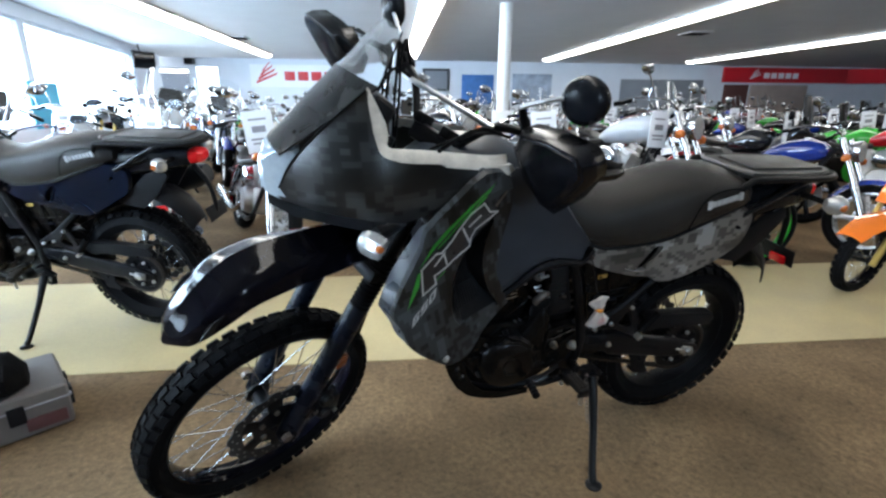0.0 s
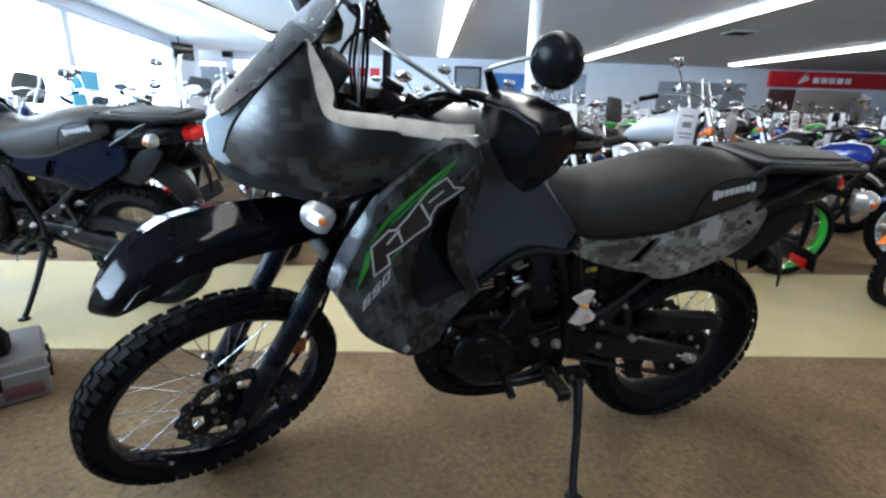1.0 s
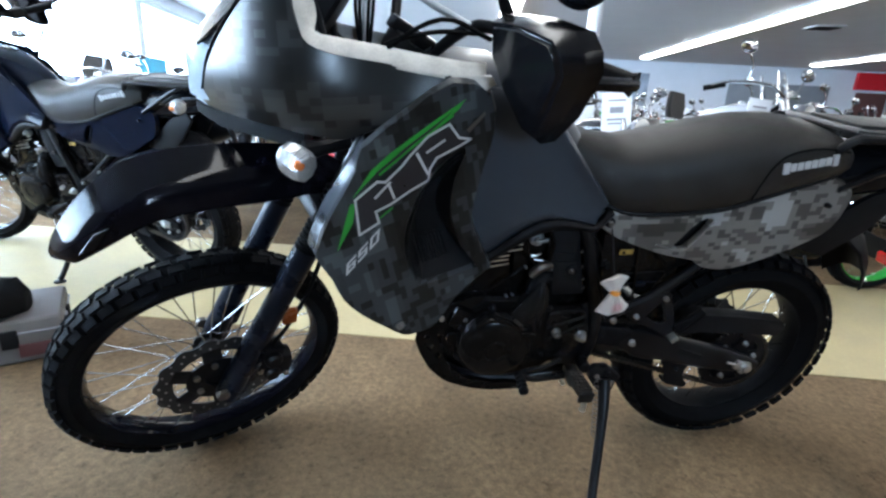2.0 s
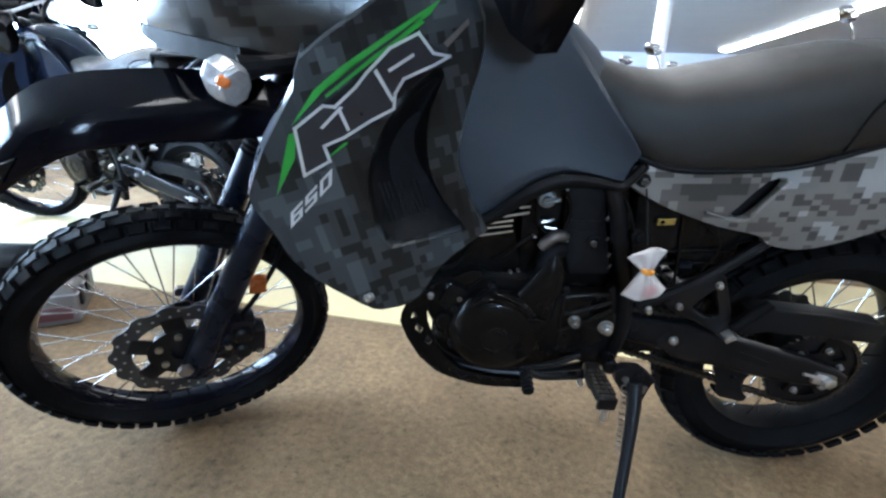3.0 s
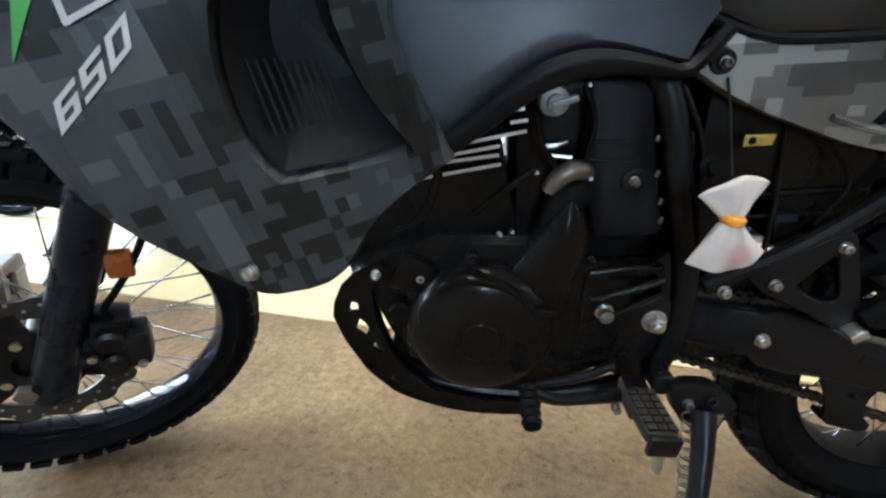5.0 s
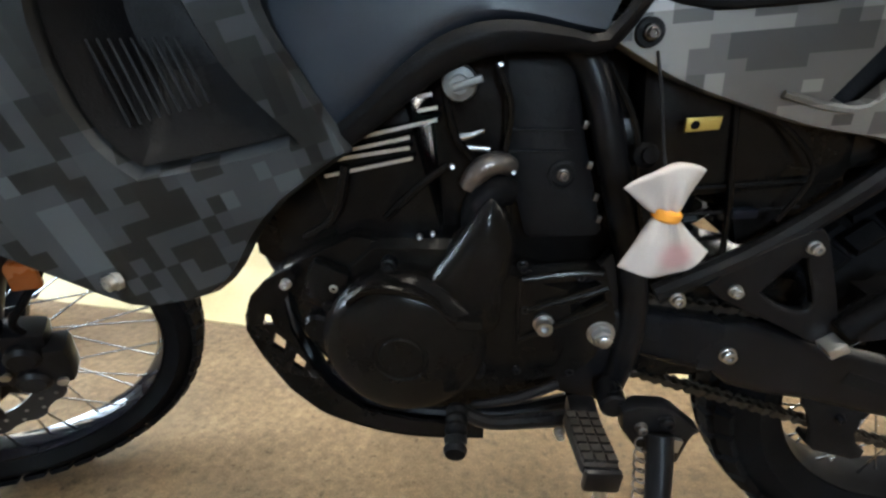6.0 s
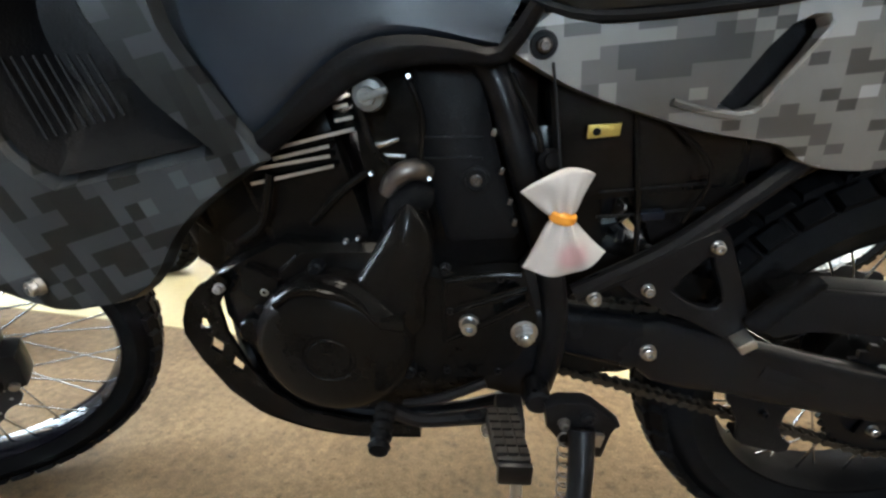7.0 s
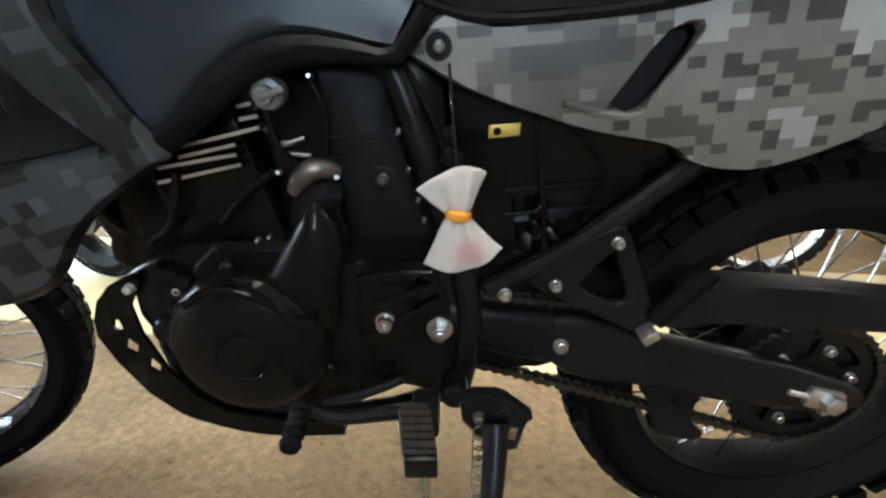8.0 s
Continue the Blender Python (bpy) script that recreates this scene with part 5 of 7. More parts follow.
        if sy < 0:
            bolt(arm, (0.387, -0.107, 0.428), 0.0095)
            bm = bmesh.new()
            loft(bm, [oval(x, 0.0185, z - h, z + h, 4, 20, -0.089) for x, z, h in ((0.262, 0.457, 0.031), (0.3, 0.447, 0.0335), (0.372, 0.4335, 0.0385), (0.377, 0.4325, 0.037))])
            part("chain_slider", bm, PANEL_BLK, arm, "black plastic chain slider sleeve")
            bm = bmesh.new()
            box(bm, (0.75, -0.107, 0.339), (0.05, 0.01, 0.03), (0, 14, 0), 0.003)
            lathe(bm, [(0, 0.0145), (0.012, 0.0145), (0.014, 0.01)], (0.757, -0.111, 0.338), (0, -1, 0), 6)
            tube(bm, [(0.70, -0.108, 0.352), (0.73, -0.108, 0.344)], 0.004, 8)
            part("chain_adjuster", bm, ALLOY, arm, "bare alloy chain adjuster and axle nut")
            bm = bmesh.new()
            plate(bm, [(0.53, 0.39), (0.61, 0.364), (0.615, 0.378), (0.535, 0.407)], -0.1058, -0.105)
            part("warning_sticker", bm, PLASTIC, arm)
            bm = bmesh.new()
            plate(bm, [(0.505, 0.365), (0.51, 0.338), (0.524, 0.322), (0.533, 0.296), (0.538, 0.266), (0.548, 0.257), (0.602, 0.243), (0.613, 0.247), (0.614, 0.26), (0.597, 0.272),
                       (0.588, 0.29), (0.59, 0.315), (0.602, 0.338), (0.606, 0.35)], -0.089, -0.083, 0.002)
            plate(bm, [(0.54, 0.262), (0.607, 0.244), (0.609, 0.252), (0.542, 0.27)], -0.083, -0.058, 0.001)
            guide = part("chain_guide", bm, PLASTIC, arm, "black moulded chain guide under the swing arm")
            bolt(guide, (0.562, -0.089, 0.318), 0.006, mat=PLASTIC)
        if sy < 0:
            bm = bmesh.new()
            o = [(0.50, 0.47), (0.53, 0.508), (0.563, 0.514), (0.7, 0.503), (0.825, 0.488), (0.84, 0.465), (0.827, 0.439), (0.7, 0.45), (0.58, 0.46), (0.54, 0.445)]
            plate(bm, o, -0.1, -0.09, 0.003)
            plate(bm, o[1:5] + [(x, z - 0.012) for x, z in reversed(o[1:5])], -0.09, -0.055, 0.002)
            part("chain_guard", bm, PLASTIC, arm, "long black plastic chain guard")
    # pivot
    for sy in (-1, 1):
        bm = bmesh.new()
        plate(bm, [(0.17, 0.36), (0.25, 0.34), (0.275, 0.42), (0.27, 0.52), (0.235, 0.56), (0.195, 0.5), (0.165, 0.42)], sy * 0.08, sy * 0.099, 0.005)
        part("pivot_plate", bm, BLKMETAL, bike)
        bm = bmesh.new()
        lathe(bm, [(0, 0.0165), (0.003, 0.0165), (0.0032, 0.0155), (0.006, 0.0155), (0.006, 0.01)], (0.231, sy * 0.112, 0.46), (0, sy, 0), 24)
        lathe(bm, [(0.006, 0.0125), (0.015, 0.0125), (0.0165, 0.0105), (0.0165, 0.006)], (0.231, sy * 0.112, 0.46), (0, sy, 0), 6)
        lathe(bm, [(0.0165, 0.0075), (0.022, 0.0075), (0.023, 0.006), (0.023, 0.0)], (0.231, sy * 0.112, 0.46), (0, sy, 0), 14)
        part("pivot_nut", bm, STEEL, bike, "bright pivot nut and washers")
    # rear shock
    bm = bmesh.new()
    tube(bm, [(0.30, 0, 0.38), (0.36, 0, 0.74)], 0.02, 12)
    for k in range(60):
        a0, a1 = 2 * math.pi * k / 10, 2 * math.pi * (k + 1) / 10
        z0, z1 = 0.42 + 0.25 * k / 60, 0.42 + 0.25 * (k + 1) / 60
        tube(bm, [(0.305 + (z0 - 0.4) / 6 + 0.038 * math.cos(a0), 0.038 * math.sin(a0), z0), (0.305 + (z1 - 0.4) / 6 + 0.038 * math.cos(a1), 0.038 * math.sin(a1), z1)], 0.006, 5)
    part("rear_shock", bm, BLKMETAL, bike)
    # subframe, grab rails and tail
    bm = bmesh.new()
    for sy in (-1, 1):
        tube(bm, [(0.29, sy * 0.1, 0.508), (0.382, sy * 0.1, 0.56), (0.442, sy * 0.098, 0.606), (0.51, sy * 0.088, 0.66), (0.62, sy * 0.075, 0.76), (0.74, sy * 0.07, 0.86)], 0.0125, 10, 3)
        tube(bm, [(0.19, sy * 0.085, 0.79), (0.4, sy * 0.095, 0.80), (0.62, sy * 0.095, 0.845), (0.95, sy * 0.08, 0.93)], 0.012, 10, 3)
    part("subframe", bm, BLKMETAL, bike)
    for sy in (-1, 1):
        bm = bmesh.new()
        o = [(0.338, 0.526), (0.384, 0.566), (0.428, 0.592), (0.446, 0.594), (0.461, 0.565), (0.495, 0.48), (0.493, 0.455), (0.476, 0.451), (0.43, 0.475), (0.362, 0.507)]
        hole = [(0.4, 0.52), (0.432, 0.562), (0.441, 0.55), (0.46, 0.504), (0.445, 0.495), (0.418, 0.504)]
        filled_panel(bm, o, hole, lambda x, z: -0.112, 0.01, 0.002, 2, 0)
        if sy > 0:
            bm.transform(Matrix.Diagonal((1, -1, 1, 1)))
        pb = part("peg_bracket", bm, BLKMETAL, bike, "black triangular passenger peg bracket")
        bolt(pb, (0.371, sy * 0.114, 0.521), 0.007, (0, sy, 0))
        bolt(pb, (0.438, sy * 0.114, 0.576), 0.007, (0, sy, 0))
        bolt(bike, (0.311, sy * 0.113, 0.508), 0.008, (0, sy, 0), name="frame_bolt")
        bm = bmesh.new()
        pp, rr = [], []
        for i in range(17):
            t = i / 16
            pp.append(Vector((0.492 + 0.058 * t, sy * 0.122, 0.476 + 0.066 * t)))
            rr.append((0.0135 if i % 2 else 0.0118) - 0.001 * t)
        tube(bm, pp, rr, 12)
        pg = part("passenger_peg", bm, RUBBER, bike, "folded ribbed rubber passenger footpeg")
        bm = bmesh.new()
        box(bm, (0.487, sy * 0.124, 0.458), (0.021, 0.024, 0.013), (0, -36, 0), 0.002)
        part("peg_cap", bm, ALLOY, pg)
    # rack
    bm = bmesh.new()
    o = [(0.75, -0.08), (0.79, -0.115), (0.95, -0.118), (1.07, -0.11), (1.14, -0.085), (1.16, -0.04), (1.16, 0.04), (1.14, 0.085), (1.07, 0.11), (0.95, 0.118), (0.79, 0.115), (0.75, 0.08)]
    a = [bm.verts.new((x, y, 1.022 - 0.02 * (x - 0.75))) for x, y in o]
    b = [bm.verts.new((x, y, 1.0 - 0.02 * (x - 0.75))) for x, y in o]
    bm.faces.new(a)
    bm.faces.new(b[::-1])
    for i in range(len(o)):
        j = (i + 1) % len(o)
        bm.faces.new((a[i], b[i], b[j], a[j]))
    bmesh.ops.bevel(bm, geom=[e for e in bm.edges], offset=0.006, segments=2, affect="EDGES")
    rk = part("luggage_rack", bm, RACKM, bike, "black plastic luggage rack with rubber mat")
    bm = bmesh.new()
    box(bm, (0.96, 0, 1.0215), (0.3, 0.15, 0.008), (0, 1.2, 0), 0.003)
    part("rack_mat", bm, RACKM, rk)
    # front lip in beige, the edge reflection put into its colour
    bm = bmesh.new()
    tube(bm, [(0.772, -0.106, 1.021), (0.748, -0.07, 1.0225), (0.746, 0, 1.023), (0.748, 0.07, 1.0225), (0.772, 0.106, 1.021)], 0.0065, 8, 4)
    part("rack_lip", bm, CASEM, rk, "front lip of the rack with its reflection painted pale")
    for sy in (-1, 1):
        bm = bmesh.new()
        tube(bm, [(0.72, sy * 0.11, 0.95), (0.75, sy * 0.125, 1.0), (0.8, sy * 0.132, 1.008), (1.04, sy * 0.13, 1.003), (1.13, sy * 0.105, 1.0), (1.173, sy * 0.05, 0.997), (1.176, 0, 0.997)], 0.011, 10, 4)
        part("grab_rail", bm, PLASTIC, rk)
        bm = bmesh.new()
        tube(bm, [(0.79, sy * 0.105, 0.88), (1.0, sy * 0.11, 0.985), (1.06, sy * 0.11, 0.99)], 0.009, 8, 3)
        part("rack_stay", bm, BLKMETAL, rk)
    bm = bmesh.new()
    secs = []
    for x, w, z0, z1 in ((0.72, 0.085, 0.86, 0.95), (0.85, 0.09, 0.84, 0.97), (0.98, 0.085, 0.86, 0.98), (1.06, 0.08, 0.875, 0.98), (1.12, 0.065, 0.89, 0.97)):
        secs.append(oval(x, w, z0, z1, 3.5, 20))
    loft(bm, secs)
    part("tail_cowl", bm, PANEL_BLK, bike)
    bm = bmesh.new()
    loft(bm, [oval(1.11, 0.06, 0.895, 0.965, 3, 20), oval(1.155, 0.052, 0.9, 0.958, 3, 20), oval(1.17, 0.03, 0.915, 0.945, 3, 20)])
    part("tail_lamp", bm, REDL, bike, "red tail lamp")
    bm = bmesh.new()
    secs = []
    for x, z, w in ((0.62, 0.69, 0.075), (0.75, 0.742, 0.08), (0.87, 0.785, 0.08), (0.955, 0.78, 0.078), (1.02, 0.735, 0.075), (1.065, 0.675, 0.07), (1.088, 0.618, 0.065)):
        up = [(x - 0.03 * abs(-1 + 0.25 * i) ** 3, w * (-1 + 0.25 * i), z - 0.045 * abs(-1 + 0.25 * i) ** 3) for i in range(9)]
        secs.append(up + [(p[0] - 0.004, p[1] * 0.95, p[2] - 0.005) for p in reversed(up)])
    loft(bm, secs)
    part("rear_fender", bm, PLASTIC, bike)
    bm = bmesh.new()
    box(bm, (1.155, -0.02, 0.645), (0.012, 0.06, 0.034), (0, -18, 0), 0.004)
    part("rear_reflector", bm, REDL, bike)
    # bracket from the tail down to the reflector
    bm = bmesh.new()
    tube(bm, [(1.1, 0, 0.88), (1.15, 0, 0.8), (1.165, 0, 0.7), (1.16, 0, 0.65)], [0.014, 0.012, 0.01, 0.008], 8, 4)
    box(bm, (1.163, 0, 0.66), (0.006, 0.15, 0.07), (0, -14, 0), 0.002)
    part("plate_bracket", bm, PLASTIC, bike)
    for sy in (-1, 1):
        bm = bmesh.new()
        tube(bm, [(1.06, sy * 0.07, 0.93), (1.06, sy * 0.16, 0.93)], [0.012, 0.01], 8)
        ind = part("rear_indicator", bm, PLASTIC, bike, "clear rear indicator with amber bulb")
        bm = bmesh.new()
        lathe(bm, [(-0.028, 0.0), (-0.026, 0.018), (-0.01, 0.03), (0.012, 0.032), (0.03, 0.022), (0.036, 0.0)], (1.065, sy * 0.185, 0.93), (0.8, sy * 0.55, 0), 18)
        part("lens", bm, LENS, ind)
        bm = bmesh.new()
        lathe(bm, [(0.0, 0.013), (0.014, 0.011), (0.018, 0.0)], (1.063, sy * 0.208, 0.93), (0.2, sy, 0), 12)
        part("bulb_window", bm, AMBER, ind)
    # muffler on the right side
    bm = bmesh.new()
    tube(bm, [(0.3, 0.12, 0.5), (0.42, 0.15, 0.56), (0.5, 0.16, 0.63), (1.0, 0.165, 0.78), (1.06, 0.165, 0.795)], [0.02, 0.025, 0.055, 0.06, 0.045], 16)
    part("muffler", bm, BLKMETAL, bike)


def engine_bay(bike):
    # frame
    bm = bmesh.new()
    tube(bm, [(-0.38, 0, 1.02), (-0.33, 0, 0.9), (-0.24, 0, 0.62), (-0.19, 0, 0.48)], 0.02, 12)
    for sy in (-1, 1):
        tube(bm, [(-0.37, sy * 0.02, 0.98), (-0.1, sy * 0.08, 0.86), (0.1, sy * 0.085, 0.8), (0.175, sy * 0.09, 0.775), (0.203, sy * 0.098, 0.725), (0.226, sy * 0.1, 0.648), (0.252, sy * 0.1, 0.565), (0.268, sy * 0.1, 0.49), (0.267, sy * 0.1, 0.42), (0.256, sy * 0.095, 0.355)], 0.0165, 12, 3)
        tube(bm, [(-0.19, sy * 0.01, 0.48), (-0.14, sy * 0.07, 0.36), (-0.05, sy * 0.08, 0.305), (0.12, sy * 0.085, 0.3), (0.24, sy * 0.09, 0.34)], 0.0135, 10, 3)
    part("frame", bm, BLKMETAL, bike)
    # crankcase and gearbox
    bm = bmesh.new()
    secs = []
    for y, g in ((-0.11, 0.93), (-0.1, 1.0), (0.1, 1.0), (0.11, 0.93)):
        o = [(-0.11, 0.4), (-0.125, 0.46), (-0.09, 0.53), (-0.04, 0.575), (0.06, 0.575), (0.13, 0.54), (0.2, 0.52), (0.215, 0.45), (0.19, 0.38), (0.12, 0.335), (0.02, 0.32), (-0.06, 0.34)]
        secs.append([(0.03 + (x - 0.03) * g, y, 0.45 + (z - 0.45) * g) for x, z in o])
    loft(bm, secs)
    eng = part("crankcase", bm, ENGINE, bike, "black engine crankcase")
    bm = bmesh.new()
    plate(bm, [(-0.15, 0.536), (-0.152, 0.475), (-0.13, 0.424), (-0.104, 0.386), (-0.06, 0.342), (0.0, 0.33), (0.0, 0.57), (-0.06, 0.58)], -0.106, 0.106, 0.012)
    part("engine_front", bm, ENGINE, eng)
    bm = bmesh.new()
    box(bm, (-0.095, -0.11, 0.52), (0.05, 0.03, 0.06), (0, 25, 0), 0.012)
    lathe(bm, [(0, 0.02), (0.02, 0.02), (0.024, 0.016), (0.024, 0.0)], (-0.11, -0.1, 0.46), (0, -1, 0), 20)
    part("water_pump", bm, ENGINE, eng, "black water pump housing")
    # generator cover: a stepped dome with raised rim and sprocket hood
    bm = bmesh.new()
    lathe(bm, [(0.0, 0.099), (0.028, 0.099), (0.034, 0.0975), (0.04, 0.0945), (0.047, 0.089), (0.053, 0.081), (0.057, 0.07), (0.0595, 0.052), (0.06, 0.033), (0.0575, 0.031), (0.0575, 0.027), (0.06, 0.025), (0.06, 0.0)], (-0.003, -0.1, 0.45), (0, -1, 0), 64)
    part("generator_cover", bm, ENGINE, eng, "round black generator cover")
    for a in (-118, -62, -8, 118, 165):
        c = Vector((-0.003 + 0.101 * math.sin(radians(a)), -0.105, 0.45 + 0.101 * math.cos(radians(a))))
        bm = bmesh.new()
        lathe(bm, [(0, 0.009), (0.018, 0.009), (0.02, 0.006), (0.025, 0.0055), (0.025, 0.0)], c, (0, -1, 0), 10)
        part("cover_bolt", bm, BLKMETAL, eng)
    bm = bmesh.new()
    lathe(bm, [(0.0, 0.02), (0.012, 0.02), (0.015, 0.017), (0.015, 0.011), (0.011, 0.0105), (0.011, 0.0)], (-0.001, -0.134, 0.522), (0, -1, 0.15), 20)
    part("timing_plug", bm, ENGINE, eng, "black threaded timing plug")
    bm = bmesh.new()
    o = [(0.018, 0.525), (0.05, 0.568), (0.074, 0.607), (0.088, 0.627), (0.098, 0.632), (0.109, 0.622), (0.123, 0.59), (0.121, 0.55), (0.113, 0.53), (0.11, 0.48), (0.09, 0.46), (0.05, 0.47)]
    shell(bm, [(x, -0.126, z) for x, z in o], 0.02, 0.05, (1.0, 0.97, 0.9, 0.8, 0.5), smooth=2)
    part("sprocket_hood", bm, ENGINE, eng, "black moulded sprocket hood")
    bm = bmesh.new()
    rim = smooth_path([(-0.06, 0, 0.525), (-0.03, 0, 0.543), (0.014, 0, 0.536), (0.04, 0, 0.522), (0.056, 0, 0.503), (0.085, 0, 0.496)], 4)
    sheet(bm, [[(p.x, -0.128, p.z + 0.004) for p in rim], [(p.x, -0.154, p.z + 0.002) for p in rim], [(p.x, -0.157, p.z - 0.004) for p in rim], [(p.x, -0.153, p.z - 0.012) for p in rim]], (0, 0.003, -0.002), 1, 2)
    part("cover_rib", bm, ENGINE, eng, "raised rim across the cover")
    bm = bmesh.new()
    box(bm, (0.075, -0.154, 0.496), (0.03, 0.012, 0.012), (0, 4, 0), 0.003)
    part("cover_lug", bm, ENGINE, eng)
    # engine side plate with ribs and its fittings
    bm = bmesh.new()
    pierced(bm, [(0.127, 0.45), (0.13, 0.532), (0.2, 0.542), (0.228, 0.542), (0.246, 0.48), (0.225, 0.42), (0.2, 0.395), (0.142, 0.385)],
            [[(0.15, 0.525), (0.215, 0.534), (0.224, 0.526), (0.185, 0.51), (0.151, 0.499)], [(0.142, 0.483), (0.18, 0.496), (0.229, 0.515), (0.231, 0.506), (0.184, 0.478), (0.141, 0.453)],
             [(0.14, 0.428), (0.18, 0.445), (0.19, 0.435), (0.18, 0.408), (0.148, 0.403)]], -0.114, -0.086)
    part("gearbox_cover", bm, ENGINE, eng, "black webbed side plate of the gearbox")
    for pts in ([(0.135, 0.531), (0.19, 0.54), (0.224, 0.54)], [(0.143, 0.49), (0.183, 0.504), (0.232, 0.522)], [(0.134, 0.446), (0.184, 0.472), (0.235, 0.502)], [(0.134, 0.53), (0.132, 0.49), (0.133, 0.445)]):
        rib = bmesh.new()
        tube(rib, [(x, -0.1135, z) for x, z in pts], 0.0034, 8, 3)
        part("cover_rib", rib, ENGINE, eng)
    bm = bmesh.new()
    lathe(bm, [(0, 0.0125), (0.006, 0.0125), (0.006, 0.0095), (0.018, 0.0095), (0.018, 0.005), (0.008, 0.005)], (0.163, -0.108, 0.471), (0, -1, 0), 12)
    part("shift_shaft", bm, STEEL, eng, "bare steel gear shaft end")
    for x, z in ((0.135, 0.545), (0.2, 0.535), (0.2, 0.4), (0.135, 0.4), (0.14, 0.49)):
        bolt(eng, (x, -0.108, z), 0.006, mat=BLKMETAL)
    # cylinder with bright-edged fins, head
    tilt = Matrix.Translation((-0.02, 0, 0.56)) @ Matrix.Rotation(radians(-14), 4, "Y")
    bm = bmesh.new()
    box(bm, (0, 0, 0.09), (0.13, 0.16, 0.19), bevel=0.012)
    box(bm, (0, 0, 0.215), (0.14, 0.17, 0.07), bevel=0.02)
    bm.transform(tilt)
    cyl = part("cylinder", bm, ENGINE, bike, "black finned engine cylinder")
    for x0, z0, x1, z1 in ((-0.087, 0.647, 0.015, 0.668), (-0.084, 0.664, 0.012, 0.679), (-0.056, 0.676, 0.012, 0.69), (-0.055, 0.687, 0.042, 0.708), (0.02, 0.7165, 0.041, 0.72), (0.02, 0.73, 0.036, 0.733)):
        c, le, a = ((x0 + x1) / 2, (z0 + z1) / 2), math.hypot(x1 - x0, z1 - z0), -math.degrees(math.atan2(z1 - z0, x1 - x0))
        bm = bmesh.new()
        box(bm, (c[0], 0, c[1]), (le, 0.196, 0.005), (0, a, 0), 0.0015)
        part("fin", bm, ENGINE, cyl)
        bm = bmesh.new()
        box(bm, (c[0], -0.0985, c[1]), (le * 0.96, 0.002, 0.0036), (0, a, 0))
        part("fin_edge", bm, ALLOY, cyl, "machined bright fin edge")
    # carburettor, hoses, petcock, wiring
    bm = bmesh.new()
    tube(bm, [(0.073, -0.104, 0.638), (0.08, -0.107, 0.652), (0.092, -0.107, 0.662), (0.106, -0.103, 0.664), (0.117, -0.094, 0.657)], [0.011, 0.0122, 0.0125, 0.0122, 0.011], 16, 4)
    el = part("coolant_pipe", bm, DULL, bike, "dull metal pipe elbow")
    bm = bmesh.new()
    tube(bm, [(0.085, -0.1, 0.585), (0.085, -0.105, 0.608), (0.09, -0.106, 0.624), (0.104, -0.104, 0.634), (0.118, -0.098, 0.63)], [0.02, 0.021, 0.02, 0.018, 0.015], 16, 3)
    part("hose_end", bm, RUBBER, el)
    bm = bmesh.new()
    lathe(bm, [(-0.05, 0.02), (-0.04, 0.032), (0.0, 0.035), (0.03, 0.03), (0.05, 0.018)], (0.1, 0.0, 0.7), (0, 1, 0), 20)
    box(bm, (0.11, 0.0, 0.65), (0.08, 0.09, 0.07), (0, 10, 0), 0.012)
    part("carburettor", bm, ENGINE, bike)
    bm = bmesh.new()
    lathe(bm, [(0.0, 0.016), (0.012, 0.0175), (0.02, 0.0155), (0.022, 0.009), (0.03, 0.0085), (0.03, 0.0)], (0.064, -0.105, 0.745), (0, -1, 0), 20)
    box(bm, (0.072, -0.136, 0.747), (0.029, 0.007, 0.007), (0, -18, 0), 0.002)
    part("fuel_tap", bm, TAPM, bike, "bare alloy fuel tap")
    for pts, r in (([(0.05, -0.1, 0.73), (0.06, -0.105, 0.69), (0.08, -0.1, 0.66), (0.07, -0.09, 0.61)], 0.006),
                        ([(0.1, -0.1, 0.76), (0.115, -0.105, 0.72), (0.11, -0.1, 0.66), (0.12, -0.1, 0.58)], 0.005),
                        ([(-0.02, -0.1, 0.6), (0.02, -0.11, 0.64), (0.05, -0.1, 0.66)], 0.007),
                        ([(-0.12, -0.09, 0.57), (-0.08, -0.1, 0.6), (-0.06, -0.1, 0.66)], 0.008),
                        ([(-0.16, -0.05, 0.56), (-0.19, -0.06, 0.61), (-0.14, -0.07, 0.66)], 0.012),
                        ([(0.205, -0.1, 0.76), (0.235, -0.115, 0.7), (0.25, -0.115, 0.62), (0.275, -0.11, 0.54)], 0.005),
                        ([(0.335, -0.08, 0.75), (0.345, -0.085, 0.68), (0.355, -0.09, 0.6), (0.36, -0.09, 0.53)], 0.005),
                        ([(0.36, -0.09, 0.72), (0.42, -0.1, 0.66), (0.4, -0.1, 0.6)], 0.004)):
        bm = bmesh.new()
        tube(bm, pts, r * 0.7, 8, 4)
        part("hose", bm, ENGINE, bike)
    bm = bmesh.new()
    lathe(bm, [(0, 0.012), (0.02, 0.013), (0.024, 0.008), (0.03, 0.008)], (0.245, -0.1, 0.672), (0.1, -0.9, 0.2), 12)
    part("cable_clip", bm, RUBBER, bike)
    # cover plate in front of the frame
    bm = bmesh.new()
    o = [(0.107, 0.77), (0.178, 0.765), (0.181, 0.74), (0.192, 0.688), (0.221, 0.585), (0.216, 0.578), (0.143, 0.574), (0.136, 0.58), (0.123, 0.628), (0.11, 0.69)]
    shell(bm, [(x, -0.092, z) for x, z in o], 0.012, 0.012, smooth=0, rings=(1.0, 0.97, 0.9, 0.6, 0.3))
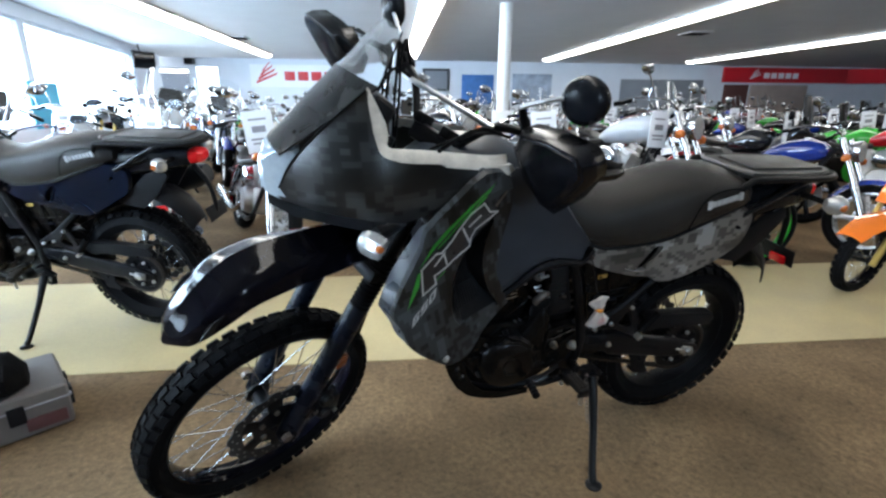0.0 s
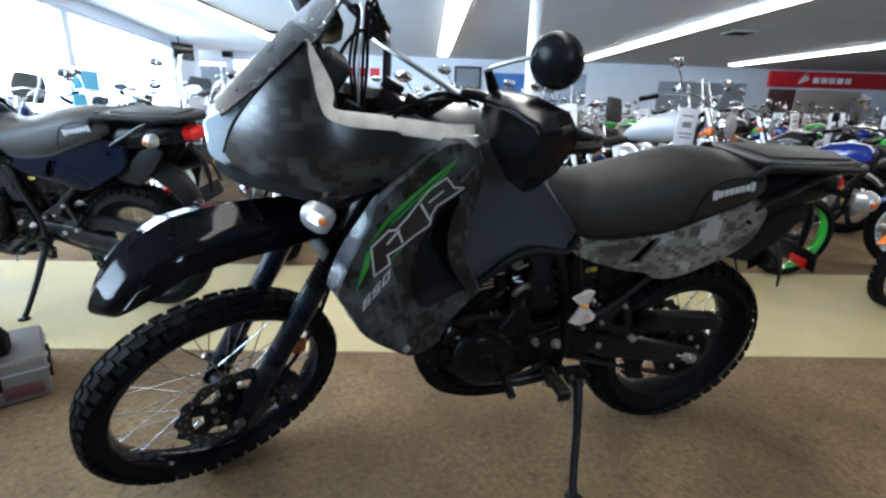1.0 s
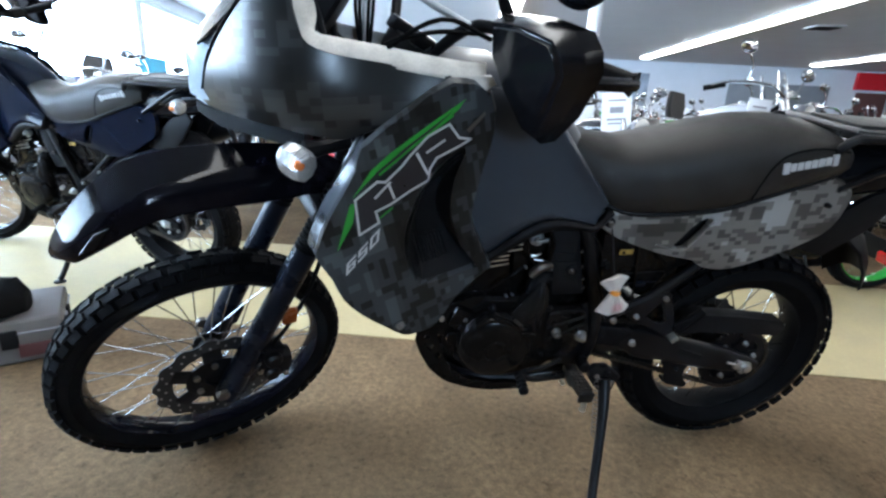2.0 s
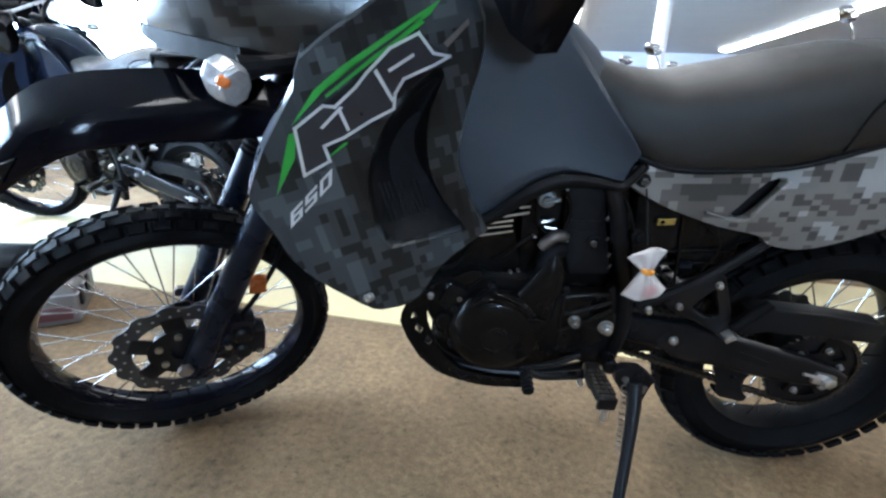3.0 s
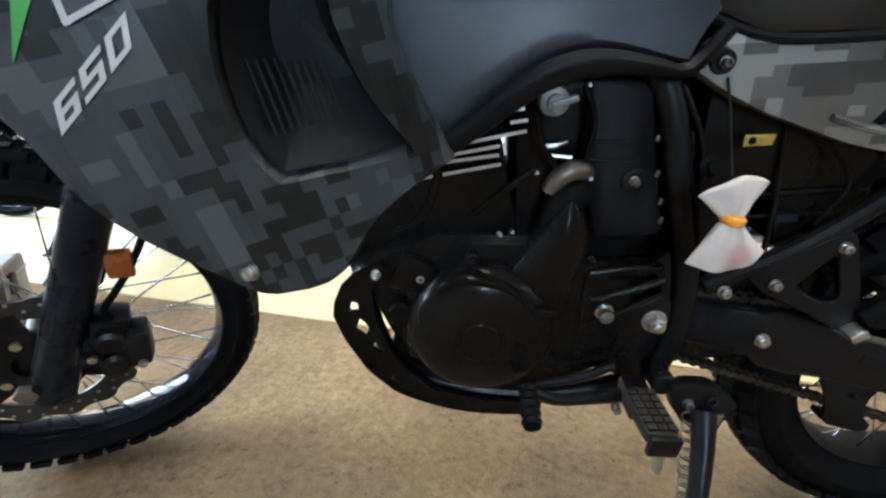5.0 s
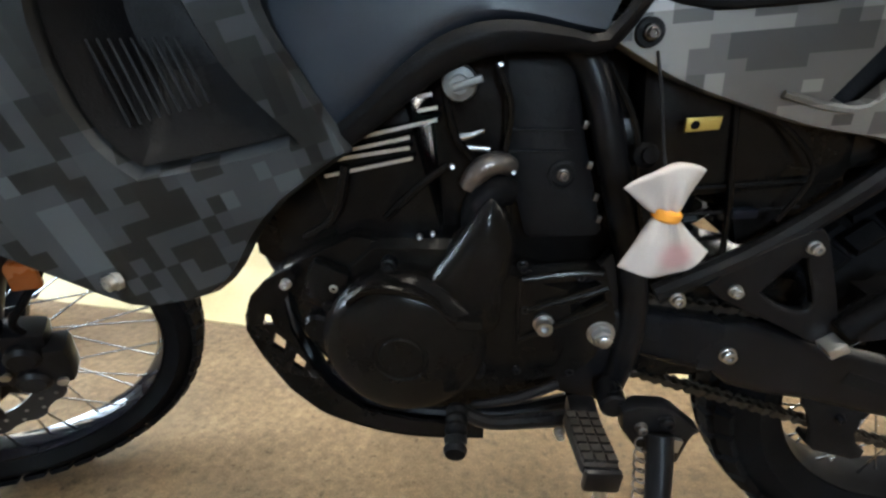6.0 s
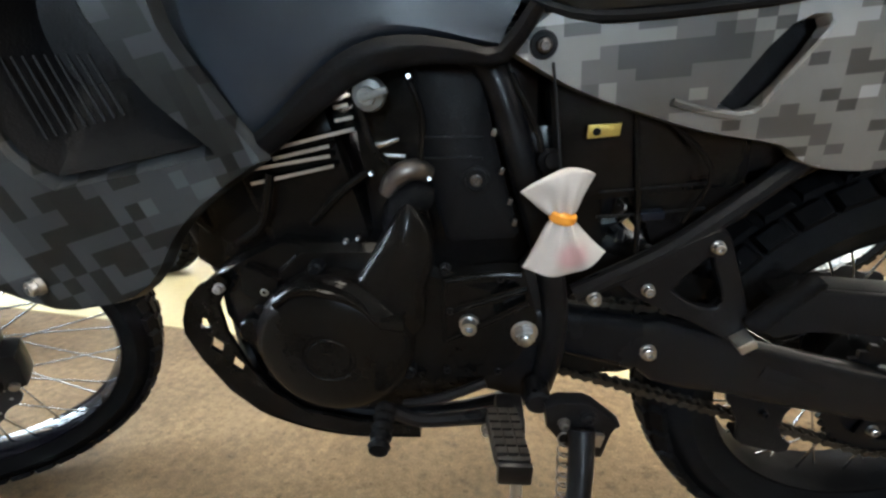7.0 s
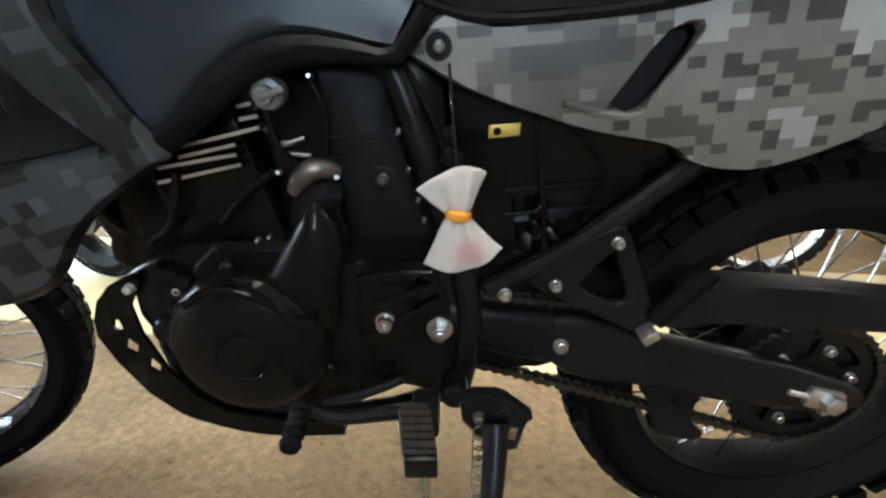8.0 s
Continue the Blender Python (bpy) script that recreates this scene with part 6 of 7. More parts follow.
    cp = part("coolant_tank_cover", bm, PLASTIC, bike, "black plastic coolant tank cover")
    bm = bmesh.new()
    lathe(bm, [(0.0, 0.0155), (0.003, 0.0155), (0.004, 0.012), (0.002, 0.0115)], (0.171, -0.1035, 0.652), (0, -1, 0), 20)
    part("bolt_boss", bm, PLASTIC, cp)
    bolt(cp, (0.171, -0.106, 0.652), 0.006, mat=DULL)
    for z in (0.698, 0.676):
        bm = bmesh.new()
        box(bm, (0.146, -0.1035, z), (0.064, 0.003, 0.0035), (0, 1, 0), 0.001)
        part("moulded_step", bm, PLASTIC, cp)
    for x, z in ((0.19, 0.702), (0.199, 0.66), (0.209, 0.625), (0.215, 0.6)):
        bm = bmesh.new()
        box(bm, (x, -0.098, z), (0.005, 0.006, 0.008), (0, 15, 0), 0.001)
        part("edge_clip", bm, DULL, cp)
    for nm, c, s, a in (("cylinder_head", (0.14, 0.0, 0.655), (0.22, 0.13, 0.31), -4), ("swing_arm_boss", (0.27, 0.0, 0.58), (0.12, 0.13, 0.26), -8), ("oil_cooler", (-0.11, 0.0, 0.58), (0.16, 0.12, 0.18), 20), ("linkage_housing", (0.365, 0.0, 0.492), (0.24, 0.13, 0.095), 15)):
        bm = bmesh.new()
        box(bm, c, s, (0, a, 0), 0.03)
        part(nm, bm, ENGINE, bike)
    # battery tray, air box and dark parts below the seat
    bm = bmesh.new()
    box(bm, (0.36, 0, 0.7), (0.22, 0.16, 0.16), (0, -6, 0), 0.02)
    box(bm, (0.42, 0, 0.62), (0.12, 0.15, 0.1), (0, -20, 0), 0.015)
    part("air_box", bm, ENGINE, bike)
    bm = bmesh.new()
    box(bm, (0.53, 0, 0.71), (0.2, 0.15, 0.1), (0, -14, 0), 0.02)
    box(bm, (0.5, 0, 0.635), (0.18, 0.15, 0.03), (0, -35, 0), 0.01)
    part("inner_fender", bm, ENGINE, bike)
    for z in (0.60, 0.63):
        bm = bmesh.new()
        tube(bm, [(0.31, -0.083, z), (0.43, -0.083, z + 0.01)], 0.002, 6)
        part("box_edge", bm, PLASTIC, bike)
    bm = bmesh.new()
    plate(bm, [(0.287, 0.694), (0.32, 0.697), (0.321, 0.71), (0.287, 0.708)], -0.1, -0.096, 0.001)
    tb = part("bracket_tab", bm, BRASS, bike, "small yellow zinc tab with a hole")
    bm = bmesh.new()
    lathe(bm, [(0.0, 0.0045), (0.001, 0.004), (0.001, 0.0)], (0.296, -0.1005, 0.7015), (0, -1, 0), 10)
    part("tab_hole", bm, RUBBER, tb)
    bm = bmesh.new()
    box(bm, (0.37, -0.088, 0.605), (0.026, 0.014, 0.01), (0, -4, 0), 0.002)
    part("connector", bm, FORKM, bike, "grey-blue cable connector")
    bm = bmesh.new()
    plate(bm, [(0.26, 0.45), (0.35, 0.44), (0.44, 0.42), (0.45, 0.39), (0.425, 0.378), (0.4, 0.386), (0.365, 0.368), (0.33, 0.372), (0.31, 0.36), (0.265, 0.366)], -0.075, -0.055, 0.004)
    part("linkage_arm", bm, ENGINE, bike)
    for x, z, r in ((0.102, 0.759, 0.003), (0.055, 0.659, 0.003), (0.119, 0.653, 0.003), (0.116, 0.595, 0.0035), (-0.082, 0.521, 0.005), (-0.084, 0.499, 0.0035), (0.017, 0.577, 0.003), (0.032, 0.581, 0.0025)):
        bolt(bike, (x, -0.1, z), r, (0.1, -0.95, 0.2), STEEL, "fitting_bolt")
    bm = bmesh.new()
    tube(bm, [(0.06, -0.1, 0.69), (0.075, -0.104, 0.693), (0.088, -0.1, 0.697)], [0.005, 0.0035, 0.002], 8)
    tube(bm, [(0.066, -0.1, 0.68), (0.095, -0.102, 0.678)], 0.003, 8)
    part("hose_clamp", bm, STEEL, bike, "bright steel hose clamp")
    # skid plate
    bm = bmesh.new()
    outer = [(-0.138, 0.54), (-0.17, 0.524), (-0.19, 0.503), (-0.202, 0.475), (-0.205, 0.453), (-0.191, 0.412), (-0.163, 0.36), (-0.14, 0.336), (-0.116, 0.316), (-0.054, 0.292), (0.01, 0.282), (0.095, 0.284)]
    inner = [(0.095, 0.306), (0.01, 0.309), (-0.065, 0.326), (-0.105, 0.36), (-0.128, 0.398), (-0.147, 0.455), (-0.15, 0.496), (-0.13, 0.53)]
    gaps = [[(-0.168, 0.451), (-0.156, 0.438), (-0.162, 0.421), (-0.175, 0.431)], [(-0.146, 0.42), (-0.135, 0.406), (-0.141, 0.391), (-0.153, 0.401)], [(-0.178, 0.478), (-0.17, 0.476), (-0.168, 0.463), (-0.182, 0.461)]]
    for sy in (-1, 1):
        pierced(bm, outer + inner, gaps if sy < 0 else [], sy * 0.117, sy * 0.111)
    under = smooth_path([(x, 0, z) for x, z in outer[7:]], 3)
    loft(bm, [[(p.x, -0.117, p.z), (p.x, 0.117, p.z), (p.x, 0.117, p.z + 0.004), (p.x, -0.117, p.z + 0.004)] for p in under])
    loft(bm, [[(x, -0.117, z), (x, 0.117, z), (x + 0.003, 0.117, z + 0.004), (x + 0.003, -0.117, z + 0.004)] for x, z in ((-0.138, 0.536), (-0.168, 0.521), (-0.18, 0.51))])
    skid = part("skid_plate", bm, ENGINE, bike, "black pierced engine guard", 50)
    for x, z in ((-0.142, 0.522), (-0.083, 0.52)):
        bolt(skid, (x, -0.118, z), 0.006)
    bm = bmesh.new()
    tube(bm, [(-0.18, -0.112, 0.458), (-0.187, -0.113, 0.478), (-0.183, -0.113, 0.5), (-0.17, -0.112, 0.513)], 0.0022, 6, 3)
    part("guard_cable", bm, ALLOY, skid)
    # foot peg and gear lever
    for sy in (-1, 1):
        bm = bmesh.new()
        box(bm, (0.202, sy * 0.213, 0.386), (0.039, 0.068, 0.02), (sy * -6, 0, 0), 0.008)
        lean = Matrix(((1, 0.16 * sy, 0, -0.03), (0, 1, 0, 0), (0, 0, 1, 0), (0, 0, 0, 1)))
        bm.transform(lean)
        fp = part("footpeg", bm, PEGRUB, bike, "black ribbed rubber footpeg")
        for i in range(6):
            for j in (-1, 0, 1):
                bm = bmesh.new()
                box(bm, (0.202 + 0.012 * j, sy * (0.186 + 0.0104 * i), 0.3985 - 0.001 * i), (0.0098, 0.008, 0.008), (sy * -6, 0, 0))
                bm.transform(lean)
                part("peg_stud", bm, PEGRUB, fp)
        bm = bmesh.new()
        box(bm, (0.202, sy * 0.249, 0.376), (0.037, 0.009, 0.032), (sy * -6, 0, 0), 0.004)
        bm.transform(lean)
        part("peg_end", bm, BLKMETAL, fp)
        bm = bmesh.new()
        box(bm, (0.213, sy * 0.155, 0.362), (0.036, 0.06, 0.03), bevel=0.008)
        part("peg_mount", bm, BLKMETAL, fp)
        bm = bmesh.new()
        tube(bm, [(0.207, sy * 0.24, 0.37), (0.207, sy * 0.242, 0.325)], 0.006, 10)
        bm.transform(lean)
        part("feeler", bm, STEEL, fp, "bare steel feeler bolt under the peg")
        bolt(fp, (0.185, sy * 0.165, 0.35), 0.006, (0, sy, 0))
    bm = bmesh.new()
    tube(bm, [(0.2, -0.14, 0.352), (0.15, -0.152, 0.355), (0.1, -0.16, 0.358), (0.066, -0.165, 0.378)], [0.011, 0.0095, 0.0085, 0.009], 10, 3)
    gl = part("gear_lever", bm, BLKMETAL, bike)
    bm = bmesh.new()
    tube(bm, [(0.079, -0.14, 0.366), (0.13, -0.14, 0.377), (0.184, -0.13, 0.395)], [0.005, 0.0065, 0.0065], 10, 2)
    part("shift_link", bm, BLKMETAL, gl)
    bm = bmesh.new()
    pp = [Vector((0.062, -0.165 - 0.006 * i, 0.384 - 0.001 * i)) for i in range(11)]
    tube(bm, pp, [0.0135 if i % 2 else 0.011 for i in range(11)], 12)
    part("toe_rubber", bm, RUBBER, gl)
    # side stand
    bm = bmesh.new()
    plate(bm, [(0.255, 0.382), (0.272, 0.392), (0.302, 0.392), (0.314, 0.386), (0.348, 0.356), (0.333, 0.345), (0.331, 0.305), (0.308, 0.3), (0.277, 0.329), (0.258, 0.354)], -0.162, -0.14, 0.004)
    lathe(bm, [(0, 0.017), (0.035, 0.017), (0.038, 0.014)], (0.25, -0.11, 0.376), (0, -1, 0), 16)
    st = part("side_stand", bm, BLKMETAL, bike, "black side stand, folded out")
    bm = bmesh.new()
    tube(bm, [(0.30, -0.165, 0.355), (0.297, -0.195, 0.31), (0.285, -0.245, 0.225), (0.262, -0.315, 0.11), (0.254, -0.345, 0.072)], [0.017, 0.015, 0.0125, 0.012, 0.013], 12, 3)
    part("stand_leg", bm, BLKMETAL, st)
    bm = bmesh.new()
    lathe(bm, [(0, 0.0), (0, 0.026), (0.006, 0.027), (0.01, 0.022), (0.012, 0.0)], (0.254, -0.35, 0.0605), (0, 0.17, 0.98), 16)
    part("stand_foot", bm, BLKMETAL, st)
    bm = bmesh.new()
    a, b = Vector((0.278, -0.17, 0.35)), Vector((0.272, -0.235, 0.222))
    tube(bm, [a.lerp(b, i / 96) + 0.0065 * Vector((math.cos(i * 0.785), math.sin(i * 0.785), 0)) for i in range(97)], 0.0014, 5)
    part("stand_spring", bm, DULL, st)
    bolt(st, (0.279, -0.163, 0.362), 0.007, mat=DULL)
    bolt(st, (0.306, -0.163, 0.373), 0.009, mat=BLKMETAL)
    bm = bmesh.new()
    box(bm, (0.322, -0.165, 0.338), (0.011, 0.006, 0.02), (0, 10, 0), 0.002)
    part("stand_tag", bm, STEEL, st)


GREEN_SHAPES = [
    [(-0.347, 0.882), (-0.371, 0.792), (-0.343, 0.845), (-0.337, 0.884)],
    [(-0.343, 0.893), (-0.311, 0.941), (-0.277, 0.97), (-0.21, 1.016), (-0.142, 1.06), (-0.156, 1.04), (-0.203, 1.008), (-0.248, 0.98), (-0.278, 0.958), (-0.308, 0.93)],
    [(-0.3, 0.942), (-0.255, 0.978), (-0.17, 1.034), (-0.163, 1.03), (-0.25, 0.966), (-0.296, 0.93)],
    [(-0.301, 0.842), (-0.283, 0.874), (-0.27, 0.865)],
]
LOGO_SHAPE = [(-0.338, 0.89), (-0.331, 0.821), (-0.296, 0.840), (-0.302, 0.863), (-0.275, 0.874), (-0.239, 0.896), (-0.205, 0.913), (-0.203, 0.935), (-0.191, 0.955), (-0.148, 0.974), (-0.126, 0.986), (-0.15, 0.99),
              (-0.171, 1.016), (-0.21, 0.996), (-0.241, 0.964), (-0.257, 0.944), (-0.285, 0.918), (-0.3, 0.92)]
LOGO_SLASHES = [[(-0.306, 0.89), (-0.278, 0.919), (-0.274, 0.917), (-0.302, 0.888)], [(-0.281, 0.912), (-0.27, 0.883), (-0.266, 0.885), (-0.277, 0.914)],
                [(-0.232, 0.965), (-0.208, 0.923), (-0.204, 0.926), (-0.228, 0.969)],
                [(-0.213, 0.968), (-0.178, 0.99), (-0.176, 0.986), (-0.211, 0.964)]]

LEAN_M = pose(0, 0, 0, 10, 0, 0)
dual_sport("grey digital-camouflage dual-sport motorcycle leaning on its side stand with turned handlebars", 30.06, LEAN_M, (CAMO_SHADED, GLOSS, TANKP, PLASTIC))

# charm bag that hangs from the frame
bag = thing("charm_bag", "small white cloth bag tied with an orange band, pink inside", "bag", m=LEAN_M)
for nm, left, middle, right, deep in (("upper_ruffle", (-0.041, 0.024), (-0.002, 0.046), (0.027, 0.041), 0.006), ("pouch", (-0.036, -0.055), (0.008, -0.059), (0.045, -0.037), 0.013)):
    bm = bmesh.new()
    rings = []
    for v in (0.0, 0.12, 0.28, 0.45, 0.62, 0.78, 0.9, 0.97, 1.0):
        ring = []
        for k in range(48):
            a = 2 * math.pi * k / 48
            u = math.cos(a)
            cx, cz = ((u * u - u) / 2 * l + (1 - u * u) * c + (u * u + u) / 2 * r for l, c, r in zip(left, middle, right))
            fold = 0.0032 * v * math.sin(2.2 * u * math.pi + 1.2) * (1 - 0.5 * v) + 0.0022 * (1 - v) * math.sin(9 * u) + 0.0008 * math.sin(5 * u + 7 * v)
            out = 0.35 * v + 0.65 * v ** 0.62 if u < 0 or nm == "upper_ruffle" else v
            puff = (deep * math.sin(math.pi * min(v * 0.62 + 0.1, 0.98)) if v < 1 else 0.002) + 0.003 * (1 - v)
            ring.append(bm.verts.new((0.253 + out * cx + 0.009 * (1 - v) ** 2 * u, -0.178 + math.sin(a) * puff + fold, 0.637 + v * cz)))
        rings.append(ring)
    ring_faces(bm, rings, caps=False)
    bm.faces.new(rings[-1])
    bm.faces.new(rings[0][::-1])
    part(nm, bm, FILLED_CLOTH if nm == "pouch" else CLOTH, bag, angle=60)
bm = bmesh.new()
lathe(bm, [(-0.0055, 0.0105), (-0.0035, 0.0128), (0.0005, 0.0134), (0.0035, 0.013), (0.0055, 0.0105)], (0.253, -0.178, 0.637), (0.2, 0, 1), 24)
part("tie_band", bm, ORANGEB, bag, "orange tie band")
bm = bmesh.new()
tube(bm, [(0.255, -0.178, 0.64), (0.251, -0.15, 0.69), (0.247, -0.125, 0.745), (0.245, -0.11, 0.77)], 0.0015, 6)
part("string", bm, PLASTIC, bag)

# ---- a second dual-sport in black, on the aisle ----
def recolour(root, swap):
    """Gives a copy its own colours."""
    for o in root.children_recursive:
        for s in o.material_slots:
            if s.material and s.material.name in swap:
                new_mat = swap[s.material.name]
                s.link = "OBJECT"
                s.material = new_mat
    return root


dual_sport("plain black dual-sport motorcycle on its side stand beside the aisle", 28, pose(-2.06, 1.7, 0, 0, 0, -22) @ pose(0, 0, 0, 9, 0, 0) @ Matrix.Scale(1.04, 4), (NAVY_BLK, GLOSS, NAVY_BLK, PLASTIC), graphics=False)


# ---- showroom motorcycles ----
def cast_wheel(name, parent, c, R, w, h, rim_mat, spokes=5):
    bm = bmesh.new()
    prof = [(-w * math.cos(math.pi * k / 8) * (0.7 if k in (0, 8) else 1), R - h + h * math.sin(math.pi * k / 8) ** 0.7) for k in range(9)]
    lathe(bm, prof + [(w * 0.4, R - h - 0.004), (-w * 0.4, R - h - 0.004)], c, (0, 1, 0), 40, closed=True)
    wh = part(name, bm, RUBBER, parent, "black road tyre")
    bm = bmesh.new()
    r = R - h
    lathe(bm, [(-w * 0.66, r + 0.006), (-w * 0.66, r - 0.012), (-w * 0.2, r - 0.025), (w * 0.2, r - 0.025), (w * 0.66, r - 0.012), (w * 0.66, r + 0.006), (0, r - 0.006)], c, (0, 1, 0), 40, closed=True)
    part("rim", bm, rim_mat, wh)
    bm = bmesh.new()
    lathe(bm, [(-0.055, 0.01), (-0.055, 0.04), (0.055, 0.04), (0.055, 0.01)], c, (0, 1, 0), 20)
    part("hub", bm, rim_mat, wh)
    for k in range(spokes if spokes <= 8 else 0):
        a = 2 * math.pi * k / spokes + 0.3
        bm = bmesh.new()
        d = Vector((math.sin(a), 0, math.cos(a)))
        p, q = Vector(c) + d * 0.035, Vector(c) + d * (r - 0.015)
        tube(bm, [p, (p + q) / 2, q], [0.026, 0.019, 0.025], 8)
        part("spoke", bm, rim_mat, wh)
    if spokes > 8:
        bm = bmesh.new()
        for k in range(spokes):
            a = 2 * math.pi * k / spokes
            e, d = Vector((math.sin(a + 0.5), 0, math.cos(a + 0.5))), Vector((math.sin(a), 0, math.cos(a)))
            tube(bm, [Vector(c) + e * 0.04 + Vector((0, 0.04 * (-1) ** k, 0)), Vector(c) + d * (r - 0.015)], 0.0028, 5)
        tagged(part("spoke_set", bm, rim_mat, wh), kind="stuff")
    bm = bmesh.new()
    lathe(bm, [(-0.002, 0.07), (-0.002, 0.145), (0.002, 0.145), (0.002, 0.07)], (c[0], c[1] - w - 0.015, c[2]), (0, 1, 0), 32, closed=True)
    part("brake_disc", bm, STEEL, wh)
    return wh


def arch(bm, c, R, w, a0, a1, t=0.004, n=14, lipd=0.05):
    """A mudguard round a wheel, from angle a0 to a1 (degrees from the front, over the top)."""
    secs = []
    for i in range(n + 1):
        a = radians(a0 + (a1 - a0) * i / n)
        d = Vector((-math.cos(a), 0, math.sin(a)))
        up = [Vector(c) + d * (R - lipd * abs(s) ** 3) + Vector((0, w * s, 0)) for s in (-1, -0.8, -0.4, 0, 0.4, 0.8, 1)]
        secs.append(up + [p - d * t for p in reversed(up)])
    loft(bm, secs)


BODY = surface("body_colour", (0.02, 0.05, 0.32), 0.12, var=0.04, bump=0, coat=0.8)


def cruiser(label, m, wire=False, screen=False, bags=False):
    b = thing("cruiser_motorcycle", label, "motorcycle", "cruisers on display", m @ Matrix.Scale(1.07, 4))
    F, Rr = (-0.82, 0, 0.33), (0.8, 0, 0.32)
    cast_wheel("front_wheel", b, F, 0.33, 0.055, 0.09, CHROME if wire else SILVER, 24 if wire else 5)
    cast_wheel("rear_wheel", b, Rr, 0.32, 0.08, 0.1, CHROME if wire else SILVER, 24 if wire else 5)
    bm = bmesh.new()
    arch(bm, F, 0.36, 0.07, 35, 165)
    part("front_mudguard", bm, BODY, b)
    bm = bmesh.new()
    arch(bm, Rr, 0.37, 0.1, 60, 205, lipd=0.08)
    part("rear_mudguard", bm, BODY, b)
    for sy in (-1, 1):
        bm = bmesh.new()
        tube(bm, [(-0.83, sy * 0.1, 0.3), (-0.80, sy * 0.1, 0.36), (-0.68, sy * 0.1, 0.62)], [0.028, 0.033, 0.03], 12)
        tube(bm, [(-0.68, sy * 0.1, 0.62), (-0.50, sy * 0.1, 1.0)], 0.023, 12)
        part("fork_leg", bm, CHROME, b)
        bm = bmesh.new()
        lathe(bm, [(-0.03, 0.0), (-0.025, 0.025), (0.0, 0.034), (0.025, 0.03), (0.03, 0.0)], (-0.6, sy * 0.19, 0.83), (1, 0, 0.1), 14)
        part("indicator", bm, AMBER, b, "amber indicator")
        bm = bmesh.new()
        tube(bm, [(-0.36, sy * 0.3, 1.08), (-0.38, sy * 0.32, 1.16), (-0.36, sy * 0.38, 1.24)], 0.006, 6, 3)
        mr = part("mirror", bm, CHROME, b, "chrome mirror on a bent stem")
        bm = bmesh.new()
        loft(bm, [[(-0.39 + dx, sy * 0.4 + 0.075 * s * math.cos(t) , 1.26 + 0.042 * s * math.sin(t)) for t in (2 * math.pi * k / 16 for k in range(16))] for dx, s in ((0, 0.5), (0.012, 0.9), (0.035, 1.0), (0.04, 0.95))])
        part("mirror_head", bm, CHROME, mr)
        bm = bmesh.new()
        tube(bm, [(-0.26, sy * 0.36, 1.04), (-0.16, sy * 0.43, 1.0)], 0.018, 10)
        part("grip", bm, RUBBER, b)
        bm = bmesh.new()
        tube(bm, [(-0.3, sy * 0.3, 1.07), (-0.26, sy * 0.36, 1.05), (-0.2, sy * 0.42, 1.02)], 0.007, 6)
        part("lever", bm, CHROME, b)
        bm = bmesh.new()
        tube(bm, [(0.0, sy * 0.1, 0.5), (0.1, sy * 0.17, 0.35), (0.35, sy * 0.19, 0.27), (0.9, sy * 0.19, 0.31), (1.15, sy * 0.19, 0.34)], [0.022, 0.024, 0.03, 0.042, 0.042], 12, 3)
        part("exhaust_pipe", bm, CHROME, b)
        bm = bmesh.new()
        tube(bm, [(0.45, sy * 0.12, 0.66), (0.78, sy * 0.13, 0.35)], [0.03, 0.034], 10)
        part("rear_shock", bm, CHROME, b)
    bm = bmesh.new()
    tube(bm, [(-0.16, -0.43, 1.0), (-0.28, -0.34, 1.06), (-0.42, -0.14, 1.08), (-0.46, 0, 1.03), (-0.42, 0.14, 1.08), (-0.28, 0.34, 1.06), (-0.16, 0.43, 1.0)], 0.012, 10, 4)
    part("handlebar", bm, CHROME, b)
    bm = bmesh.new()
    lathe(bm, [(0.12, 0.02), (0.1, 0.06), (0.04, 0.088), (0.0, 0.095), (-0.012, 0.095)], (-0.63, 0, 0.9), (1, 0, -0.08), 24)
    hl = part("headlamp", bm, CHROME, b, "round chrome headlamp")
    bm = bmesh.new()
    lathe(bm, [(-0.013, 0.0), (-0.026, 0.03), (-0.02, 0.07), (-0.0125, 0.09), (-0.01, 0.0)], (-0.63, 0, 0.9), (1, 0, -0.08), 24)
    part("headlamp_lens", bm, LENS, hl)
    bm = bmesh.new()
    loft(bm, [oval(x, w, z0, z1, 2.3, 20) for x, w, z0, z1 in ((-0.40, 0.05, 0.84, 0.93), (-0.36, 0.1, 0.8, 0.965), (-0.25, 0.14, 0.765, 0.985), (-0.1, 0.145, 0.75, 0.965), (0.05, 0.12, 0.74, 0.9), (0.14, 0.07, 0.74, 0.83))])
    tk = part("fuel_tank", bm, BODY, b)
    bm = bmesh.new()
    lathe(bm, [(0, 0.045), (0.015, 0.045), (0.022, 0.03), (0.024, 0.0)], (-0.22, 0, 0.975), (0, 0, 1), 20)
    part("filler_cap", bm, CHROME, tk)
    bm = bmesh.new()
    loft(bm, [oval(x, w, z0, z1, 2.8, 20) for x, w, z0, z1 in ((0.1, 0.08, 0.72, 0.78), (0.18, 0.14, 0.68, 0.77), (0.32, 0.17, 0.66, 0.74), (0.45, 0.16, 0.68, 0.78), (0.5, 0.12, 0.72, 0.84), (0.62, 0.125, 0.76, 0.85), (0.8, 0.11, 0.77, 0.84), (0.88, 0.06, 0.78, 0.82))])
    part("seat", bm, VINYL, b, "black stepped seat")
    bm = bmesh.new()
    box(bm, (0.0, 0, 0.43), (0.42, 0.2, 0.22), bevel=0.05, seg=3)
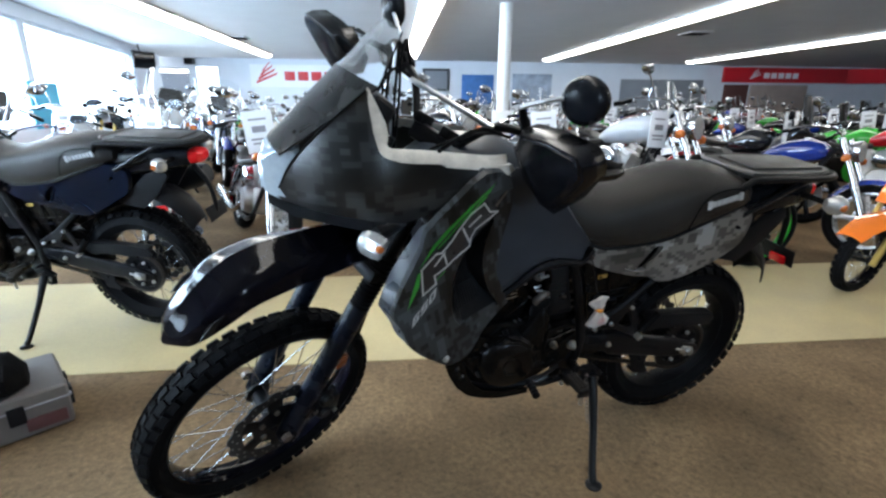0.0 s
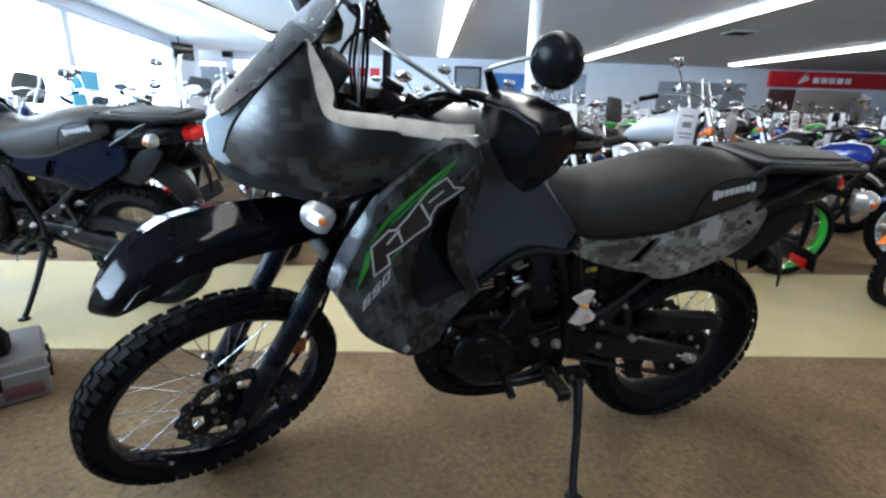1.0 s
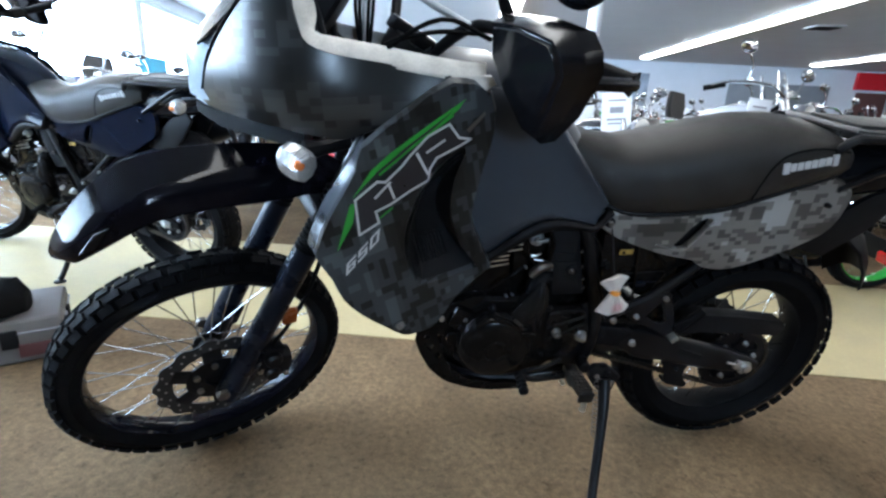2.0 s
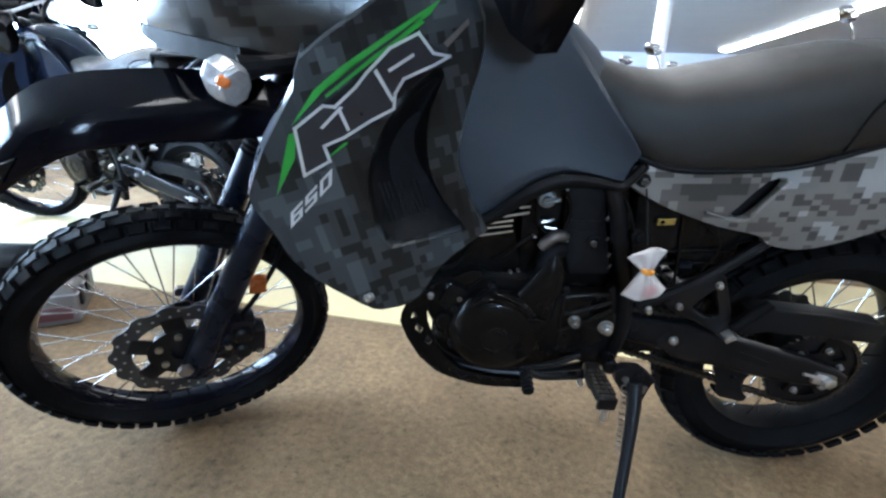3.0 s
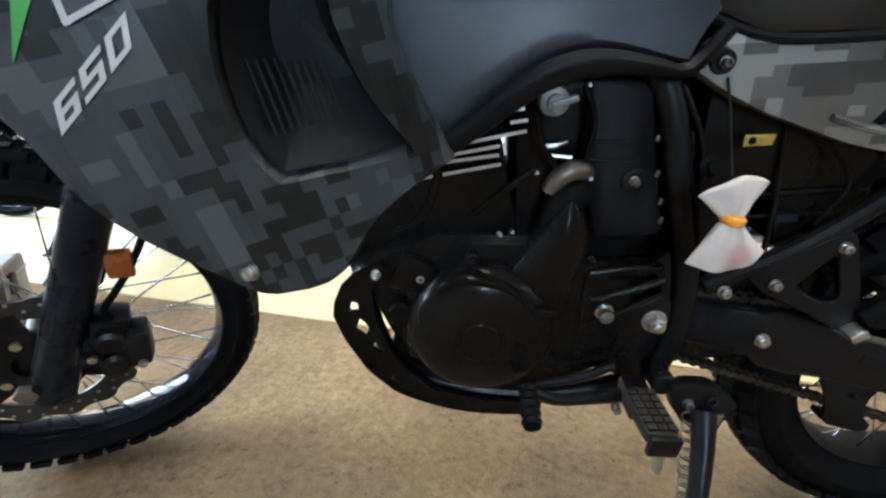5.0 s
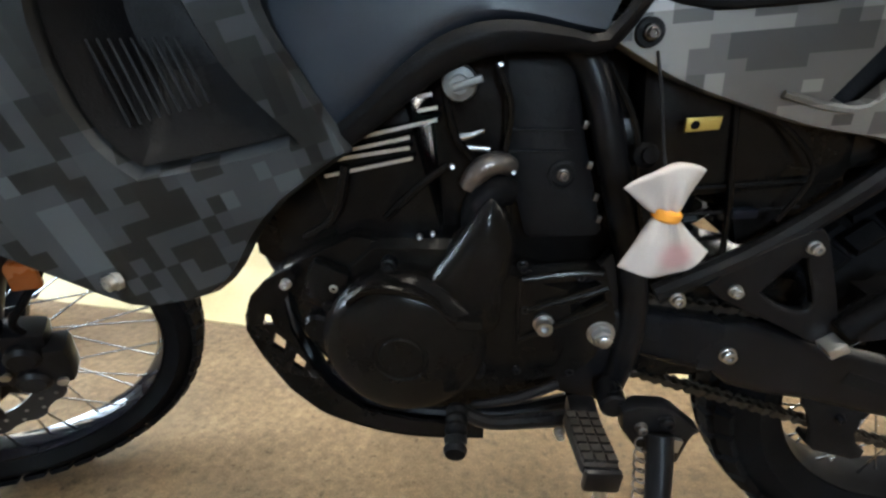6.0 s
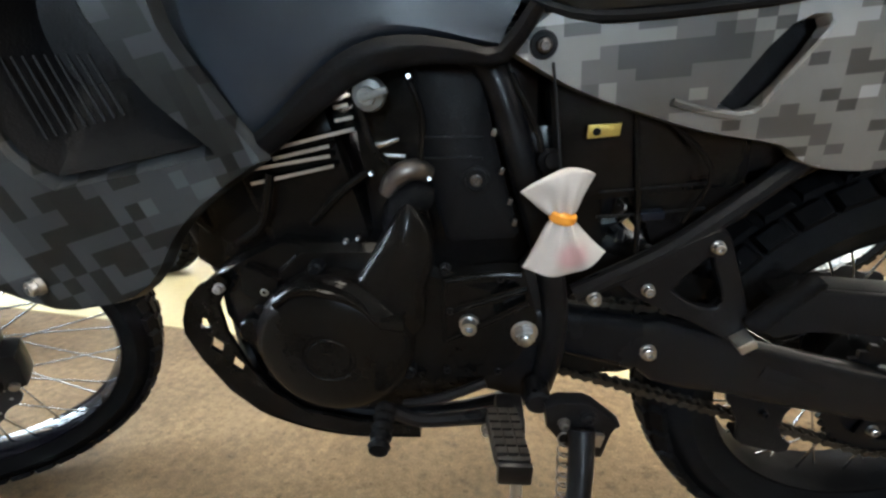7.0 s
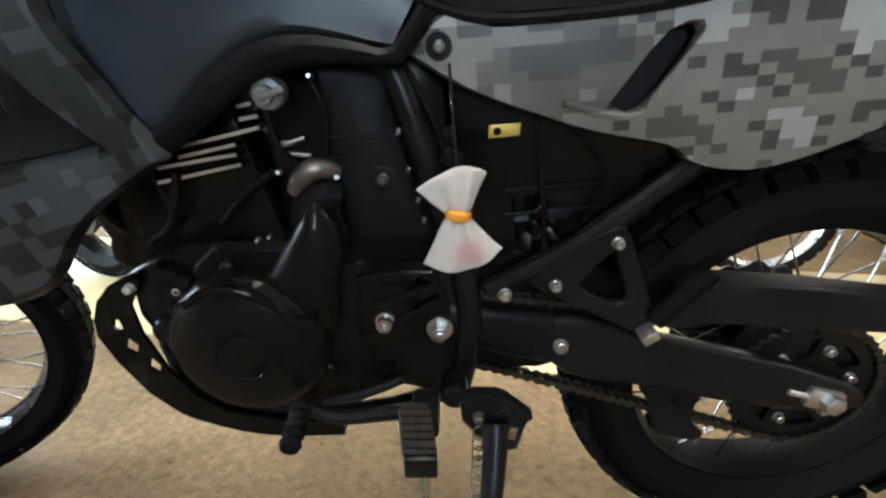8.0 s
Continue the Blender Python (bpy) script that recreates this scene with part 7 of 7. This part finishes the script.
    lathe(bm, [(-0.17, 0.06), (-0.165, 0.1), (-0.12, 0.12), (0.12, 0.12), (0.165, 0.1), (0.17, 0.06)], (0.0, 0, 0.42), (0, 1, 0), 28)
    en = part("engine", bm, ALLOY, b, "polished v-twin engine")
    for a, x0 in ((-24, -0.06), (24, 0.1)):
        bm = bmesh.new()
        box(bm, (0, 0, 0.09), (0.11, 0.13, 0.2))
        prof = []
        for i in range(7):
            z = 0.02 + 0.026 * i
            prof += [(z - 0.005, 0.058), (z - 0.005, 0.085), (z + 0.005, 0.085), (z + 0.005, 0.058)]
        lathe(bm, prof, (0, 0, 0), (0, 0, 1), 14)
        bm.transform(pose(x0, 0, 0.52, 0, a, 0))
        part("finned_cylinder", bm, ALLOY, en)
    bm = bmesh.new()
    lathe(bm, [(0.0, 0.09), (0.06, 0.09), (0.075, 0.07), (0.08, 0.0)], (-0.0, 0.1, 0.62), (0, 1, 0), 24)
    part("air_cleaner", bm, CHROME, b)
    bm = bmesh.new()
    for sy in (-1, 1):
        tube(bm, [(-0.45, 0, 0.92), (-0.3, sy * 0.05, 0.6), (-0.22, sy * 0.13, 0.3), (0.2, sy * 0.14, 0.27), (0.4, sy * 0.13, 0.4), (0.8, sy * 0.13, 0.34)], 0.018, 8, 3)
    part("frame", bm, BLKMETAL, b)
    bm = bmesh.new()
    loft(bm, [oval(1.16, 0.05, 0.52, 0.6, 3, 14), oval(1.2, 0.04, 0.53, 0.59, 3, 14)])
    part("tail_lamp", bm, REDL, b, "red tail lamp")
    bm = bmesh.new()
    tube(bm, [(0.0, -0.14, 0.3), (0.06, -0.3, 0.02)], [0.012, 0.014], 8)
    part("side_stand", bm, BLKMETAL, b)
    if screen:
        bm = bmesh.new()
        rows = []
        for i in range(6):
            t = i / 5
            rows.append([(-0.62 + 0.2 * t + 0.09 * abs(s) ** 2, (0.2 + 0.04 * math.sin(t * 3)) * s, 0.92 + 0.5 * t - 0.05 * t * abs(s) ** 3) for s in (-1, -0.6, -0.2, 0.2, 0.6, 1)])
        sheet(bm, rows, (0.004, 0, 0), 2, 1)
        ws = part("windshield", bm, CLEAR, b, "tall clear windshield with chrome edges")
        for sy in (-1, 1):
            bm = bmesh.new()
            tube(bm, [(-0.52, sy * 0.2, 0.93), (-0.43, sy * 0.24, 1.15), (-0.36, sy * 0.21, 1.34)], 0.011, 8)
            part("windshield_strut", bm, CHROME, ws)
    if bags:
        bm = bmesh.new()
        loft(bm, [[(0.66 + 0.05 * t + dx, w * (0.75 + 0.25 * math.sin(math.pi * t)), 0.92 + 0.3 * t) for dx, w in ((-0.035, -0.13), (0.0, -0.15), (0.035, -0.13), (0.035, 0.13), (0.0, 0.15), (-0.035, 0.13))] for t in (0, 0.15, 0.4, 0.7, 0.9, 1.0)])
        part("backrest", bm, VINYL, b, "black padded passenger backrest")
        for sy in (-1, 1):
            bm = bmesh.new()
            tube(bm, [(0.5, sy * 0.13, 0.62), (0.66, sy * 0.13, 0.78), (0.72, sy * 0.12, 1.05)], 0.009, 8, 3)
            part("backrest_stay", bm, CHROME, b)
        for sy in (-1, 1):
            bm = bmesh.new()
            box(bm, (0.86, sy * 0.26, 0.5), (0.42, 0.15, 0.28), bevel=0.05, seg=3)
            part("saddlebag", bm, VINYL, b, "black leather saddlebag")
    return b


def sport(label, m):
    b = thing("sport_motorcycle", label, "motorcycle", "sport bikes on display", m)
    F, Rr = (-0.7, 0, 0.3), (0.7, 0, 0.31)
    cast_wheel("front_wheel", b, F, 0.3, 0.058, 0.07, PANEL_BLK, 6)
    cast_wheel("rear_wheel", b, Rr, 0.31, 0.085, 0.08, PANEL_BLK, 6)
    bm = bmesh.new()
    arch(bm, F, 0.325, 0.065, 40, 150)
    part("front_mudguard", bm, BODY, b)
    for sy in (-1, 1):
        bm = bmesh.new()
        tube(bm, [(-0.71, sy * 0.1, 0.28), (-0.66, sy * 0.1, 0.4), (-0.43, sy * 0.1, 0.9)], [0.03, 0.028, 0.026], 12)
        part("fork_leg", bm, BRASS, b)
        bm = bmesh.new()
        shell(bm, [(-0.68, -0.06, 0.9), (-0.55, -0.17, 0.97), (-0.38, -0.2, 0.9), (-0.3, -0.22, 0.65), (-0.05, -0.2, 0.5), (-0.1, -0.17, 0.3), (-0.3, -0.15, 0.34), (-0.42, -0.18, 0.6), (-0.55, -0.16, 0.75)], 0.05, 0.006, side=sy)
        part("side_fairing", bm, BODY, b)
        bm = bmesh.new()
        tube(bm, [(-0.5, sy * 0.18, 0.98), (-0.5, sy * 0.28, 1.06)], 0.009, 8)
        lathe(bm, [(-0.03, 0.0), (-0.02, 0.04), (0.02, 0.05), (0.024, 0.0)], (-0.5, sy * 0.33, 1.08), (1, 0, 0), 14)
        part("mirror", bm, PANEL_BLK, b)
        bm = bmesh.new()
        tube(bm, [(-0.38, sy * 0.12, 0.9), (-0.36, sy * 0.28, 0.92), (-0.3, sy * 0.36, 0.9)], [0.012, 0.014, 0.017], 8)
        part("clip_on_bar", bm, RUBBER, b)
    bm = bmesh.new()
    sheet(bm, [[(-0.62 + 0.24 * t + 0.07 * s * s, 0.15 * s, 0.97 + 0.17 * t - 0.03 * s * s) for s in (-1, -0.5, 0, 0.5, 1)] for t in (0, 0.5, 1)], (0.003, 0, -0.002), 2, 2)
    part("windscreen", bm, SMOKE, b)
    bm = bmesh.new()
    loft(bm, [oval(x, w, z0, z1, 2.6, 20) for x, w, z0, z1 in ((-0.36, 0.06, 0.78, 0.88), (-0.28, 0.13, 0.7, 0.95), (-0.12, 0.15, 0.68, 0.97), (0.04, 0.12, 0.68, 0.88), (0.12, 0.07, 0.7, 0.82))])
    part("fuel_tank", bm, BODY, b)
    bm = bmesh.new()
    loft(bm, [oval(x, w, z0, z1, 2.8, 18) for x, w, z0, z1 in ((0.1, 0.08, 0.74, 0.8), (0.25, 0.13, 0.74, 0.82), (0.4, 0.12, 0.78, 0.86), (0.6, 0.1, 0.84, 0.93), (0.72, 0.05, 0.88, 0.93))])
    part("seat", bm, VINYL, b)
    bm = bmesh.new()
    loft(bm, [oval(x, w, z0, z1, 2.8, 18) for x, w, z0, z1 in ((0.3, 0.1, 0.68, 0.77), (0.55, 0.09, 0.75, 0.84), (0.82, 0.05, 0.86, 0.92))])
    tl = part("tail_cowl", bm, BODY, b)
    bm = bmesh.new()
    box(bm, (0.83, 0, 0.89), (0.03, 0.08, 0.04), bevel=0.008)
    part("tail_lamp", bm, REDL, tl)
    bm = bmesh.new()
    box(bm, (-0.02, 0, 0.45), (0.5, 0.26, 0.32), bevel=0.06, seg=3)
    part("engine", bm, ENGINE, b)
    bm = bmesh.new()
    tube(bm, [(0.0, 0.12, 0.25), (0.3, 0.17, 0.28), (0.5, 0.2, 0.42), (0.85, 0.21, 0.55)], [0.025, 0.03, 0.055, 0.055], 12, 3)
    part("exhaust_pipe", bm, STEEL, b)
    for sy in (-1, 1):
        bm = bmesh.new()
        tube(bm, [(0.2, sy * 0.1, 0.42), (0.72, sy * 0.12, 0.31)], [0.04, 0.025], 10)
        part("swing_arm", bm, ALLOY, b)
    bm = bmesh.new()
    tube(bm, [(0.05, -0.12, 0.3), (0.1, -0.27, 0.02)], 0.011, 8)
    part("side_stand", bm, BLKMETAL, b)
    return b


COL = {n: surface(n + "_paint", c, 0.12, var=0.05, bump=0, coat=0.8) for n, c in
       (("blue", (0.007, 0.022, 0.17)), ("red", (0.4, 0.01, 0.015)), ("black", (0.008, 0.008, 0.01)), ("silver", (0.4, 0.42, 0.45)),
        ("green", (0.03, 0.3, 0.03)), ("white", (0.7, 0.72, 0.74)), ("maroon", (0.12, 0.01, 0.015)), ("orange", (0.75, 0.16, 0.01)))}


def facing(u, v, deg, lean=8):
    """Stands a bike in the room; deg: the way its front points, from the room's right, anticlockwise."""
    return ROOM @ pose(u, v, 0, 0, 0, deg - 180) @ pose(0, 0, 0, lean, 0, 0)


protos = {
    "plain": cruiser("blue cruiser with chrome fork and cast wheels, on its stand", facing(3.12, 2.55, -64) @ Matrix.Scale(0.88, 4)),
    "wire": cruiser("black cruiser with wire wheels and chrome pipes", facing(4.05, 5.6, -58), wire=True),
    "screen": cruiser("red touring cruiser with clear windshield and saddlebags", facing(4.75, 3.0, -48), screen=True, bags=True),
    "sport": sport("green sport motorcycle with full fairing", facing(5.2, 3.9, -55)),
}
for n, c in (("plain", "blue"), ("wire", "black"), ("screen", "red"), ("sport", "green")):
    recolour(protos[n], {BODY.name: COL[c]})
rng = random.Random(5)
WORDS = {"plain": "%s cruiser with chrome fork and cast wheels, in a display row", "wire": "%s cruiser with wire wheels and chrome pipes, in a display row",
         "screen": "%s touring cruiser with clear windshield, in a display row", "sport": "%s sport motorcycle with full fairing, in a display row"}
tag_spots = []


def stand(kind, colour, u, v, deg):
    o = copy_thing(protos[kind], facing(u, v, deg, rng.uniform(5, 10)) @ Matrix.Scale(rng.uniform(0.94, 1.07), 4))
    tagged(o, WORDS[kind] % colour)
    return recolour(o, {c.name: COL[colour] for c in [BODY, *COL.values()]})


TAKEN = [(3.12, 2.55), (4.05, 5.6), (4.75, 3.0), (5.2, 3.9)]
# the near rows by hand, the far ones in even ranks
for kind, colour, u, v, deg in (
        ("plain", "black", 0.75, 3.0, -60), ("wire", "silver", 1.75, 2.95, -56), ("plain", "black", -0.3, 2.75, -64), ("sport", "black", 3.55, 3.6, -52),
        ("plain", "red", -1.5, 2.6, -64), ("plain", "black", -2.25, 2.75, 116), ("plain", "blue", -3.5, 3.6, 110), ("screen", "blue", -4.4, 3.6, -60), ("plain", "blue", -5.4, 3.9, -62),
        ("sport", "green", 6.3, 3.1, -48), ("plain", "black", 7.4, 3.2, -52), ("screen", "black", 8.6, 3.4, -55), ("wire", "blue", 9.8, 3.6, -55),
        ("plain", "maroon", 11.0, 3.8, -52), ("screen", "red", 2.6, 4.4, -58), ("plain", "blue", 1.2, 4.6, -60), ("wire", "black", 0.1, 4.7, -62), ("sport", "red", -1.0, 4.8, -64),
        ("plain", "maroon", -2.1, 4.9, -60), ("screen", "black", -3.3, 5.1, -66), ("wire", "blue", -4.5, 5.3, -60), ("plain", "green", 5.9, 5.0, -60), ("screen", "blue", 7.1, 5.0, -54), ("sport", "black", 8.4, 5.1, -56), ("plain", "red", 9.7, 5.3, -55), ("wire", "black", 11.0, 5.5, -55)):
    stand(kind, colour, u, v, deg)
    TAKEN.append((u, v))
kinds = ["plain", "wire", "plain", "screen", "sport", "wire", "plain", "screen"]
paints = ["black", "black", "red", "blue", "black", "maroon", "green", "blue"]
for row, v0 in enumerate((6.7, 8.4, 10.2, 12.2, 14.4)):
    u = -5.6 - 0.25 * row
    while u < 13.5 + row * 0.7:
        if abs(u - 1.48) > 0.75 or row > 1:
            uu, vv = u + rng.uniform(-0.1, 0.1), v0 + rng.uniform(-0.2, 0.2)
            if all((uu - a) ** 2 + (vv - b) ** 2 > 0.5 for a, b in TAKEN):
                stand(rng.choice(kinds), rng.choice(paints), uu, vv, rng.uniform(-75, -52))
                if rng.random() < 0.3:
                    tag_spots.append((uu, vv))
        u += 1.22 + rng.uniform(-0.05, 0.1)

# price cards hung on handlebars
for u, v in [(0.75, 3.0), (1.75, 2.95), (2.6, 4.4), (4.75, 3.0), (3.55, 3.6), (-1.5, 2.6), (-2.65, 3.47), (5.9, 5.0), (-4.5, 5.3), (7.4, 3.2), (8.6, 3.4)] + tag_spots:
    hx, hy = u + 0.42 * math.cos(radians(-58)), v + 0.42 * math.sin(radians(-58))
    pc = thing("price_card", "white printed price card hung on a handlebar", "price card", "price cards", ROOM @ pose(hx, hy - 0.08, 0.99, rng.uniform(-6, 8), rng.uniform(-7, 7), rng.uniform(-25, 25)))
    bm = bmesh.new()
    box(bm, (0, 0, 0), (0.22, 0.004, 0.3), bevel=0.001)
    card = part("card", bm, PAPER, pc)
    for z, w, h in ((0.02, 0.1, 0.045), (-0.05, 0.14, 0.014), (-0.08, 0.12, 0.012), (0.09, 0.13, 0.012)):
        bm = bmesh.new()
        box(bm, (0, -0.003, z), (w, 0.002, h))
        part("print_bar", bm, INK, card)
    bm = bmesh.new()
    tube(bm, [(-0.04, 0, 0.148), (0, 0.01, 0.2), (0.04, 0, 0.148)], 0.002, 5)
    part("tie", bm, RUBBER, pc)

# ---- the small orange dirt bike beside the aisle ----
ORANGE = COL["orange"]
mini = thing("mini_dirt_bike", "small orange dirt bike with knobbly tyres beside the aisle", "motorcycle", m=ROOM @ pose(3.21, 1.375, 0, 0, 0, 20) @ pose(0, 0, 0, 8, 0, 0))
MS = Matrix.Translation((-0.5, 0, 0)) @ Matrix.Rotation(radians(-5), 4, Vector((0.4, 0, 0.9))) @ Matrix.Translation((0.5, 0, 0))
wire_wheel("front_wheel", mini, (-0.52, 0, 0.24), 0.24, 0.035, 0.06, GLOSS, 0.03, MS, 30, [(-0.026, 30, 0.018), (0, 0, 0.018), (0.026, -30, 0.018)], 24, "wire wheel with black rim")
wire_wheel("rear_wheel", mini, (0.5, 0, 0.22), 0.22, 0.04, 0.06, GLOSS, 0.03, Matrix.Identity(4), 28, [(-0.03, 30, 0.02), (0, 0, 0.02), (0.03, -30, 0.02)], 24, "wire wheel with black rim")
for sy in (-1, 1):
    bm = bmesh.new()
    tube(bm, [(-0.53, sy * 0.075, 0.22), (-0.46, sy * 0.075, 0.4)], 0.02, 10)
    tube(bm, [(-0.46, sy * 0.075, 0.4), (-0.32, sy * 0.075, 0.74)], 0.016, 10)
    bm.transform(MS)
    part("fork_leg", bm, BRASS, mini, "gold fork leg")
bm = bmesh.new()
sheet(bm, [[(-0.74 + 0.1 * i, 0.075 * s + 0.012 * i * s * (1 if i < 3 else 0), 0.42 + 0.06 * i - 0.006 * i * i - 0.02 * s * s) for s in (-1, -0.5, 0, 0.5, 1)] for i in range(6)], (0, 0, -0.004), 2, 2)
bm.transform(MS)
part("front_mudguard", bm, ORANGE, mini)
bm = bmesh.new()
box(bm, (-0.42, 0, 0.68), (0.02, 0.16, 0.17), (0, 24, 0), 0.008)
bm.transform(MS)
part("number_board", bm, ORANGE, mini)
bm = bmesh.new()
tube(bm, [(-0.2, -0.3, 0.82), (-0.26, -0.12, 0.82), (-0.31, 0, 0.76), (-0.26, 0.12, 0.82), (-0.2, 0.3, 0.82)], 0.011, 10, 3)
bm.transform(MS)
part("handlebar", bm, BLKMETAL, mini)
bm = bmesh.new()
loft(bm, [oval(x, w, z0, z1, 2.8, 16) for x, w, z0, z1 in ((-0.3, 0.05, 0.55, 0.65), (-0.2, 0.11, 0.45, 0.66), (-0.02, 0.1, 0.42, 0.62), (0.1, 0.06, 0.5, 0.6))])
part("tank_shroud", bm, ORANGE, mini)
bm = bmesh.new()
loft(bm, [oval(x, w, z0, z1, 2.8, 16) for x, w, z0, z1 in ((-0.12, 0.05, 0.58, 0.64), (0.05, 0.08, 0.56, 0.62), (0.35, 0.08, 0.57, 0.63), (0.5, 0.05, 0.6, 0.64))])
part("seat", bm, VINYL, mini)
bm = bmesh.new()
sheet(bm, [[(0.3 + 0.1 * i, 0.06 * s, 0.57 + 0.035 * i - 0.02 * s * s) for s in (-1, 0, 1)] for i in range(5)], (0, 0, -0.004), 2, 2)
part("rear_mudguard", bm, ORANGE, mini)
bm = bmesh.new()
box(bm, (-0.05, 0, 0.33), (0.26, 0.16, 0.2), bevel=0.04, seg=3)
part("engine", bm, ALLOY, mini)
bm = bmesh.new()
for sy in (-1, 1):
    tube(bm, [(-0.3, 0, 0.68), (-0.22, sy * 0.05, 0.35), (-0.1, sy * 0.07, 0.2), (0.15, sy * 0.07, 0.22), (0.2, sy * 0.06, 0.52), (0.45, sy * 0.05, 0.58)], 0.012, 8, 3)
    tube(bm, [(0.15, sy * 0.06, 0.28), (0.5, sy * 0.07, 0.22)], 0.016, 8)
part("frame", bm, BLKMETAL, mini)
bm = bmesh.new()
tube(bm, [(0.05, -0.08, 0.25), (0.1, -0.2, 0.03)], 0.008, 8)
part("side_stand", bm, BLKMETAL, mini)

# small black bike with green rims, past the aisle
gm = thing("mini_sport_bike", "small black sport bike with a green rear rim beside the aisle", "motorcycle", m=ROOM @ pose(1.87, 1.69, 0, 0, 0, 6) @ pose(0, 0, 0, 7, 0, 0))
wire_wheel("front_wheel", gm, (-0.56, 0, 0.3), 0.3, 0.045, 0.06, SILVER, 0.035, Matrix.Identity(4), 30, [(-0.02, 20, 0.02), (0.02, -20, 0.02)], 12, "wheel with pale rim")
wire_wheel("rear_wheel", gm, (0.56, 0, 0.3), 0.3, 0.055, 0.065, COL["green"], 0.035, Matrix.Identity(4), 30, [(-0.02, 20, 0.02), (0.02, -20, 0.02)], 12, "wheel with green rim")
bm = bmesh.new()
arch(bm, (-0.56, 0, 0.29), 0.32, 0.055, 50, 150)
part("front_mudguard", bm, PANEL_BLK, gm)
for sy in (-1, 1):
    bm = bmesh.new()
    tube(bm, [(-0.57, sy * 0.08, 0.27), (-0.36, sy * 0.08, 0.76)], 0.022, 10)
    part("fork_leg", bm, BLKMETAL, gm)
bm = bmesh.new()
loft(bm, [oval(x, w, z0, z1, 2.6, 18) for x, w, z0, z1 in ((-0.52, 0.06, 0.62, 0.72), (-0.4, 0.13, 0.5, 0.8), (-0.15, 0.15, 0.36, 0.76), (0.08, 0.12, 0.42, 0.68), (0.2, 0.08, 0.5, 0.62))])
part("body_fairing", bm, PANEL_BLK, gm)
bm = bmesh.new()
loft(bm, [oval(x, w, z0, z1, 2.8, 18) for x, w, z0, z1 in ((0.1, 0.06, 0.58, 0.64), (0.25, 0.1, 0.58, 0.65), (0.5, 0.08, 0.64, 0.72), (0.66, 0.04, 0.7, 0.74))])
part("seat", bm, VINYL, gm)
bm = bmesh.new()
box(bm, (0.0, 0, 0.32), (0.36, 0.18, 0.22), bevel=0.05, seg=3)
part("engine", bm, ENGINE, gm)
bm = bmesh.new()
tube(bm, [(-0.3, -0.28, 0.82), (-0.36, -0.1, 0.8), (-0.37, 0.1, 0.8), (-0.3, 0.28, 0.82)], 0.012, 8, 3)
part("handlebar", bm, BLKMETAL, gm)
bm = bmesh.new()
tube(bm, [(0.15, 0.08, 0.33), (0.56, 0.09, 0.28)], 0.02, 8)
tube(bm, [(0.15, -0.08, 0.33), (0.56, -0.09, 0.28)], 0.02, 8)
part("swing_arm", bm, BLKMETAL, gm)
bm = bmesh.new()
tube(bm, [(0.05, -0.1, 0.25), (0.08, -0.22, 0.02)], 0.009, 8)
part("side_stand", bm, BLKMETAL, gm)

# ---- case on the carpet ----
case = thing("soft_case", "beige vinyl case with dark clasps on the carpet", "case", m=pose(-1.81, 0.54, 0, 0, 0, 28))
bm = bmesh.new()
box(bm, (0, 0, 0.085), (0.56, 0.34, 0.17), bevel=0.02, seg=3)
part("body", bm, CASEM, case)
bm = bmesh.new()
tube(bm, [(-0.28, -0.172, 0.12), (0.28, -0.172, 0.12)], 0.004, 6)
tube(bm, [(0.282, -0.17, 0.12), (0.282, 0.17, 0.12)], 0.004, 6)
part("seam", bm, INK, case)
for x, y, r in ((0.12, -0.172, 0), (-0.12, -0.172, 0), (0.285, 0.0, 90), (0.285, -0.12, 90)):
    bm = bmesh.new()
    box(bm, (x, y, 0.1), (0.05, 0.014, 0.07), (0, 0, r), 0.005)
    part("clasp", bm, PLASTIC, case)
bm = bmesh.new()
box(bm, (0.2, -0.174, 0.05), (0.12, 0.008, 0.05), bevel=0.003)
part("dark_patch", bm, surface("dark_red_patch", (0.07, 0.02, 0.02), 0.5), case)
pad = thing("black_pad", "soft black bag lying on the beige case", "bag", m=pose(-1.82, 0.5, 0.17, 0, 0, 20))
bm = bmesh.new()
loft(bm, [oval(x, w, 0.0, h, 3, 18) for x, w, h in ((-0.22, 0.05, 0.06), (-0.18, 0.13, 0.11), (0, 0.15, 0.12), (0.16, 0.13, 0.11), (0.21, 0.05, 0.07))])
part("body", bm, RUBBER, pad)
